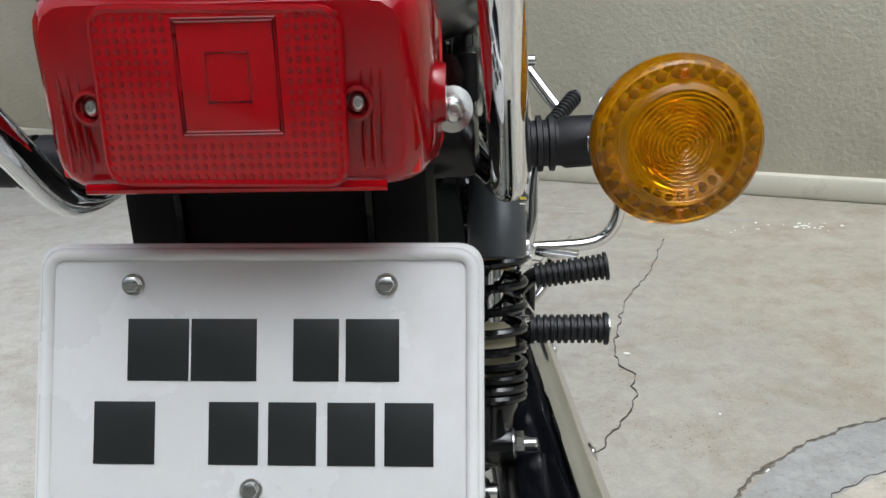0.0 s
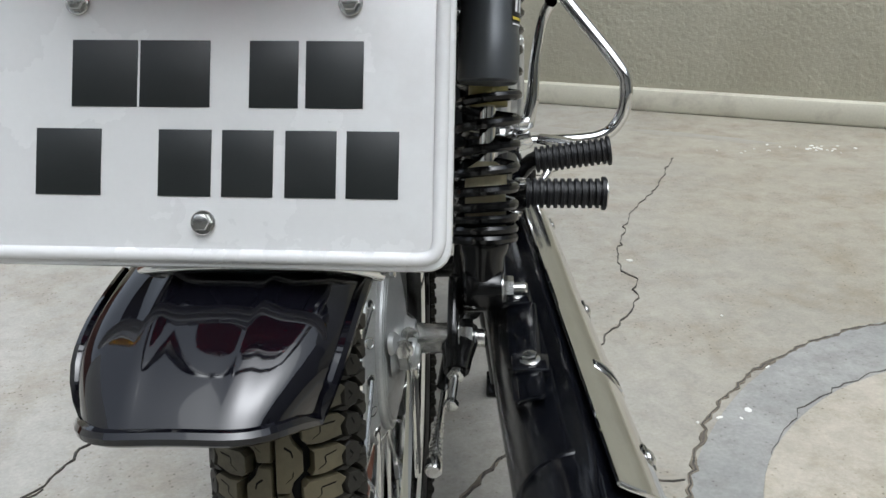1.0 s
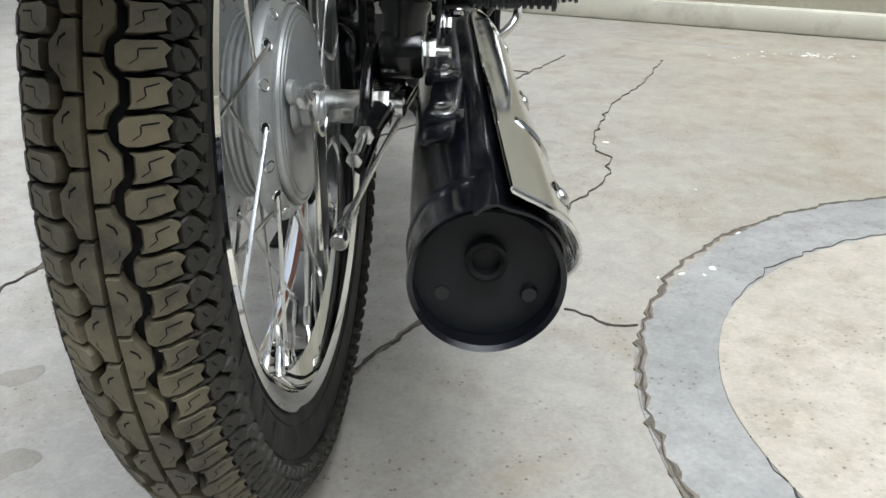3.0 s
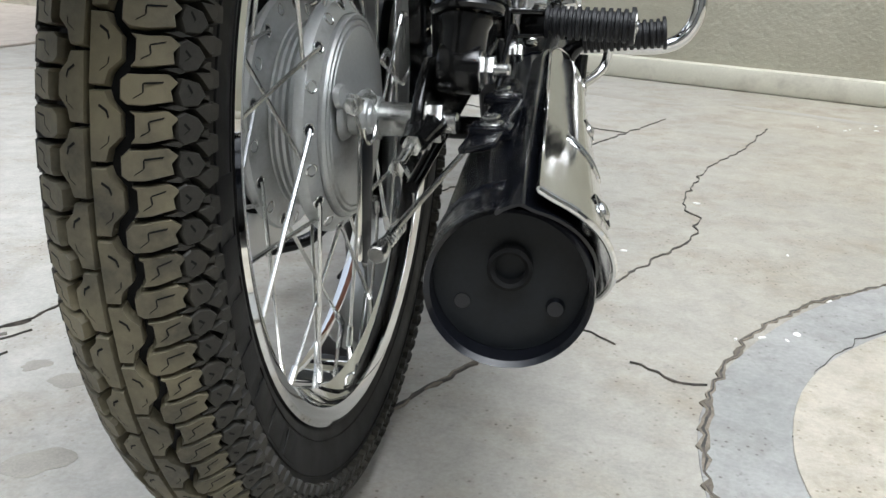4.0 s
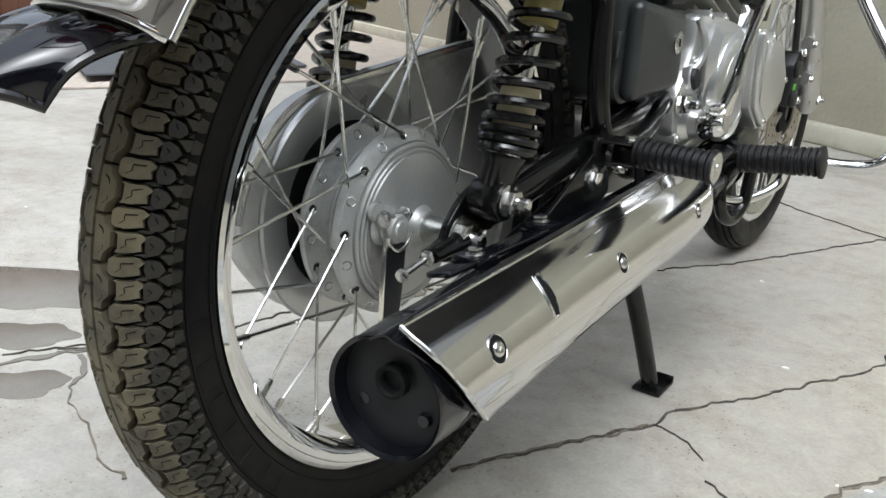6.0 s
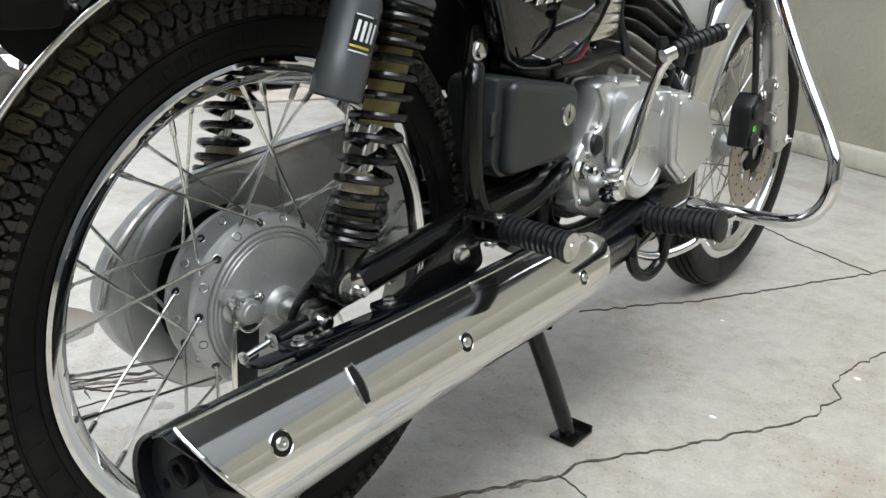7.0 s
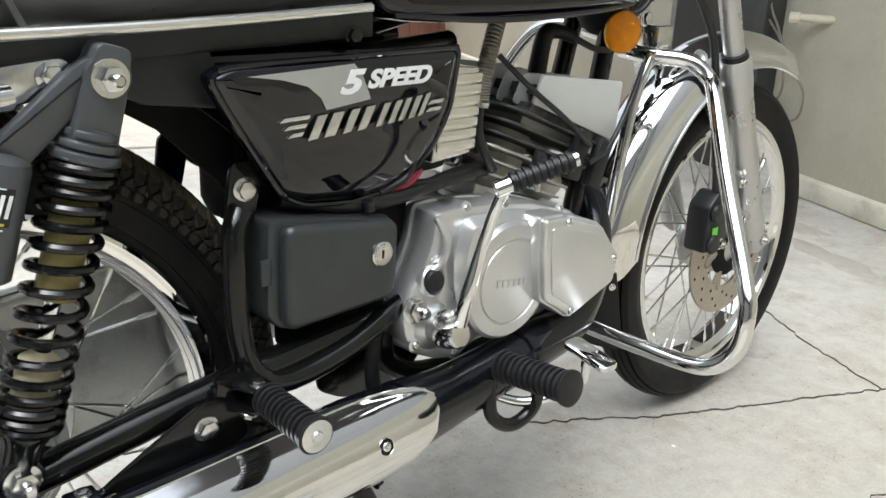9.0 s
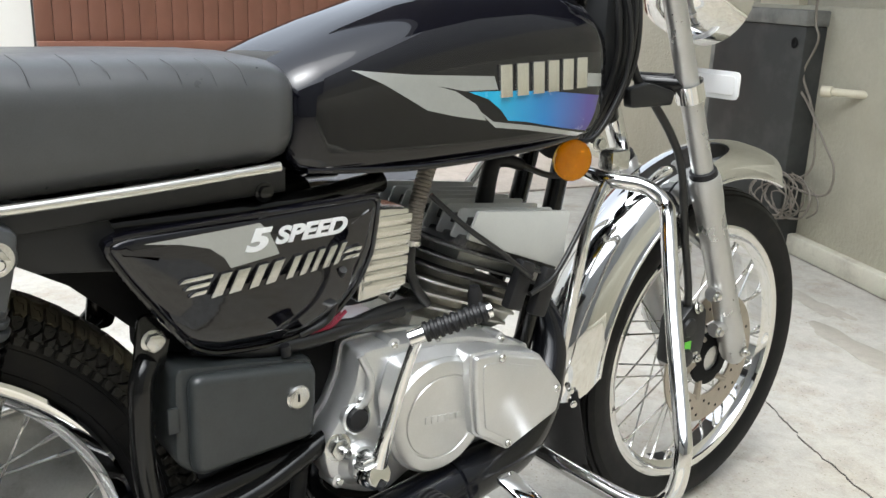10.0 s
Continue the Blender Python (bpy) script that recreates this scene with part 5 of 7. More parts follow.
part("hose_clamp", lathe([(0.0105, -0.004), (0.0122, -0.003), (0.0122, 0.003), (0.0105, 0.004)], axis_at((0.08, 0.577, 0.634), (0, 0.1, 1)), 20, True), steel, carb)
part("fuel_pipe", tube([(0.08, 0.577, 0.634), (0.082, 0.575, 0.6), (0.088, 0.582, 0.575), (0.085, 0.6, 0.552)], 0.006, 12, 6), cable_black, carb)
ribbed = part("air_cover", prism(rounded([(0.498, 0.572), (0.562, 0.578), (0.572, 0.678), (0.512, 0.683)], 0.006, 3), 0.05, side(0.035), 0.004), silver_trim, bike, "ribbed silver air filter cover")
for k in range(7):
    z = 0.588 + k * 0.0128
    part("rib", box((0.004, 0.061, 0.0112), (0.0855, 0.5345 + 0.0014 * k, z + 0.002), 0.0012), silver_trim, ribbed)

# kick starter
kick = part("kick_starter", tube([(0.16, 0.48, 0.405), (0.168, 0.484, 0.44), (0.172, 0.497, 0.49), (0.182, 0.506, 0.54), (0.194, 0.507, 0.566)], [0.0105, 0.0085, 0.007, 0.0065, 0.0075], 14, 6), chrome, bike, "chrome kick starter lever")
part("boss", lathe([(0.0, -0.022), (0.015, -0.022), (0.018, -0.018), (0.018, 0.006), (0.014, 0.012), (0.0, 0.013)], axis_at((0.154, 0.479, 0.39), (1, 0.0, 0.3)), 28), chrome, kick)
part("clamp_bolt", hexbolt((0.153, 0.468, 0.409), (0.1, -0.3, 1), 0.0105, 0.007), steel, kick)
part("lug", lathe([(0.0, -0.012), (0.009, -0.012), (0.0095, 0.01), (0.0, 0.012)], axis_at((0.197, 0.505, 0.57), (0.45, 0.85, 0.35)), 18), chrome, kick)
kp, kq = Vector((0.2, 0.509, 0.573)), Vector((0.236, 0.566, 0.598))
kd = (kq - kp)
prof = [(0.009, 0.0)]
for k in range(9):
    prof += [(0.0115, kd.length * (k + 0.15) / 9), (0.0115, kd.length * (k + 0.6) / 9), (0.0095, kd.length * (k + 0.7) / 9), (0.0095, kd.length * (k + 1.0) / 9)]
part("rubber", lathe(prof, axis_at(kp, kd), 24), rubber, kick, "ribbed black rubber")
part("end_cap", lathe([(0.0, 0), (0.0085, 0), (0.0085, 0.005), (0.0, 0.0065)], axis_at(kq, kd), 16), chrome, kick)


# ---- foot pegs ----
def peg(p, q, r, ribs, name, cap=True):
    p, q = Vector(p), Vector(q)
    d = q - p
    L = d.length
    prof = [(r * 0.7, 0.0), (r * 0.95, 0.001)]
    for k in range(ribs):
        prof += [(r, L * (k + 0.12) / ribs), (r, L * (k + 0.58) / ribs), (r * 0.8, L * (k + 0.66) / ribs), (r * 0.8, L * (k + 0.96) / ribs)]
    prof += [(r * 1.12, L), (r * 1.12, L + 0.004), (r * 0.95, L + 0.005)]
    pg = part(name, lathe(prof, axis_at(p, d), 28), rubber, bike, "ribbed black rubber foot peg")
    if cap:
        part("end_cap", lathe([(r * 0.98, 0.0), (r * 0.98, 0.0015), (r * 0.35, 0.002), (r * 0.3, 0.0035), (0, 0.0035)], axis_at(q + d.normalized() * 0.004, d), 24), steel, pg, "grey metal end cap")
    return pg


for s in (1, -1):
    pp = peg((0.15 * s, 0.235, 0.388), (0.233 * s, 0.233, 0.387), 0.0165, 11, "passenger_peg")
    part("pivot", box((0.034, 0.018, 0.02), (0.142 * s, 0.232, 0.386), 0.004), frame_black, pp)
    for zz in (0.3755, 0.3985):
        part("prong", prism(rounded([(0.103 * s, 0.2), (0.15 * s, 0.218), (0.153 * s, 0.245), (0.107 * s, 0.243)][::s], 0.005, 3), 0.004, Matrix.Translation((0, 0, zz - 0.002)), 0.0008), frame_black, pp)
    part("pivot_bolt", hexbolt((0.144 * s, 0.23, 0.4005), (0, 0, 1), 0.0055, 0.004), steel, pp)
    part("clevis", prism(rounded([(0.195, 0.37), (0.24, 0.365), (0.245, 0.39), (0.2, 0.405)], 0.006, 3), 0.006, side(0.114 if s > 0 else -0.12), 0.001), frame_black, pp)
    part("clevis_pin", hexbolt((0.138 * s, 0.222, 0.371), (0, -0.4, -1), 0.006, 0.004), steel, pp)
    rp = peg((0.175 * s, 0.54, 0.34), (0.277 * s, 0.54, 0.352), 0.019, 12, "rider_peg", False)
    part("peg_bar", tube([(0.08 * s, 0.56, 0.29), (0.14 * s, 0.57, 0.3), (0.17 * s, 0.55, 0.335), (0.19 * s, 0.541, 0.341)], 0.012, 12, 5), frame_black, rp)
    part("peg_loop", tube([(0.15 * s, 0.548, 0.31), (0.158 * s, 0.545, 0.265), (0.165 * s, 0.575, 0.243), (0.17 * s, 0.61, 0.26), (0.172 * s, 0.62, 0.31)], 0.009, 12, 6), frame_black, rp)

# brake pedal
pedal = part("brake_pedal", tube([(0.12, 0.54, 0.29), (0.16, 0.6, 0.265), (0.2, 0.655, 0.285), (0.21, 0.66, 0.325)], 0.007, 12, 6), chrome, bike, "chrome brake pedal")
part("pad", prism(rounded([(-0.035, -0.012), (0.035, -0.015), (0.04, 0.01), (-0.03, 0.014)], 0.008, 3), 0.009, axis_at((0.215, 0.655, 0.333), (0.15, -0.2, 1), (0, 1, 0)), 0.002), chrome, pedal)

# ---- exhaust ----
MA, MB = Vector((0.178, -0.232, 0.2895)), Vector((0.132, 0.4, 0.292))
md = (MB - MA).normalized()
mm_ = axis_at(MA, md)
ML = (MB - MA).length
muffler = part("muffler", lathe([(0.043, 0.0025), (0.046, 0.0), (0.0467, 0.003), (0.046, 0.01), (0.047, 0.03), (0.047, 0.05), (0.0465, 0.052), (0.048, 0.2), (0.047, ML - 0.05), (0.044, ML), (0.036, ML + 0.06), (0.031, ML + 0.12), (0.03, ML + 0.13), (0.028, ML + 0.12), (0.036, ML * 0.8), (0.0425, 0.02)], mm_, 64, True), muffler_black, bike, "black painted exhaust silencer")
part("end_plate", lathe([(0.0, 0.016), (0.0425, 0.016), (0.043, 0.02), (0.0, 0.021)], mm_, 48), end_black, muffler)
tail_c = MA + md * 0.012 + Vector((0.0, 0, 0.009))
part("outlet", lathe([(0.0125, 0.02), (0.0125, -0.004), (0.0105, -0.005), (0.0085, -0.003), (0.0085, 0.0075), (0.0, 0.008)], axis_at(tail_c, md), 24), dark, muffler, "short black outlet pipe")
part("outlet_nut", prism([(0.015 * math.cos(k * math.pi / 3), 0.015 * math.sin(k * math.pi / 3)) for k in range(6)], 0.004, axis_at(tail_c + md * 0.004, md), 0.0008), muffler_black, muffler)
for a in (-0.026, 0.026):
    part("plate_screw", lathe([(0.0, -0.003), (0.0045, -0.003), (0.0055, 0.0), (0.0055, 0.006)], axis_at(MA + md * 0.0165 + Vector((a, 0, -0.014)), md), 14), muffler_black, muffler)
part("weld_seam", lathe([(0.0465, -0.003), (0.0481, -0.001), (0.0479, 0.002), (0.0465, 0.004)], mm_ @ Matrix.Translation((0, 0, 0.05)), 48, True), muffler_black, muffler)
header = part("header_pipe", tube([MB + md * 0.02, MB + md * 0.1, (0.124, 0.58, 0.303), (0.12, 0.66, 0.315), (0.11, 0.74, 0.325), (0.085, 0.81, 0.365), (0.055, 0.85, 0.43), (0.03, 0.85, 0.48), (0.01, 0.82, 0.515)], [0.044, 0.037, 0.0345, 0.034, 0.032, 0.029, 0.026, 0.024, 0.022], 24, 8), muffler_black, muffler, "black exhaust header pipe")
part("header_clamp", lathe([(0.035, -0.008), (0.0385, -0.006), (0.0385, 0.006), (0.035, 0.008)], axis_at((0.1215, 0.63, 0.311), (0, 1, 0.14)), 32, True), muffler_black, muffler)


def shield_fn(u, v):
    """Chrome heat shield round the outer half of the silencer, coming to a point in front."""
    y = -0.221 + 0.664 * u
    a0, a1 = radians(77), radians(-62)
    pinch = max(0.0, (u - 0.8) / 0.2)
    pinch = 1 - math.sqrt(max(0.0, 1 - pinch ** 2.2))
    a0 -= radians(30) * pinch
    sweep = max(0.0, (u - 0.66) / 0.34)
    a1 += radians(88) * (1 - math.sqrt(max(0.0, 1 - sweep ** 2)))
    a = a0 + (a1 - a0) * v
    yy = y - 0.012 * max(0.0, 1 - u * 4) + 0.115 * v * v * max(0.0, 1 - u * 3)
    c = MA + md * ((yy - MA.y) / md.y)
    r = 0.0545 + 0.003 * max(0.0, 1 - u * 2) - 0.004 * pinch + 0.0022 * (1 - pinch) * max(0.0, 1 - v / 0.08) ** 1.5
    return c + Vector((math.cos(a), 0, math.sin(a))) * r


def flange_fn(u, v):
    """Black pressed backing under the heat shield, with a folded ridge beside its upper edge."""
    y = -0.227 + 0.655 * u
    pinch = max(0.0, (u - 0.78) / 0.22)
    pinch = 1 - math.sqrt(max(0.0, 1 - pinch ** 2.2))
    a = radians(101 - 50 * pinch + (-58 + 45 * pinch - 101 + 50 * pinch) * v)
    yy = y - 0.012 * max(0.0, 1 - u * 4) + 0.1 * v * v * max(0.0, 1 - u * 3)
    c = MA + md * ((yy - MA.y) / md.y)
    r = 0.0492 - 0.004 * pinch + 0.0075 * min(1.0, 0.3 + u * 10) * math.exp(-((v - 0.1) / 0.035) ** 2) * (1 - pinch) - 0.003 * math.exp(-(v / 0.03) ** 2)
    return c + Vector((math.cos(a), 0, math.sin(a))) * r


shield = part("heat_shield", sheet(shield_fn, 70, 44, -0.0022), soft_chrome, muffler, "chrome heat shield")
part("shield_flange", sheet(flange_fn, 50, 60, -0.0018), muffler_black, muffler, "black pressed backing under the shield")
rimline = [shield_fn(0.0, k / 24) for k in range(25)]
part("rolled_lip", tube(rimline, 0.002, 8, 1), chrome, shield)
part("top_lip", tube([shield_fn(k / 30, 0.0) for k in range(31)], 0.0016, 8, 1), chrome, shield)
for p, seat_r in (((0.225, -0.16, 0.317), 0.009), ((0.2045, 0.098, 0.31), 0.0085), ((0.188, 0.355, 0.306), 0.008)):
    p = Vector(p)
    c = MA + md * ((p.y - MA.y) / md.y)
    d = (p - c).normalized()
    q = c + d * (0.0572 if p.y < 0 else 0.0547 if p.y < 0.3 else 0.0545)
    part("screw_recess", lathe([(seat_r * 1.25, -0.003), (seat_r * 1.26, 0.0004), (seat_r * 1.18, 0.0008), (seat_r * 1.08, 0.0)], axis_at(q, d), 28, True), chrome, shield)
    part("recess_shadow", lathe([(0, -0.001), (seat_r * 1.2, -0.001), (seat_r * 1.2, 0.0004), (0, 0.0004)], axis_at(q, d), 24), dark, shield)
    part("shield_screw", screw(q - d * 0.0008, d, seat_r * 0.72), steel, shield)
slot, slot_rim = Geo(), ([], [])
for k in range(17):
    t = k / 16
    p = shield_fn(0.243 - 0.006 * t, 0.14 + 0.28 * t)
    c = MA + md * ((p.y - MA.y) / md.y)
    d = (p - c).normalized()
    w = 0.0056 * math.sin(math.pi * (0.06 + 0.88 * t)) ** 0.3
    slot.ring([p + md * w + d * 0.0005, p - md * w + d * 0.0005])
    slot_rim[0].append(p + md * (w + 0.0006))
    slot_rim[1].insert(0, p - md * (w + 0.0006))
slot.f = [(2 * k, 2 * k + 1, 2 * k + 3, 2 * k + 2) for k in range(16)]
part("slot", slot, dark, shield, "dark slot")
part("slot_lip", tube(slot_rim[0] + slot_rim[1], 0.0015, 8, 1, closed=True), chrome, shield)
for p in ((0.143, -0.069, 0.347), (0.134, 0.059, 0.346)):
    part("bracket", box((0.03, 0.028, 0.008), (p[0], p[1], p[2] - 0.006), 0.002), muffler_black, muffler)
    part("bracket_bolt", hexbolt((p[0], p[1], p[2] - 0.002), (-0.1, -0.1, 1), 0.0055, 0.005), steel, muffler)
part("top_strap", prism(rounded([(-0.045, -0.014), (0.12, -0.012), (0.12, 0.014), (-0.045, 0.014)], 0.006, 3), 0.004, axis_at((0.14, 0.0, 0.337), (-0.25, 0, 1), (1, 0, 0)) @ Matrix.Rotation(0.0, 4, "Z"), 0.001), muffler_black, muffler)
part("hanger", prism(rounded([(0.075, 0.335), (0.15, 0.375), (0.185, 0.392), (0.215, 0.38), (0.23, 0.34), (0.2, 0.33), (0.1, 0.325)], 0.012, 3), 0.005, side(0.121), 0.001), frame_black, muffler, "black silencer hanger plate")
part("hanger_bolt", hexbolt((0.126, 0.182, 0.363), (1, 0, 0), 0.0085, 0.007), steel, muffler)

# ---- stand ----
stand = part("centre_stand", tube([(-0.07, 0.36, 0.25), (0.07, 0.36, 0.25)], 0.014, 16, 0), frame_black, bike, "black tubular centre stand")
for s in (1, -1):
    part("leg", tube([(0.068 * s, 0.36, 0.25), (0.1 * s, 0.385, 0.2), (0.12 * s, 0.47, 0.012)], 0.0125, 16, 2), frame_black, stand)
    part("foot", box((0.042, 0.055, 0.006), (0.122 * s, 0.478, 0.004), 0.002), frame_black, stand)
    part("foot_lip", box((0.042, 0.005, 0.014), (0.122 * s, 0.504, 0.008), 0.002), frame_black, stand)
    part("stop_bolt", hexbolt((0.115 * s, 0.398, 0.205), (0, 1, 0.1), 0.005, 0.008), frame_black, stand)
part("return_spring", tube([(0.098 + 0.006 * math.cos(k * 1.2), 0.395 + 0.006 * math.sin(k * 1.2), 0.21 + 0.0013 * k) for k in range(50)], 0.0012, 6, 1), steel, stand)
part("foot_lever", tube([(-0.12, 0.42, 0.13), (-0.16, 0.4, 0.08), (-0.21, 0.36, 0.07)], 0.009, 12, 5), frame_black, stand)

# ---- swing arm ----
swing = part("swing_arm", tube([(-0.08, 0.47, 0.405), (0.08, 0.47, 0.405)], 0.02, 20, 0), frame_black, bike, "black swing arm")
for s in (1, -1):
    part("arm", tube([(0.078 * s, 0.47, 0.405), (0.09 * s, 0.25, 0.385), (0.092 * s, 0.06, 0.357), (0.088 * s, 0.025, 0.345)], [0.017, 0.017, 0.0175, 0.014], 18, 6), frame_black, swing)
    part("axle_plate", prism(rounded([(-0.03, 0.312), (0.0, 0.305), (0.055, 0.33), (0.06, 0.368), (0.025, 0.378), (0.0, 0.366), (-0.022, 0.345)], 0.01, 3), 0.008, side(0.074 if s > 0 else -0.082), 0.002), frame_black, swing)
    part("axle_nut", hexbolt((0.083 * s, 0.001, 0.33), (s, 0, 0), 0.015, 0.011, stub=0.012), steel, swing)
    part("adjuster", tube([(0.083 * s, 0.012, 0.333), (0.0835 * s, -0.008, 0.329), (0.083 * s, -0.03, 0.3255), (0.0825 * s, -0.047, 0.323)], [0.017, 0.0165, 0.0125, 0.011], 16, 4, flat=0.6), frame_black, swing)
    part("adjuster_rib", tube([(0.088 * s, -0.012, 0.333), (0.087 * s, -0.046, 0.327)], 0.0022, 8, 0), steel, swing)
    part("adjuster_bolt", tube([(0.082 * s, -0.044, 0.3235), (0.079 * s, -0.084, 0.313)], 0.0036, 12, 0), steel, swing)
    part("adjuster_nut", hexbolt((0.0825 * s, -0.048, 0.3228), (-0.06 * s, -1, -0.25), 0.0068, 0.006, False), steel, swing)
    part("adjuster_head", hexbolt((0.0793 * s, -0.08, 0.314), (-0.06 * s, -1, -0.25), 0.0056, 0.006, False), steel, swing)
part("brake_stay", tube([(0.066, 0.02, 0.27), (0.085, 0.18, 0.33), (0.09, 0.3, 0.36)], 0.006, 10, 4), frame_black, swing)
part("chain_case", prism(rounded([(-0.13, 0.3), (-0.145, 0.343), (-0.125, 0.392), (-0.063, 0.444), (0.05, 0.462), (0.3, 0.49), (0.46, 0.48), (0.46, 0.36), (0.2, 0.29), (0.04, 0.215), (-0.03, 0.215), (-0.09, 0.25)], 0.05, 5), 0.036, side(-0.092), 0.008, soft=3), hub_alloy, swing, "silver painted chain case")
part("case_lip", tube([(-0.055, -0.148, 0.343), (-0.055, -0.128, 0.392), (-0.055, -0.066, 0.445), (-0.055, 0.05, 0.464), (-0.055, 0.3, 0.491), (-0.055, 0.44, 0.485)], 0.004, 8, 6), silver_trim, swing)
# flat black disc draws the shaded opening
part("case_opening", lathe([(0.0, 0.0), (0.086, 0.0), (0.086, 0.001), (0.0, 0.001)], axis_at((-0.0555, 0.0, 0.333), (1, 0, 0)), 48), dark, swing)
part("case_disc", lathe([(0.078, -0.002), (0.088, 0.0), (0.12, 0.004), (0.122, 0.002), (0.122, -0.002)], axis_at((-0.0555, 0.0, 0.333), (1, 0, 0)), 64, True), alloy, swing)


# ---- shock absorbers ----
def shock(s):
    lo, hi = Vector((0.105 * s, 0.016, 0.37)), Vector((0.118 * s, 0.114, 0.701))
    d = (hi - lo)
    L = d.length
    m = axis_at(lo, d)
    sh = part("shock_absorber", lathe([(0.0, -0.014), (0.012, -0.014), (0.018, -0.006), (0.018, 0.03), (0.021, 0.036), (0.021, 0.04), (0.008, 0.041)], m, 28), frame_black, bike, "gas shock absorber with black coil spring")
    part("lower_eye", lathe([(0.0, -0.016), (0.019, -0.016), (0.02, -0.013), (0.02, 0.013), (0.019, 0.016), (0.0, 0.016)], axis_at(lo, (1, 0, 0)), 28), frame_black, sh)
    part("lower_nut", hexbolt(lo + Vector((0.016 * s, 0, 0)), (s, 0, 0), 0.0105, 0.009, stub=0.012), steel, sh)
    part("damper_rod", tube([lo + d * 0.1, lo + d * 0.62], 0.007, 14, 0), chrome, sh)
    part("bump_stop", lathe([(0.008, 0.045), (0.0175, 0.05), (0.0185, 0.06), (0.0175, 0.085), (0.0185, 0.09), (0.0175, 0.105), (0.008, 0.112)], m, 24), cream_stop, sh, "cream rubber bump stop")
    part("damper_body", lathe([(0.008, L * 0.46), (0.017, L * 0.462), (0.0175, L * 0.6), (0.0175, L * 0.82)], m, 24), yellow_sleeve, sh, "olive yellow damper body")
    turns, n = 16.0, 350
    pts = []
    for k in range(n + 1):
        t = k / n
        # coils close up at both ends
        w = t - 0.08 * math.sin(2 * math.pi * t) * (1 if t < 0.5 else 0.75)
        zz = 0.043 + (L * 0.8 - 0.043) * w
        a = 2 * math.pi * turns * t
        pts.append(m @ Vector((0.0252 * math.cos(a), 0.0252 * math.sin(a), zz)))
    part("spring", tube(pts, 0.0044, 8, 1), spring_black, sh, "black coil spring")
    part("top_cup", lathe([(0.0, L * 0.8), (0.027, L * 0.8), (0.028, L * 0.806), (0.025, L * 0.82), (0.02, L * 0.83), (0.019, L * 0.87), (0.021, L * 0.875), (0.0, L * 0.89)], m, 28), canister_grey, sh)
    part("top_fork", prism(rounded([(-0.02, 0.0), (0.02, 0.0), (0.018, 0.05), (0.014, 0.085), (-0.014, 0.085), (-0.018, 0.05)], 0.008, 3), 0.03, Matrix.Translation(lo + d * 0.8) @ Matrix((Vector((0, d.normalized().z, -d.normalized().y)), d.normalized(), Vector((1, 0, 0)))).transposed().to_4x4() @ Matrix.Translation((0, 0.01, -0.015)), 0.003), canister_grey, sh)
    for k, (zz, rr) in enumerate(((0.805, 0.029), (0.83, 0.0265), (0.855, 0.0235))):
        part("collar", prism([(rr * math.cos(q * math.pi / 6), rr * math.sin(q * math.pi / 6)) for q in range(12)], 0.0065, axis_at(lo + d * zz, d), 0.0015), canister_grey, sh)
    part("upper_eye", lathe([(0.0, -0.014), (0.018, -0.014), (0.019, -0.012), (0.019, 0.012), (0.018, 0.014), (0.0, 0.014)], axis_at(hi, (1, 0, 0)), 32), canister_grey, sh)
    part("upper_washer", lathe([(0.0, 0.0), (0.0155, 0.0), (0.016, 0.001), (0.0155, 0.003), (0.0, 0.003)], axis_at(hi + Vector((0.014 * s, 0, 0)), (s, 0, 0)), 28), steel, sh)
    part("upper_nut", hexbolt(hi + Vector((0.017 * s, 0, 0)), (s, 0, 0), 0.0095, 0.008, False, stub=0.01), chrome, sh)
    # gas reservoir behind the spring, on its neck
    du = d.normalized()
    back = Vector((0, -du.z, du.y))
    cb = lo + d * 0.5 + back * 0.062
    cmat = axis_at(cb, d)
    can = part("reservoir", lathe([(0.0, 0.0), (0.022, 0.0), (0.0245, 0.002), (0.0245, 0.037), (0.0235, 0.039), (0.0235, 0.088), (0.022, 0.094), (0.014, 0.1), (0.0, 0.101)], cmat, 36), canister_grey, sh, "grey painted gas reservoir")
    part("neck", prism(rounded([(-0.02, -0.004), (0.018, -0.004), (0.062, 0.07), (0.062, 0.1), (0.04, 0.085)], 0.006, 3), 0.016, Matrix.Translation(cb + du * 0.095) @ Matrix((-back, du, Vector((1, 0, 0)))).transposed().to_4x4() @ Matrix.Translation((0, 0, -0.008)), 0.004), canister_grey, sh)
    if s > 0:
        for k, (w, h, z, mt) in enumerate(((0.9, 0.03, 0.062, matt_black), (0.72, 0.0022, 0.049, yellow_paint), (0.72, 0.0012, 0.0445, white_decal), (0.6, 0.0012, 0.0765, white_decal))):
            g = Geo()
            n2 = 14
            r = 0.0238 if k == 0 else 0.0242
            lo_, hi_ = [], []
            for i in range(n2 + 1):
                a = 2.5 + 0.15 * (1 - w) + w * 1.2 * i / n2
                lo_.append(cmat @ Vector((r * math.cos(a), r * math.sin(a), z - h / 2)))
                hi_.append(cmat @ Vector((r * math.cos(a), r * math.sin(a), z + h / 2)))
            a_, b_ = g.ring(lo_), g.ring(hi_)
            g.f = [(a_[i], a_[i + 1], b_[i + 1], b_[i]) for i in range(n2)]
            part("label_band", g, mt, sh, "printed label band")
        for i in range(4):
            a = 2.64 + 0.24 * i
            g = Geo()
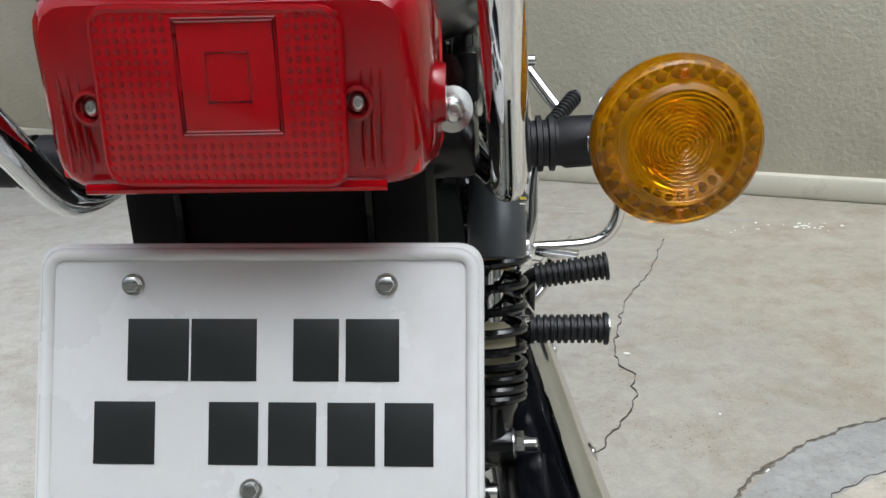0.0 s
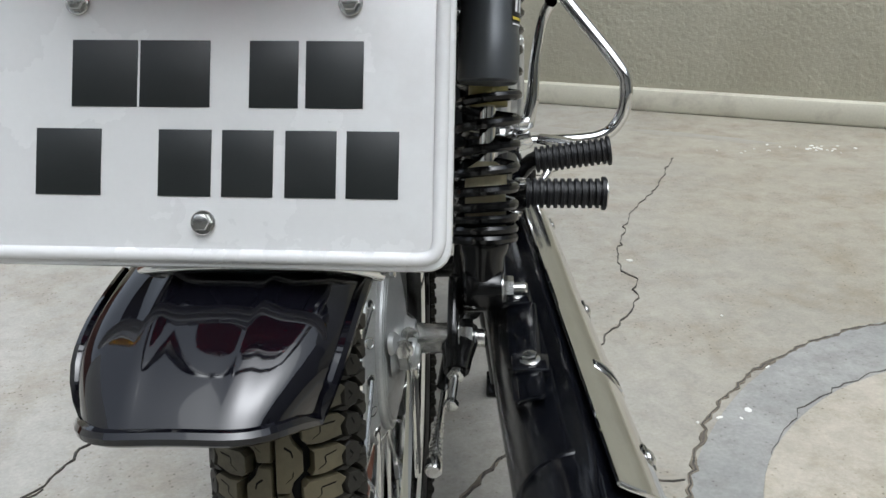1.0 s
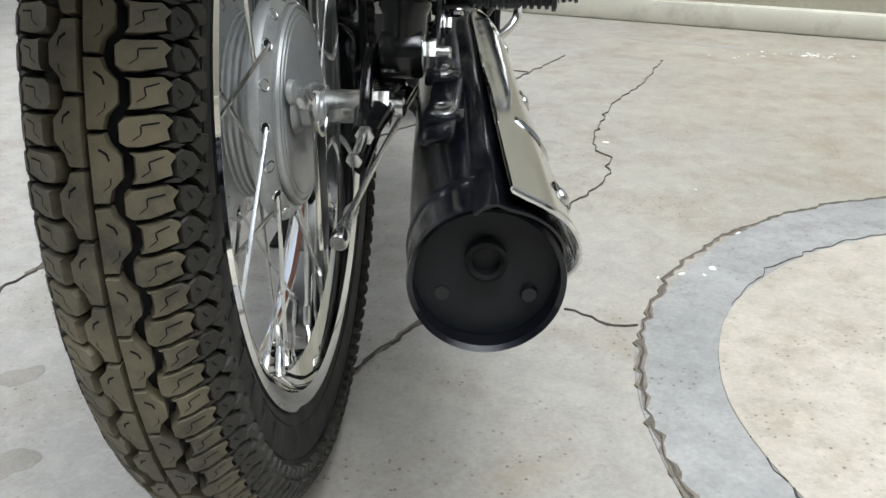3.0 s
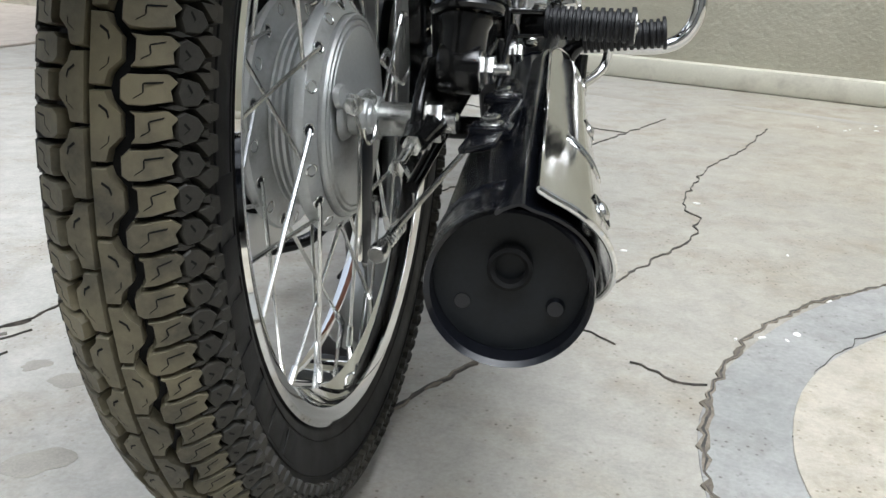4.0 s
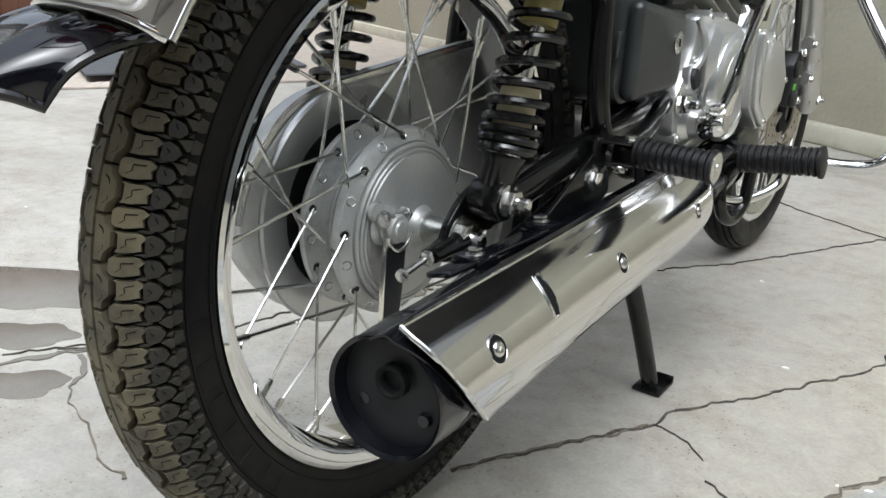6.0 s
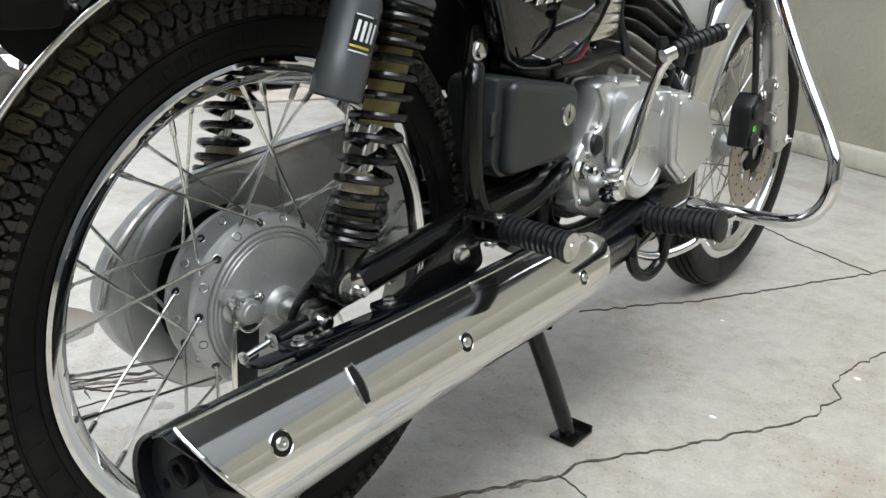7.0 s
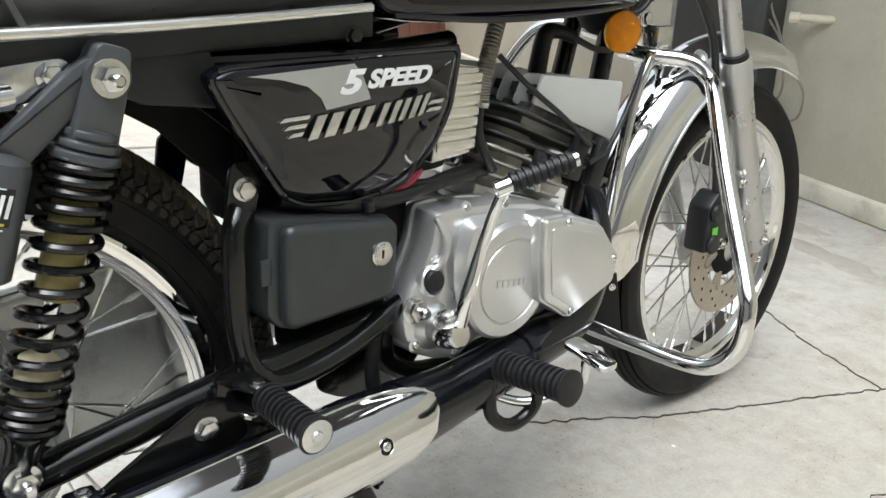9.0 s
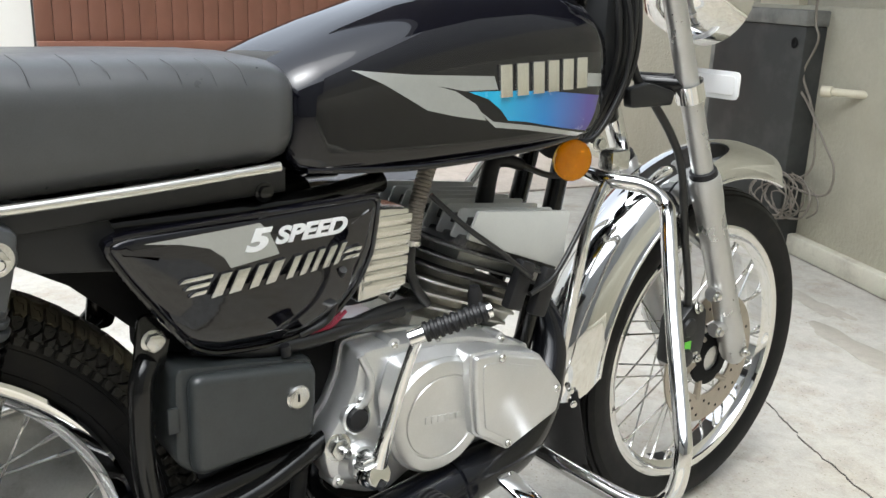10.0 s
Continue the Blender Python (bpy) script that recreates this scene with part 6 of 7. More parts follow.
            a_ = g.ring([cmat @ Vector((0.0243 * math.cos(a + o), 0.0243 * math.sin(a + o), zz)) for o, zz in ((0, 0.054), (0.13, 0.054), (0.17, 0.072), (0.04, 0.072))])
            g.f = [tuple(a_)]
            part("label_mark", g, white_decal, sh)
    return sh


shock(1)
shock(-1)

# ---- seat ----
def ring_section(y, w, z0, z1, n=4.0, shift=0.0, count=40, below=0.0):
    zc, h = (z0 + z1) / 2, (z1 - z0) / 2
    out = []
    for k in range(count):
        a = 2 * math.pi * k / count
        c, s = math.cos(a), math.sin(a)
        e = below if below and s < 0 else n
        out.append(Vector((w * math.copysign(abs(c) ** (2 / e), c), y + shift * s, zc + h * math.copysign(abs(s) ** (2 / e), s))))
    return out


def loft(sections, g=None):
    g = g or Geo()
    g.skin([g.ring(s) for s in sections])
    return g


seat_sec = []
for y, w, z0, z1, n in ((-0.34, 0.05, 0.775, 0.846, 3), (-0.325, 0.085, 0.763, 0.864, 3.2), (-0.25, 0.105, 0.75, 0.882, 3.6), (-0.12, 0.115, 0.737, 0.877, 3.8), (-0.02, 0.116, 0.732, 0.87, 3.8), (0.06, 0.116, 0.731, 0.864, 3.8), (0.16, 0.115, 0.733, 0.859, 3.8), (0.27, 0.113, 0.738, 0.858, 3.8), (0.35, 0.111, 0.742, 0.856, 3.8), (0.385, 0.113, 0.744, 0.853, 3.8), (0.4, 0.111, 0.747, 0.85, 3.6), (0.408, 0.104, 0.754, 0.844, 3.4), (0.412, 0.085, 0.77, 0.83, 3)):
    seat_sec.append(ring_section(y, w, z0, z1, n, 0.004 if y > 0.38 else 0.0, 48))
seat = part("seat", loft(seat_sec), leather, bike, "black vinyl dual seat with pleats", angle=60)
for y in (0.2, 0.23, 0.262, 0.292, 0.325, 0.355, 0.16, 0.12, 0.07):
    z1 = 0.861 if y > 0.2 else 0.867
    part("crease", tube([(0.085, y - 0.012, z1 - 0.0052), (0.1, y - 0.004, z1 - 0.0137), (0.109, y, z1 - 0.03)], [0.0003, 0.0006, 0.0003], 6, 4), leather, seat)
for s in (1, -1):
    part("trim_strip", tube([(0.1165 * s, -0.2, 0.745), (0.1185 * s, -0.05, 0.7355), (0.1185 * s, 0.1, 0.7365), (0.1165 * s, 0.25, 0.742), (0.114 * s, 0.386, 0.7495)], 0.0052, 12, 6), silver_trim, seat, "silver trim strip")
    part("seat_skirt", prism([(-0.2, 0.715), (0.1, 0.708), (0.4, 0.72), (0.4, 0.745), (0.1, 0.735), (-0.2, 0.742)], 0.012, side(0.089 if s > 0 else -0.101), 0.003), matt_black, seat)
part("strap", tube([(0.117, 0.06, 0.738), (0.1165, 0.035, 0.79), (0.1165, 0.015, 0.83), (0.112, 0.005, 0.875)], 0.003, 8, 5), leather, seat)
part("seat_bolt", hexbolt((0.1, 0.375, 0.722), (1, 0, 0), 0.007, 0.005), frame_black, seat)

# ---- fuel tank ----
tank_sec = []
for y, w, z0, z1, n in ((0.397, 0.075, 0.785, 0.82, 2.6), (0.4, 0.1, 0.757, 0.845, 3.0), (0.412, 0.112, 0.745, 0.853, 3.2), (0.44, 0.117, 0.739, 0.866, 3.2), (0.49, 0.121, 0.736, 0.886, 3.0), (0.56, 0.124, 0.735, 0.91, 2.9), (0.64, 0.126, 0.737, 0.928, 2.8), (0.72, 0.126, 0.741, 0.936, 2.8), (0.79, 0.123, 0.746, 0.934, 2.8), (0.835, 0.12, 0.752, 0.925, 2.7), (0.862, 0.108, 0.765, 0.91, 2.6), (0.878, 0.085, 0.79, 0.885, 2.4), (0.884, 0.05, 0.82, 0.86, 2.2)):
    tank_sec.append(ring_section(y, w, z0 - 0.006, z1, n, 0.0, 56, 9.0))
tank = part("fuel_tank", loft(tank_sec), black_gloss, bike, "glossy black fuel tank with silver and blue stripes", angle=60)
part("tank_rail", tube([(0.108, 0.42, 0.741), (0.122, 0.56, 0.735), (0.12, 0.72, 0.741), (0.108, 0.82, 0.749)], 0.004, 10, 5), black_gloss, tank)


def tank_w(y, z):
    """The tank's half width at a place on its flank."""
    ys = [(0.4, 0.1, 0.757, 0.845, 3.0), (0.412, 0.112, 0.745, 0.853, 3.2), (0.44, 0.117, 0.739, 0.866, 3.2), (0.49, 0.121, 0.736, 0.886, 3.0), (0.56, 0.124, 0.735, 0.91, 2.9), (0.64, 0.126, 0.737, 0.928, 2.8), (0.72, 0.126, 0.741, 0.936, 2.8), (0.79, 0.123, 0.746, 0.934, 2.8), (0.835, 0.12, 0.752, 0.925, 2.7), (0.862, 0.108, 0.765, 0.91, 2.6)]
    for a, b in zip(ys, ys[1:]):
        if a[0] <= y <= b[0] + 1e-9:
            t = (y - a[0]) / (b[0] - a[0])
            w, z0, z1, n = (a[i] * (1 - t) + b[i] * t for i in range(1, 5))
            z0 -= 0.006
            e = n if z > (z0 + z1) / 2 else 9.0
            h = max(0.0, 1 - abs((z - (z0 + z1) / 2) / ((z1 - z0) / 2)) ** e)
            return w * h ** (1 / e)
    return 0.1


def decal(outline, off, width, name, material, parent, label="", cell=0.006):
    """A thin film cut to an outline in (y, z), laid on a flank of the given half width."""
    bm = bmesh.new()
    vs = [bm.verts.new((0, y, z)) for y, z in outline]
    bm.faces.new(vs)
    lo = min(p[0] for p in outline)
    hi = max(p[0] for p in outline)
    n = int((hi - lo) / cell)
    for k in range(1, n + 1):
        geo = bm.verts[:] + bm.edges[:] + bm.faces[:]
        bmesh.ops.bisect_plane(bm, geom=geo, plane_co=(0, lo + (hi - lo) * k / (n + 1), 0), plane_no=(0, 1, 0))
    lo2 = min(p[1] for p in outline)
    hi2 = max(p[1] for p in outline)
    n = int((hi2 - lo2) / cell)
    for k in range(1, n + 1):
        geo = bm.verts[:] + bm.edges[:] + bm.faces[:]
        bmesh.ops.bisect_plane(bm, geom=geo, plane_co=(0, 0, lo2 + (hi2 - lo2) * k / (n + 1)), plane_no=(0, 0, 1))
    for v in bm.verts:
        v.co.x = width(v.co.y, v.co.z) + off
    me = bpy.data.meshes.new(name)
    bmesh.ops.recalc_face_normals(bm, faces=bm.faces)
    if bm.faces and sum(f.normal.x for f in bm.faces) < 0:
        bmesh.ops.reverse_faces(bm, faces=bm.faces)
    bm.to_mesh(me)
    bm.free()
    return part(name, me, material, parent, label)


TS = [(0.469, 0.843), (0.54, 0.837), (0.655, 0.832), (0.662, 0.8165), (0.613, 0.8165), (0.575, 0.8235), (0.6, 0.817), (0.63, 0.801), (0.646, 0.7815), (0.6, 0.789), (0.562, 0.7975), (0.535, 0.812), (0.505, 0.828)]
decal(TS, 0.0006, tank_w, "silver_stripe", silver_decal, tank, "silver flash stripe")
decal([(0.815, 0.8305), (0.848, 0.8285), (0.85, 0.812), (0.815, 0.814)], 0.0006, tank_w, "silver_stripe", silver_decal, tank)
decal([(0.618, 0.8155), (0.68, 0.8145), (0.752, 0.8105), (0.846, 0.801), (0.824, 0.7565), (0.772, 0.7645), (0.71, 0.776), (0.68, 0.7795), (0.668, 0.7925), (0.648, 0.806)], 0.0005, tank_w, "blue_stripe", fade_decal, tank, "stripe fading from bright blue to violet")
decal([(0.628, 0.798), (0.657, 0.7795), (0.72, 0.771), (0.823, 0.7535), (0.822, 0.748), (0.715, 0.7655), (0.66, 0.7725), (0.648, 0.782)], 0.0007, tank_w, "silver_line", silver_decal, tank)
for k in range(6):
    y = 0.661 + k * 0.0258
    z = 0.826 + 0.0011 * k
    part("maker_bar", prism([(y + 0.004, z - 0.019), (y + 0.022, z - 0.0187), (y + 0.0185, z + 0.0192), (y + 0.0005, z + 0.0188)], 0.0045, side(tank_w(min(y + 0.01, 0.86), z) - 0.001), 0.0008), silver_trim, tank, "raised silver badge bar")

# ---- side panel ----
SP = [(0.205, 0.694), (0.225, 0.702), (0.36, 0.705), (0.497, 0.707), (0.505, 0.7), (0.5, 0.64), (0.487, 0.603), (0.466, 0.572), (0.43, 0.553), (0.38, 0.548), (0.32, 0.554), (0.292, 0.568), (0.262, 0.607), (0.228, 0.655)]
PM = rounded(SP, 0.012, 3)


def panel_w(y, z):
    t = max(0.0, min(1.0, (y - 0.2) / 0.3))
    u = max(0.0, min(1.0, (0.705 - z) / 0.155))
    return 0.112 + 0.012 * math.sin(math.pi * (0.15 + 0.75 * t)) - 0.03 * u ** 2 + 0.004 * (1 - u)


for s in (1, -1):
    g = Geo()
    rings = []
    for d, off in ((0.0, -0.025), (0.0, -0.008), (0.002, -0.003), (0.006, 0.0), (0.016, 0.0006), (0.035, 0.001), (0.06, 0.001)):
        o = inset(PM, d) if d else PM
        if d > 0.03:
            cx, cz = 0.37, 0.635
            k = 1 - d * 8
            o = [(cx + (a - cx) * k, cz + (b - cz) * k) for a, b in PM]
        rings.append(g.ring([Vector(((panel_w(a, b) + off) * s, a, b)) for a, b in o]))
    g.skin(rings)
    sp = part("side_panel", g, black_gloss, bike, "glossy black side panel", angle=50)
    part("panel_edge", tube([Vector(((panel_w(a, b) - 0.004) * s, a, b)) for a, b in PM[::2]], 0.0035, 8, 2, True), black_gloss, sp)
    if s > 0:
        decal([(0.24, 0.693), (0.355, 0.699), (0.3645, 0.69), (0.375, 0.6695), (0.378, 0.6625), (0.325, 0.656), (0.318, 0.668), (0.303, 0.68), (0.275, 0.688)], 0.0012, panel_w, "silver_flash", silver_decal, sp, "silver flash")
        # emblem: slanted chrome bars
        for k, (y, w) in enumerate(((0.303, 0.012), (0.321, 0.014), (0.343, 0.011), (0.361, 0.012), (0.384, 0.009), (0.4, 0.009), (0.414, 0.008), (0.428, 0.009), (0.442, 0.007))):
            z = 0.628 + 0.0013 * k
            part("emblem_bar", prism([(y, z), (y + w, z + 0.0015), (y + w + 0.012, z + 0.0245), (y + 0.012, z + 0.0235)], 0.004, side(panel_w(y + w / 2, z + 0.014) + 0.0003), 0.0012), steel, sp, "bright metal emblem bar")
        for y0, y1, z0 in ((0.272, 0.305, 0.648), (0.277, 0.302, 0.64), (0.282, 0.299, 0.632), (0.456, 0.478, 0.6495), (0.455, 0.476, 0.6415)):
            part("emblem_bar", prism([(y0, z0), (y1, z0 + 0.001), (y1 + 0.0025, z0 + 0.0055), (y0 + 0.006, z0 + 0.0045)], 0.004, side(panel_w(y0, z0) + 0.0003), 0.001), chrome, sp)
        for txt, y, z, size, sx, mt in (("5", 0.339, 0.671, 0.031, 1.5, white_decal), ("SPEED", 0.372, 0.6745, 0.024, 1.3, white_decal)):
            cu = bpy.data.curves.new("words", "FONT")
            cu.body, cu.size, cu.shear, cu.offset, cu.extrude = txt, size, 0.28, size * 0.045, 0.0003
            tmp = bpy.data.objects.new("words", cu)
            scene.collection.objects.link(tmp)
            me = bpy.data.meshes.new_from_object(tmp.evaluated_get(bpy.context.evaluated_depsgraph_get()))
            bpy.data.objects.remove(tmp)
            for v in me.vertices:
                a, b = y + v.co.x * sx, z + v.co.y
                v.co = Vector((panel_w(a, b) + 0.0018 + v.co.z, a, b))
            part("lettering", me, mt, sp, "white speed lettering", False)
    part("grommet_pin", lathe([(0.006, 0), (0.006, 0.012), (0.003, 0.013)], axis_at((0.1 * s, 0.395, 0.549), (0, 0.2, -1)), 12), rubber, sp)

# ---- battery box ----
bbox = part("battery_box", prism(rounded([(0.272, 0.551), (0.432, 0.527), (0.426, 0.437), (0.29, 0.424), (0.268, 0.444)], 0.014, 5), 0.075, side(0.025), 0.006), box_plastic, bike, "black plastic battery box with a key lock")
part("lid", prism(rounded([(0.282, 0.5445), (0.427, 0.527), (0.424, 0.438), (0.281, 0.43)], 0.016, 5), 0.02, side(0.098), 0.009, soft=3), box_plastic, bbox)
part("catch", box((0.004, 0.012, 0.028), (0.1, 0.268, 0.495), 0.001), box_plastic, bbox)
lockm = axis_at((0.1175, 0.401, 0.493), (1, 0, 0))
part("lock", lathe([(0.0, 0.0), (0.0135, 0.0), (0.014, 0.002), (0.012, 0.0035), (0.0105, 0.003), (0.0, 0.003)], lockm, 32), steel, bbox, "round steel key lock")
part("key_slot", box((0.0006, 0.0022, 0.009), (0.121, 0.401, 0.493), 0.0002), dark, bbox)
part("cable_loom", tube([(0.075, 0.3, 0.56), (0.085, 0.38, 0.543), (0.09, 0.46, 0.545), (0.085, 0.54, 0.555), (0.07, 0.6, 0.55)], 0.009, 12, 6), cable_black, bbox)
part("cable_loom", tube([(0.08, 0.42, 0.558), (0.092, 0.5, 0.552), (0.09, 0.56, 0.552)], 0.006, 12, 6), cable_black, bbox)
for k in range(3):
    part("red_wire", tube([(0.09, 0.43 + 0.008 * k, 0.55), (0.094, 0.445 + 0.008 * k, 0.558), (0.092, 0.462 + 0.008 * k, 0.57)], 0.0022, 8, 4), red_wire, bbox, "red wire")
part("hose_loop", tube([(0.1185, 0.458, 0.63), (0.1, 0.462, 0.61), (0.098, 0.46, 0.585), (0.096, 0.45, 0.565), (0.09, 0.42, 0.552)], 0.0045, 10, 6), cable_black, bbox)

# ---- tail ----
lamp = part("tail_lamp", box((0.176, 0.03, 0.085), (0.0, -0.265, 0.733), 0.012), red_back, bike, "red tail lamp with moulded lens")
lensg = Geo()
LR = [(-0.268, 0.087, 0.694, 0.775, 0.012), (-0.29, 0.0875, 0.693, 0.777, 0.014), (-0.325, 0.084, 0.695, 0.775, 0.016), (-0.341, 0.079, 0.698, 0.772, 0.016), (-0.345, 0.075, 0.702, 0.768, 0.014)]


def lens_ring(y, w, z0, z1, r):
    return [Vector((a, y - 0.004 * (b - 0.73) / 0.04, b)) for a, b in rounded([(-w, z0), (w, z0), (w, z1), (-w, z1)], r, 4)]


rings_ = [lensg.ring(lens_ring(*v)) for v in LR]
inner = [lensg.ring(lens_ring(v[0] + 0.003 if i else v[0], v[1] - 0.003, v[2] + 0.003, v[3] - 0.003, v[4])) for i, v in enumerate(LR)]
lensg.skin(rings_, caps=False)
lensg.f.append(tuple(rings_[-1]))
lensg.skin(inner, caps=False)
lensg.f.append(tuple(inner[-1]))
nring = len(rings_[0])
for i in range(nring):
    j = (i + 1) % nring
    lensg.f.append((rings_[0][i], rings_[0][j], inner[0][j], inner[0][i]))
part("lens", lensg, red_lens, lamp, "clear red plastic lens")
raised = prism(rounded([(-0.052, 0.7025), (0.051, 0.7005), (0.051, 0.766), (-0.052, 0.768)], 0.009, 4), 0.009, Matrix(((1, 0, 0, 0), (0, 0, -1, -0.344), (0, 1, 0, 0), (0, 0, 0, 1))), 0.003)
part("raised_lens", raised, red_panel, lamp)
part("panel_bead", tube([Vector((a, -0.3515, b)) for a, b in rounded([(-0.0505, 0.7035), (0.0495, 0.7015), (0.0495, 0.765), (-0.0505, 0.767)], 0.008, 4)], 0.0019, 8, 0, True), red_lens, lamp)
part("lower_bead", tube([Vector((a, -0.343, 0.6985)) for a in (-0.066, -0.03, 0.0, 0.03, 0.066)], 0.0022, 8, 2), red_lens, lamp)
cells = Geo()
for i in range(26):
    for j in range(16):
        x, z = -0.0485 + i * 0.0039, 0.705 + j * 0.0039
        if -0.018 < x < 0.026 and z > 0.719:
            continue
        lathe([(0.0014, 0), (0.0012, 0.0004), (0.0, 0.0006)], axis_at((x, -0.3528, z), (0, -1, 0)), 6, g=cells)
tagged(part("lens_stud", cells, red_dark, lamp), kind="stuff")
for k in (0, 0.35, 3.6):
    g = tube([Vector((0.004 + a * (1 - 0.16 * k), -0.353, 0.742 + b * (1 - 0.16 * k))) for a, b in ((-0.021, -0.021), (0.021, -0.021), (0.021, 0.021), (-0.021, 0.021))], 0.0007, 6, 0, True)
    part("lens_step", g, red_dark, lamp)
part("reflector_plate", box((0.16, 0.004, 0.068), (0, -0.333, 0.735), 0.002), red_back, lamp)
for x in (-0.0575, 0.0555):
    part("lens_screw", screw((x, -0.3455, 0.731), (0, -1, 0), 0.0036), steel, lamp)
    part("screw_well", lathe([(0.0035, 0.0), (0.0062, 0.0), (0.0066, 0.012), (0.0052, 0.0125), (0.0042, 0.002)], axis_at((x, -0.3375, 0.731), (0, -1, 0)), 20, True), red_dark, lamp)
for x0 in (-0.07, -0.066, -0.062, 0.0575, 0.0615, 0.0655):
    part("lens_flute", tube([(x0, -0.3452, 0.706), (x0, -0.3458, 0.735), (x0, -0.345, 0.765)], 0.0008, 6, 2), red_dark, lamp)
ridge = Geo()
for k in range(40):
    x = -0.078 + k * 0.004
    box((0.002, 0.004, 0.005), (x, -0.325, 0.7745), 0.0006, None, ridge)
tagged(part("lens_ridge", ridge, red_lens, lamp), kind="stuff")
for s in (1, -1):
    part("mount_ear", lathe([(0.0, -0.008), (0.013, -0.008), (0.014, 0.0), (0.012, 0.006), (0.0, 0.006)], axis_at((0.085 * s, -0.3, 0.728), (s, 0, 0)), 20), red_lens, lamp)
    part("mount_washer", lathe([(0.0, 0.0), (0.0105, 0.0), (0.0108, 0.0012), (0.0, 0.0018)], axis_at((0.0925 * s, -0.268, 0.716), (0.25 * s, -1, 0)), 24), steel, lamp)
    part("mount_bolt", screw((0.093 * s, -0.27, 0.716), (0.25 * s, -1, 0), 0.006), steel, lamp)
lamp_shift = Matrix.Translation((0.0005, -0.3, 0.7425)) @ Matrix.Rotation(radians(1.2), 4, "Y") @ Matrix.Diagonal((0.945, 1, 1.06, 1)) @ Matrix.Translation((0.0, 0.3, -0.733))
lamp.matrix_basis = lamp_shift
# black plastic, its colour taken darker for the shade under the lamp
tail_bracket = part("tail_bracket", box((0.158, 0.05, 0.115), (-0.003, -0.245, 0.68), 0.008), dark, bike, "black plastic tail bracket")
for x in (-0.05, 0.045):
    part("rib", box((0.004, 0.008, 0.09), (x, -0.272, 0.672), 0.001), frame_black, tail_bracket)
part("mount_stalk", box((0.2, 0.03, 0.035), (0, -0.235, 0.7), 0.006), frame_black, tail_bracket)


def indicator(s):
    c = Vector((0.1935 * s, -0.272, 0.7045))
    m = axis_at(c, (0.02 * s, -1, 0.02)) @ Matrix.Diagonal((1.07, 1.07, 1.0, 1))
    ind = part("indicator", lathe([(0.0, -0.03), (0.02, -0.028), (0.033, -0.016), (0.0375, -0.004), (0.0385, 0.0), (0.0385, 0.004), (0.0365, 0.004)], m, 48), chrome, bike, "amber round turn indicator")
    prof = [(0.0378, 0.002), (0.0385, 0.005), (0.037, 0.009), (0.036, 0.012)]
    n = 13
    prof += [(0.0345, 0.0135), (0.027, 0.016), (0.0255, 0.0175)]
    for k in range(n):
        r = 0.0245 * (1 - k / n)
        prof += [(r, 0.018 + 0.0035 * (1 - (r / 0.025) ** 2) + 0.0008), (max(r - 0.0012, 0.0002), 0.018 + 0.0035 * (1 - (r / 0.025) ** 2) - 0.0003)]
    part("lens", lathe(prof, m, 64), amber_lens, ind, "amber ringed lens", angle=20)
    part("reflector", lathe([(0.0, 0.001), (0.03, 0.003), (0.0365, 0.0035), (0.0365, 0.001), (0.0, -0.002)], m, 40), amber_back, ind)
    for k in range(30):
        a = 2 * math.pi * k / 30
        part("lens_pip", lathe([(0.0028, 0.0), (0.0024, 0.0012), (0.0, 0.0018)], axis_at(m @ Vector((0.031 * math.cos(a), 0.031 * math.sin(a), 0.0142)), m.to_3x3() @ Vector((0, 0, 1))), 8), amber_pip, ind)
    for a in (math.pi / 2, -math.pi / 2):
        part("lens_screw", screw(m @ Vector((0.0305 * math.cos(a), 0.0305 * math.sin(a), 0.0155)), m.to_3x3() @ Vector((0, 0, 1)), 0.003), amber_lens, ind)
    prof = [(0.0125, 0.0), (0.0145, 0.002), (0.014, 0.015)]
    for k in range(3):
        prof += [(0.0142, 0.018 + 0.006 * k), (0.0142, 0.0205 + 0.006 * k), (0.0118, 0.0212 + 0.006 * k), (0.0118, 0.0235 + 0.006 * k)]
    prof += [(0.0132, 0.038), (0.0128, 0.062), (0.009, 0.064)]
    part("stalk", lathe(prof, axis_at((0.105 * s, -0.25, 0.7), (s, 0, 0.02)), 28), rubber, ind, "black rubber stalk")
    part("ferrule", tube([(0.16 * s, -0.252, 0.703), (0.17 * s, -0.258, 0.703)], 0.0135, 20, 0), chrome, ind)


indicator(1)
indicator(-1)

# number plate: pressed rim, three bolts, black marks
pm = Matrix(((1, 0, 0, -0.007), (0, 0.37, -0.929, -0.324), (0, 0.929, 0.37, 0.6055), (0, 0, 0, 1))) @ Matrix.Rotation(radians(-1.7), 4, "Z")
PW, PH = 0.1035, 0.0648
plate = part("number_plate", prism(rounded([(-PW, -PH), (PW, -PH), (PW, PH), (-PW, PH)], 0.009, 5), 0.0015, pm, 0.0005), plate_white, bike, "white pressed number plate")
part("rim_bead", tube([pm @ Vector((a, b, 0.0012)) for a, b in rounded([(-PW + 0.003, -PH + 0.003), (PW - 0.003, -PH + 0.003), (PW - 0.003, PH - 0.003), (-PW + 0.003, PH - 0.003)], 0.009, 5)], 0.0032, 10, 0, True), plate_white, plate)
part("rim_flange", tube([pm @ Vector((a, b, -0.001)) for a, b in rounded([(-PW, -PH), (PW, -PH), (PW, PH), (-PW, PH)], 0.01, 5)], 0.0024, 8, 0, True), plate_white, plate)
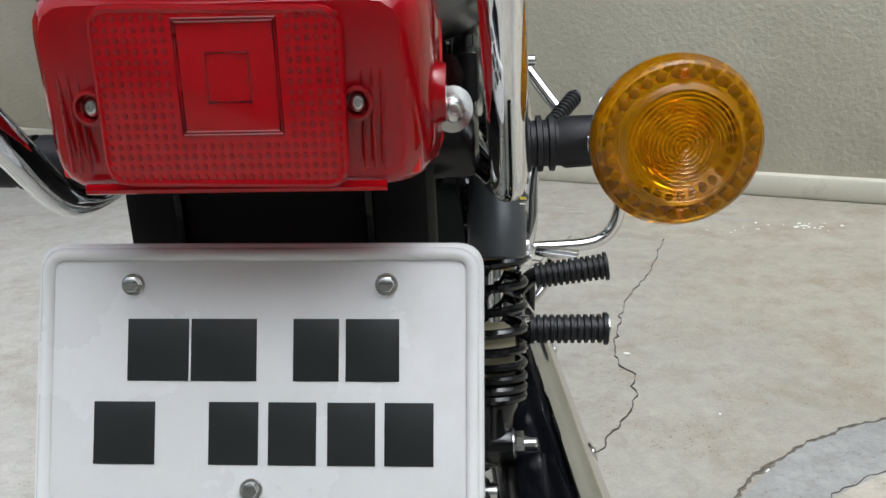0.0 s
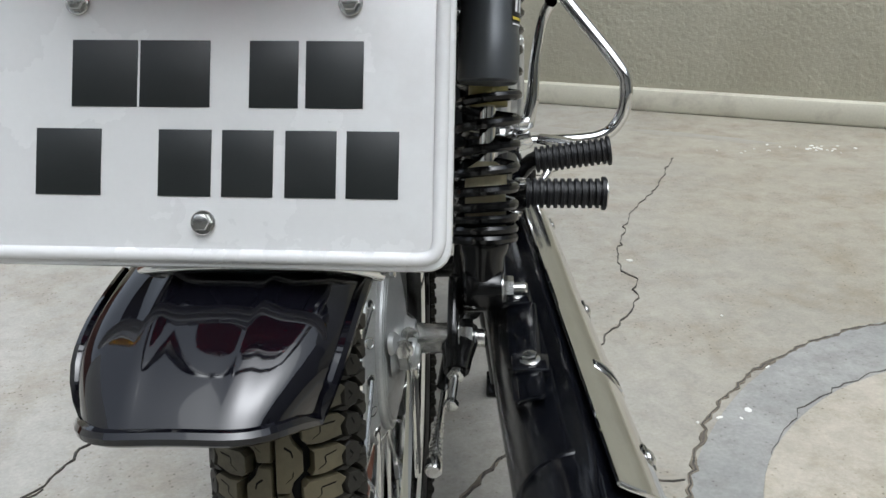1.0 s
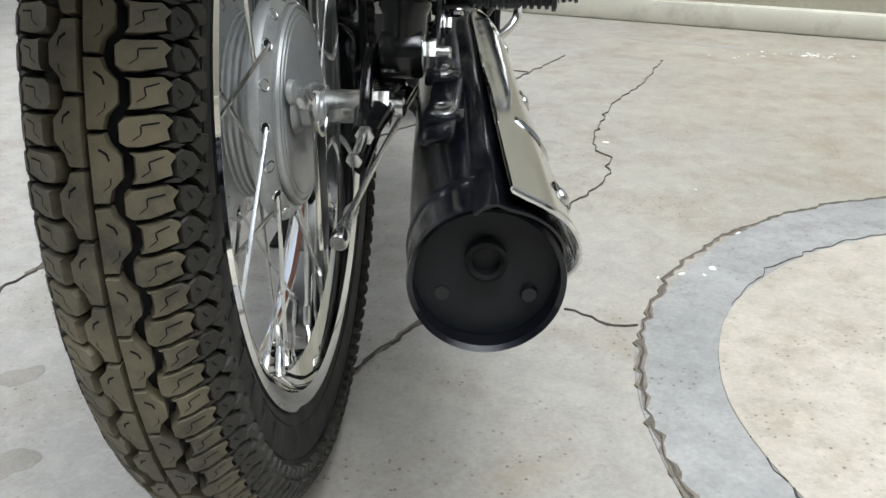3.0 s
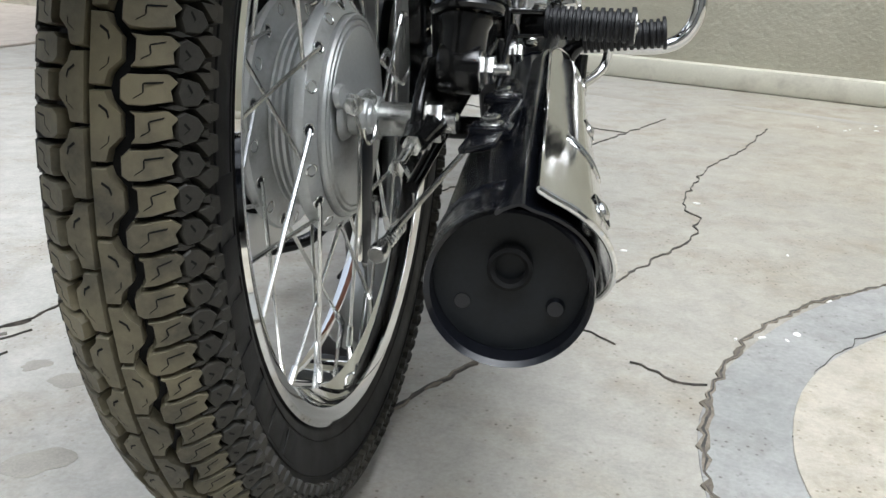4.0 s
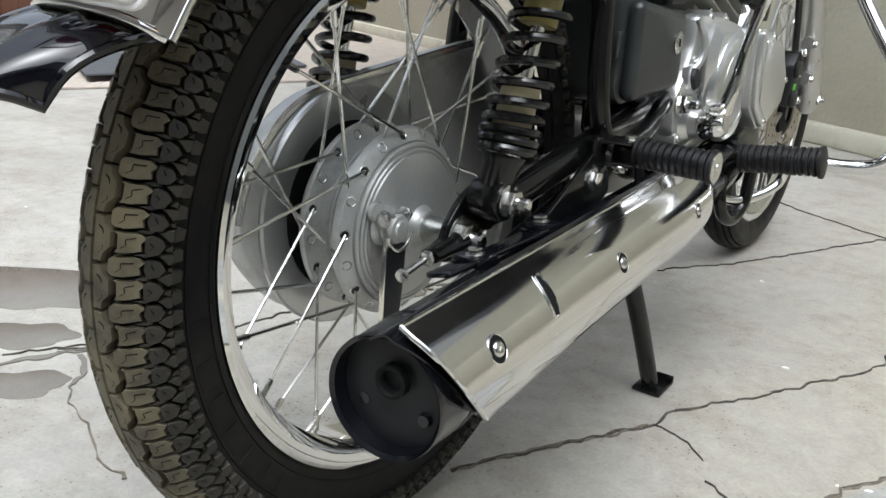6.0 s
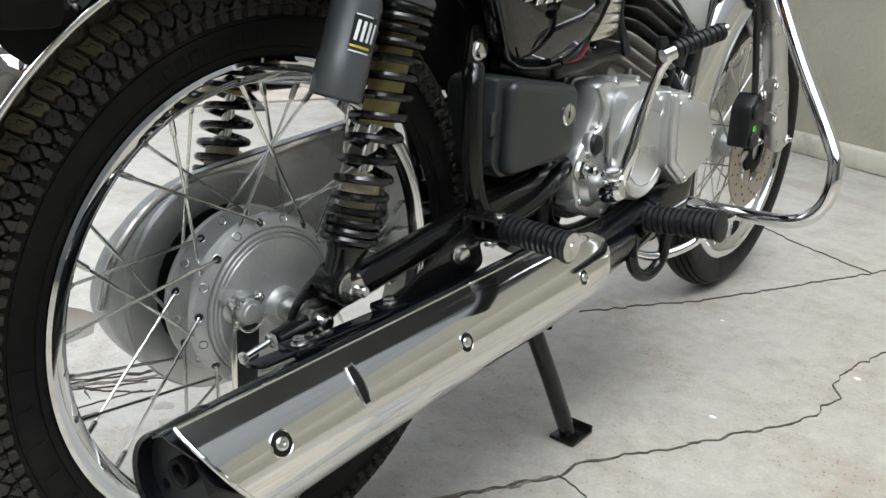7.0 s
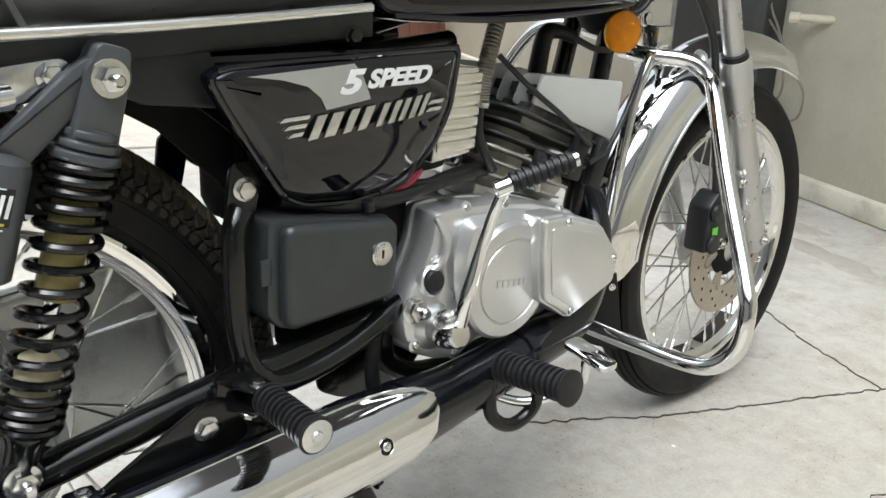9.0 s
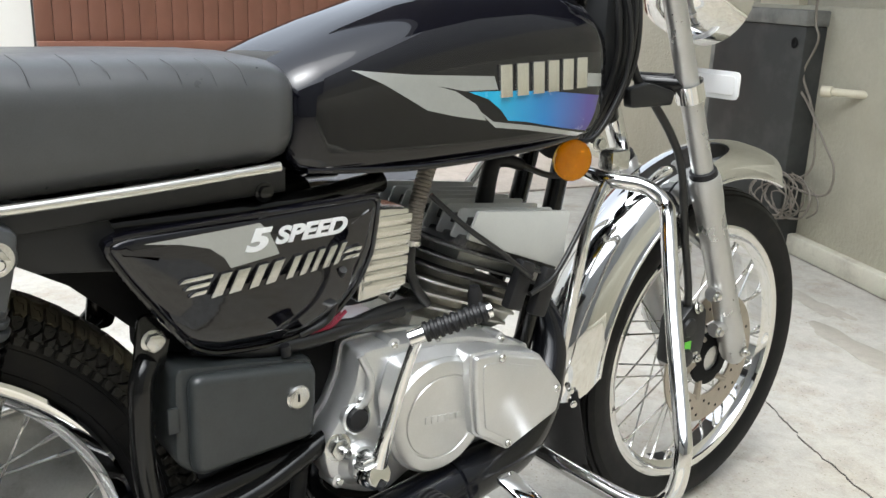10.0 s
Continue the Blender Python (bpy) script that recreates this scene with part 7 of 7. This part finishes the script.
for x0, x1, row in ((-0.0616, -0.0326, 0), (-0.0314, -0.0004, 0), (0.0169, 0.0383, 0), (0.0415, 0.0665, 0), (-0.077, -0.048, 1), (-0.0225, 0.0008, 1), (0.0055, 0.028, 1), (0.0332, 0.0555, 1), (0.0598, 0.0825, 1)):
    z0 = 0.0025 if row == 0 else -0.0362
    part("plate_bar", prism([(x0, z0), (x1, z0), (x1, z0 + 0.029), (x0, z0 + 0.029)], 0.0006, pm @ Matrix.Translation((0, 0, 0.0014)), 0.0001), plate_black, plate)
for x, y in ((-0.0595, 0.0475), (0.0605, 0.0475), (-0.002, -0.0475)):
    part("plate_bolt", hexbolt(pm @ Vector((x, y, 0.0015)), pm.to_3x3() @ Vector((0, 0, 1)), 0.0036, 0.0034), steel, plate)

# grab rail
for s in (1, -1):
    rail = part("grab_rail", tube([(0.106 * s, 0.046, 0.6875), (0.118 * s, -0.03, 0.6835), (0.122 * s, -0.1, 0.683), (0.123 * s, -0.145, 0.69), (0.12 * s, -0.18, 0.715), (0.114 * s, -0.215, 0.76), (0.106 * s, -0.25, 0.81), (0.1 * s, -0.3, 0.86), (0.07 * s, -0.35, 0.89), (0.0, -0.36, 0.9)], 0.0105, 18, 8), chrome, bike, "chrome grab rail")
    part("flattened_end", prism(rounded([(0.03, 0.678), (0.06, 0.682), (0.095, 0.69), (0.1, 0.703), (0.09, 0.716), (0.035, 0.71)], 0.008, 3), 0.006, side(0.101 if s > 0 else -0.107), 0.002), steel, rail)
    part("rail_bolt", hexbolt((0.107 * s, 0.078, 0.702), (s, 0, 0), 0.008, 0.006), chrome, rail)
    part("rear_handle", tube([(0.085 * s, -0.17, 0.7), (0.1 * s, -0.205, 0.685), (0.112 * s, -0.235, 0.678), (0.114 * s, -0.262, 0.685), (0.113 * s, -0.3, 0.715), (0.111 * s, -0.345, 0.755), (0.108 * s, -0.385, 0.81), (0.1 * s, -0.4, 0.87), (0.06 * s, -0.41, 0.9), (0.0, -0.412, 0.905)], 0.0092, 18, 8), chrome, rail, "bent chrome lifting handle")
    part("rear_bracket", box((0.012, 0.09, 0.04), (0.098 * s, -0.15, 0.725), 0.004), steel, rail)

# ---- front guard bars ----
crash = part("crash_guard", tube([(0.02, 0.925, 0.676), (0.072, 0.925, 0.673), (0.118, 0.955, 0.668), (0.146, 0.968, 0.645), (0.168, 0.95, 0.625), (0.24, 0.885, 0.53), (0.322, 0.815, 0.43), (0.339, 0.801, 0.392), (0.332, 0.797, 0.34), (0.294, 0.791, 0.308), (0.2, 0.787, 0.303), (0.121, 0.784, 0.304), (0.06, 0.775, 0.31)], 0.0112, 18, 8), chrome, bike, "chrome crash guard")
part("upright", tube([(0.074, 0.925, 0.675), (0.072, 0.892, 0.6), (0.07, 0.862, 0.42), (0.09, 0.8, 0.31)], 0.0088, 14, 6), chrome, crash)
part("crash_guard_left", tube([(-0.02, 0.965, 0.69), (-0.14, 0.93, 0.695), (-0.215, 0.89, 0.59), (-0.325, 0.825, 0.43), (-0.335, 0.805, 0.335), (-0.24, 0.78, 0.308), (-0.07, 0.74, 0.345)], 0.011, 16, 8), chrome, crash)
part("clamp", box((0.03, 0.04, 0.03), (0.07, 0.94, 0.7), 0.005), steel, crash)

# side reflector, horn, front plate, cables
refl = part("side_reflector", lathe([(0.0, 0.0), (0.028, 0.0), (0.0285, 0.004), (0.026, 0.008), (0.0, 0.0105)], axis_at((0.075, 0.848, 0.708), (0.96, -0.28, 0.0)), 40), amber_lens, bike, "round amber side reflector")
part("backing", lathe([(0.0, -0.004), (0.0275, -0.004), (0.0275, 0.0015), (0.0, 0.0015)], axis_at((0.075, 0.848, 0.708), (0.96, -0.28, 0.0)), 32), amber_back, refl)
part("bracket_bolt", hexbolt((0.07, 0.905, 0.725), (1, 0, 0), 0.008, 0.006), steel, refl)
horn = part("horn", lathe([(0.0, 0.0), (0.035, 0.0), (0.038, 0.01), (0.036, 0.026), (0.02, 0.034), (0.0, 0.035)], axis_at((0.02, 0.88, 0.74), (0.2, -0.9, -0.2)), 32), matt_black, bike, "black horn")
fplate = part("front_plate", prism(rounded([(-0.02, 0.772), (0.084, 0.772), (0.084, 0.816), (-0.02, 0.816)], 0.01, 4), 0.004, Matrix(((1, 0, 0, 0), (0, 0, 1, 1.2), (0, 1, 0, 0), (0, 0, 0, 1))), 0.001), white_plastic, bike, "white front plate seen from behind")
part("plate_backing", prism(rounded([(-0.01, 0.779), (0.077, 0.779), (0.077, 0.809), (-0.01, 0.809)], 0.006, 3), 0.003, Matrix(((1, 0, 0, 0), (0, 0, 1, 1.1975), (0, 1, 0, 0), (0, 0, 0, 1))), 0.001), plate_white, fplate)
part("headlamp_shell", lathe([(0.0, -0.1), (0.04, -0.09), (0.07, -0.06), (0.085, -0.01), (0.088, 0.02), (0.0, 0.03)], axis_at((0, 1.19, 0.94), (0, 1, -0.08)), 40), chrome, bike, "chrome headlamp shell")
part("yoke_bracket", prism(rounded([(0.96, 0.772), (1.05, 0.772), (1.055, 0.792), (1.0, 0.806), (0.955, 0.8)], 0.006, 3), 0.016, side(0.06), 0.002), matt_black, bike)
loom = part("steering_loom", box((0.07, 0.07, 0.15), (0.025, 0.945, 0.865), 0.02), matt_black, bike, "black taped wiring behind the steering head")
for k in range(4):
    part("wire", tube([(0.05, 0.92 + 0.016 * k, 0.98), (0.068, 0.925 + 0.014 * k, 0.9), (0.066, 0.93 + 0.012 * k, 0.83), (0.05, 0.915 + 0.01 * k, 0.76), (0.03, 0.9 + 0.01 * k, 0.72)], 0.005, 8, 6), cable_black, loom)
for pts in ([(0.06, 0.91, 0.98), (0.082, 0.932, 0.9), (0.083, 0.934, 0.822), (0.08, 0.911, 0.769), (0.078, 0.881, 0.736), (0.06, 0.85, 0.73)], [(0.05, 0.93, 1.0), (0.078, 0.945, 0.92), (0.076, 0.945, 0.83), (0.07, 0.92, 0.76)], [(0.085, 0.6, 0.69), (0.105, 0.64, 0.65), (0.118, 0.69, 0.612), (0.122, 0.74, 0.572)], [(0.12, 0.742, 0.548), (0.115, 0.79, 0.565), (0.1, 0.85, 0.62), (0.08, 0.9, 0.665)]):
    part("control_cable", tube(pts, 0.0036, 10, 7), cable_black, bike)
part("cable_boot", lathe([(0.005, 0.0), (0.009, 0.003), (0.0095, 0.03), (0.006, 0.04)], axis_at((0.114, 0.655, 0.535), (0.0, -0.1, 1)), 16), rubber, bike)
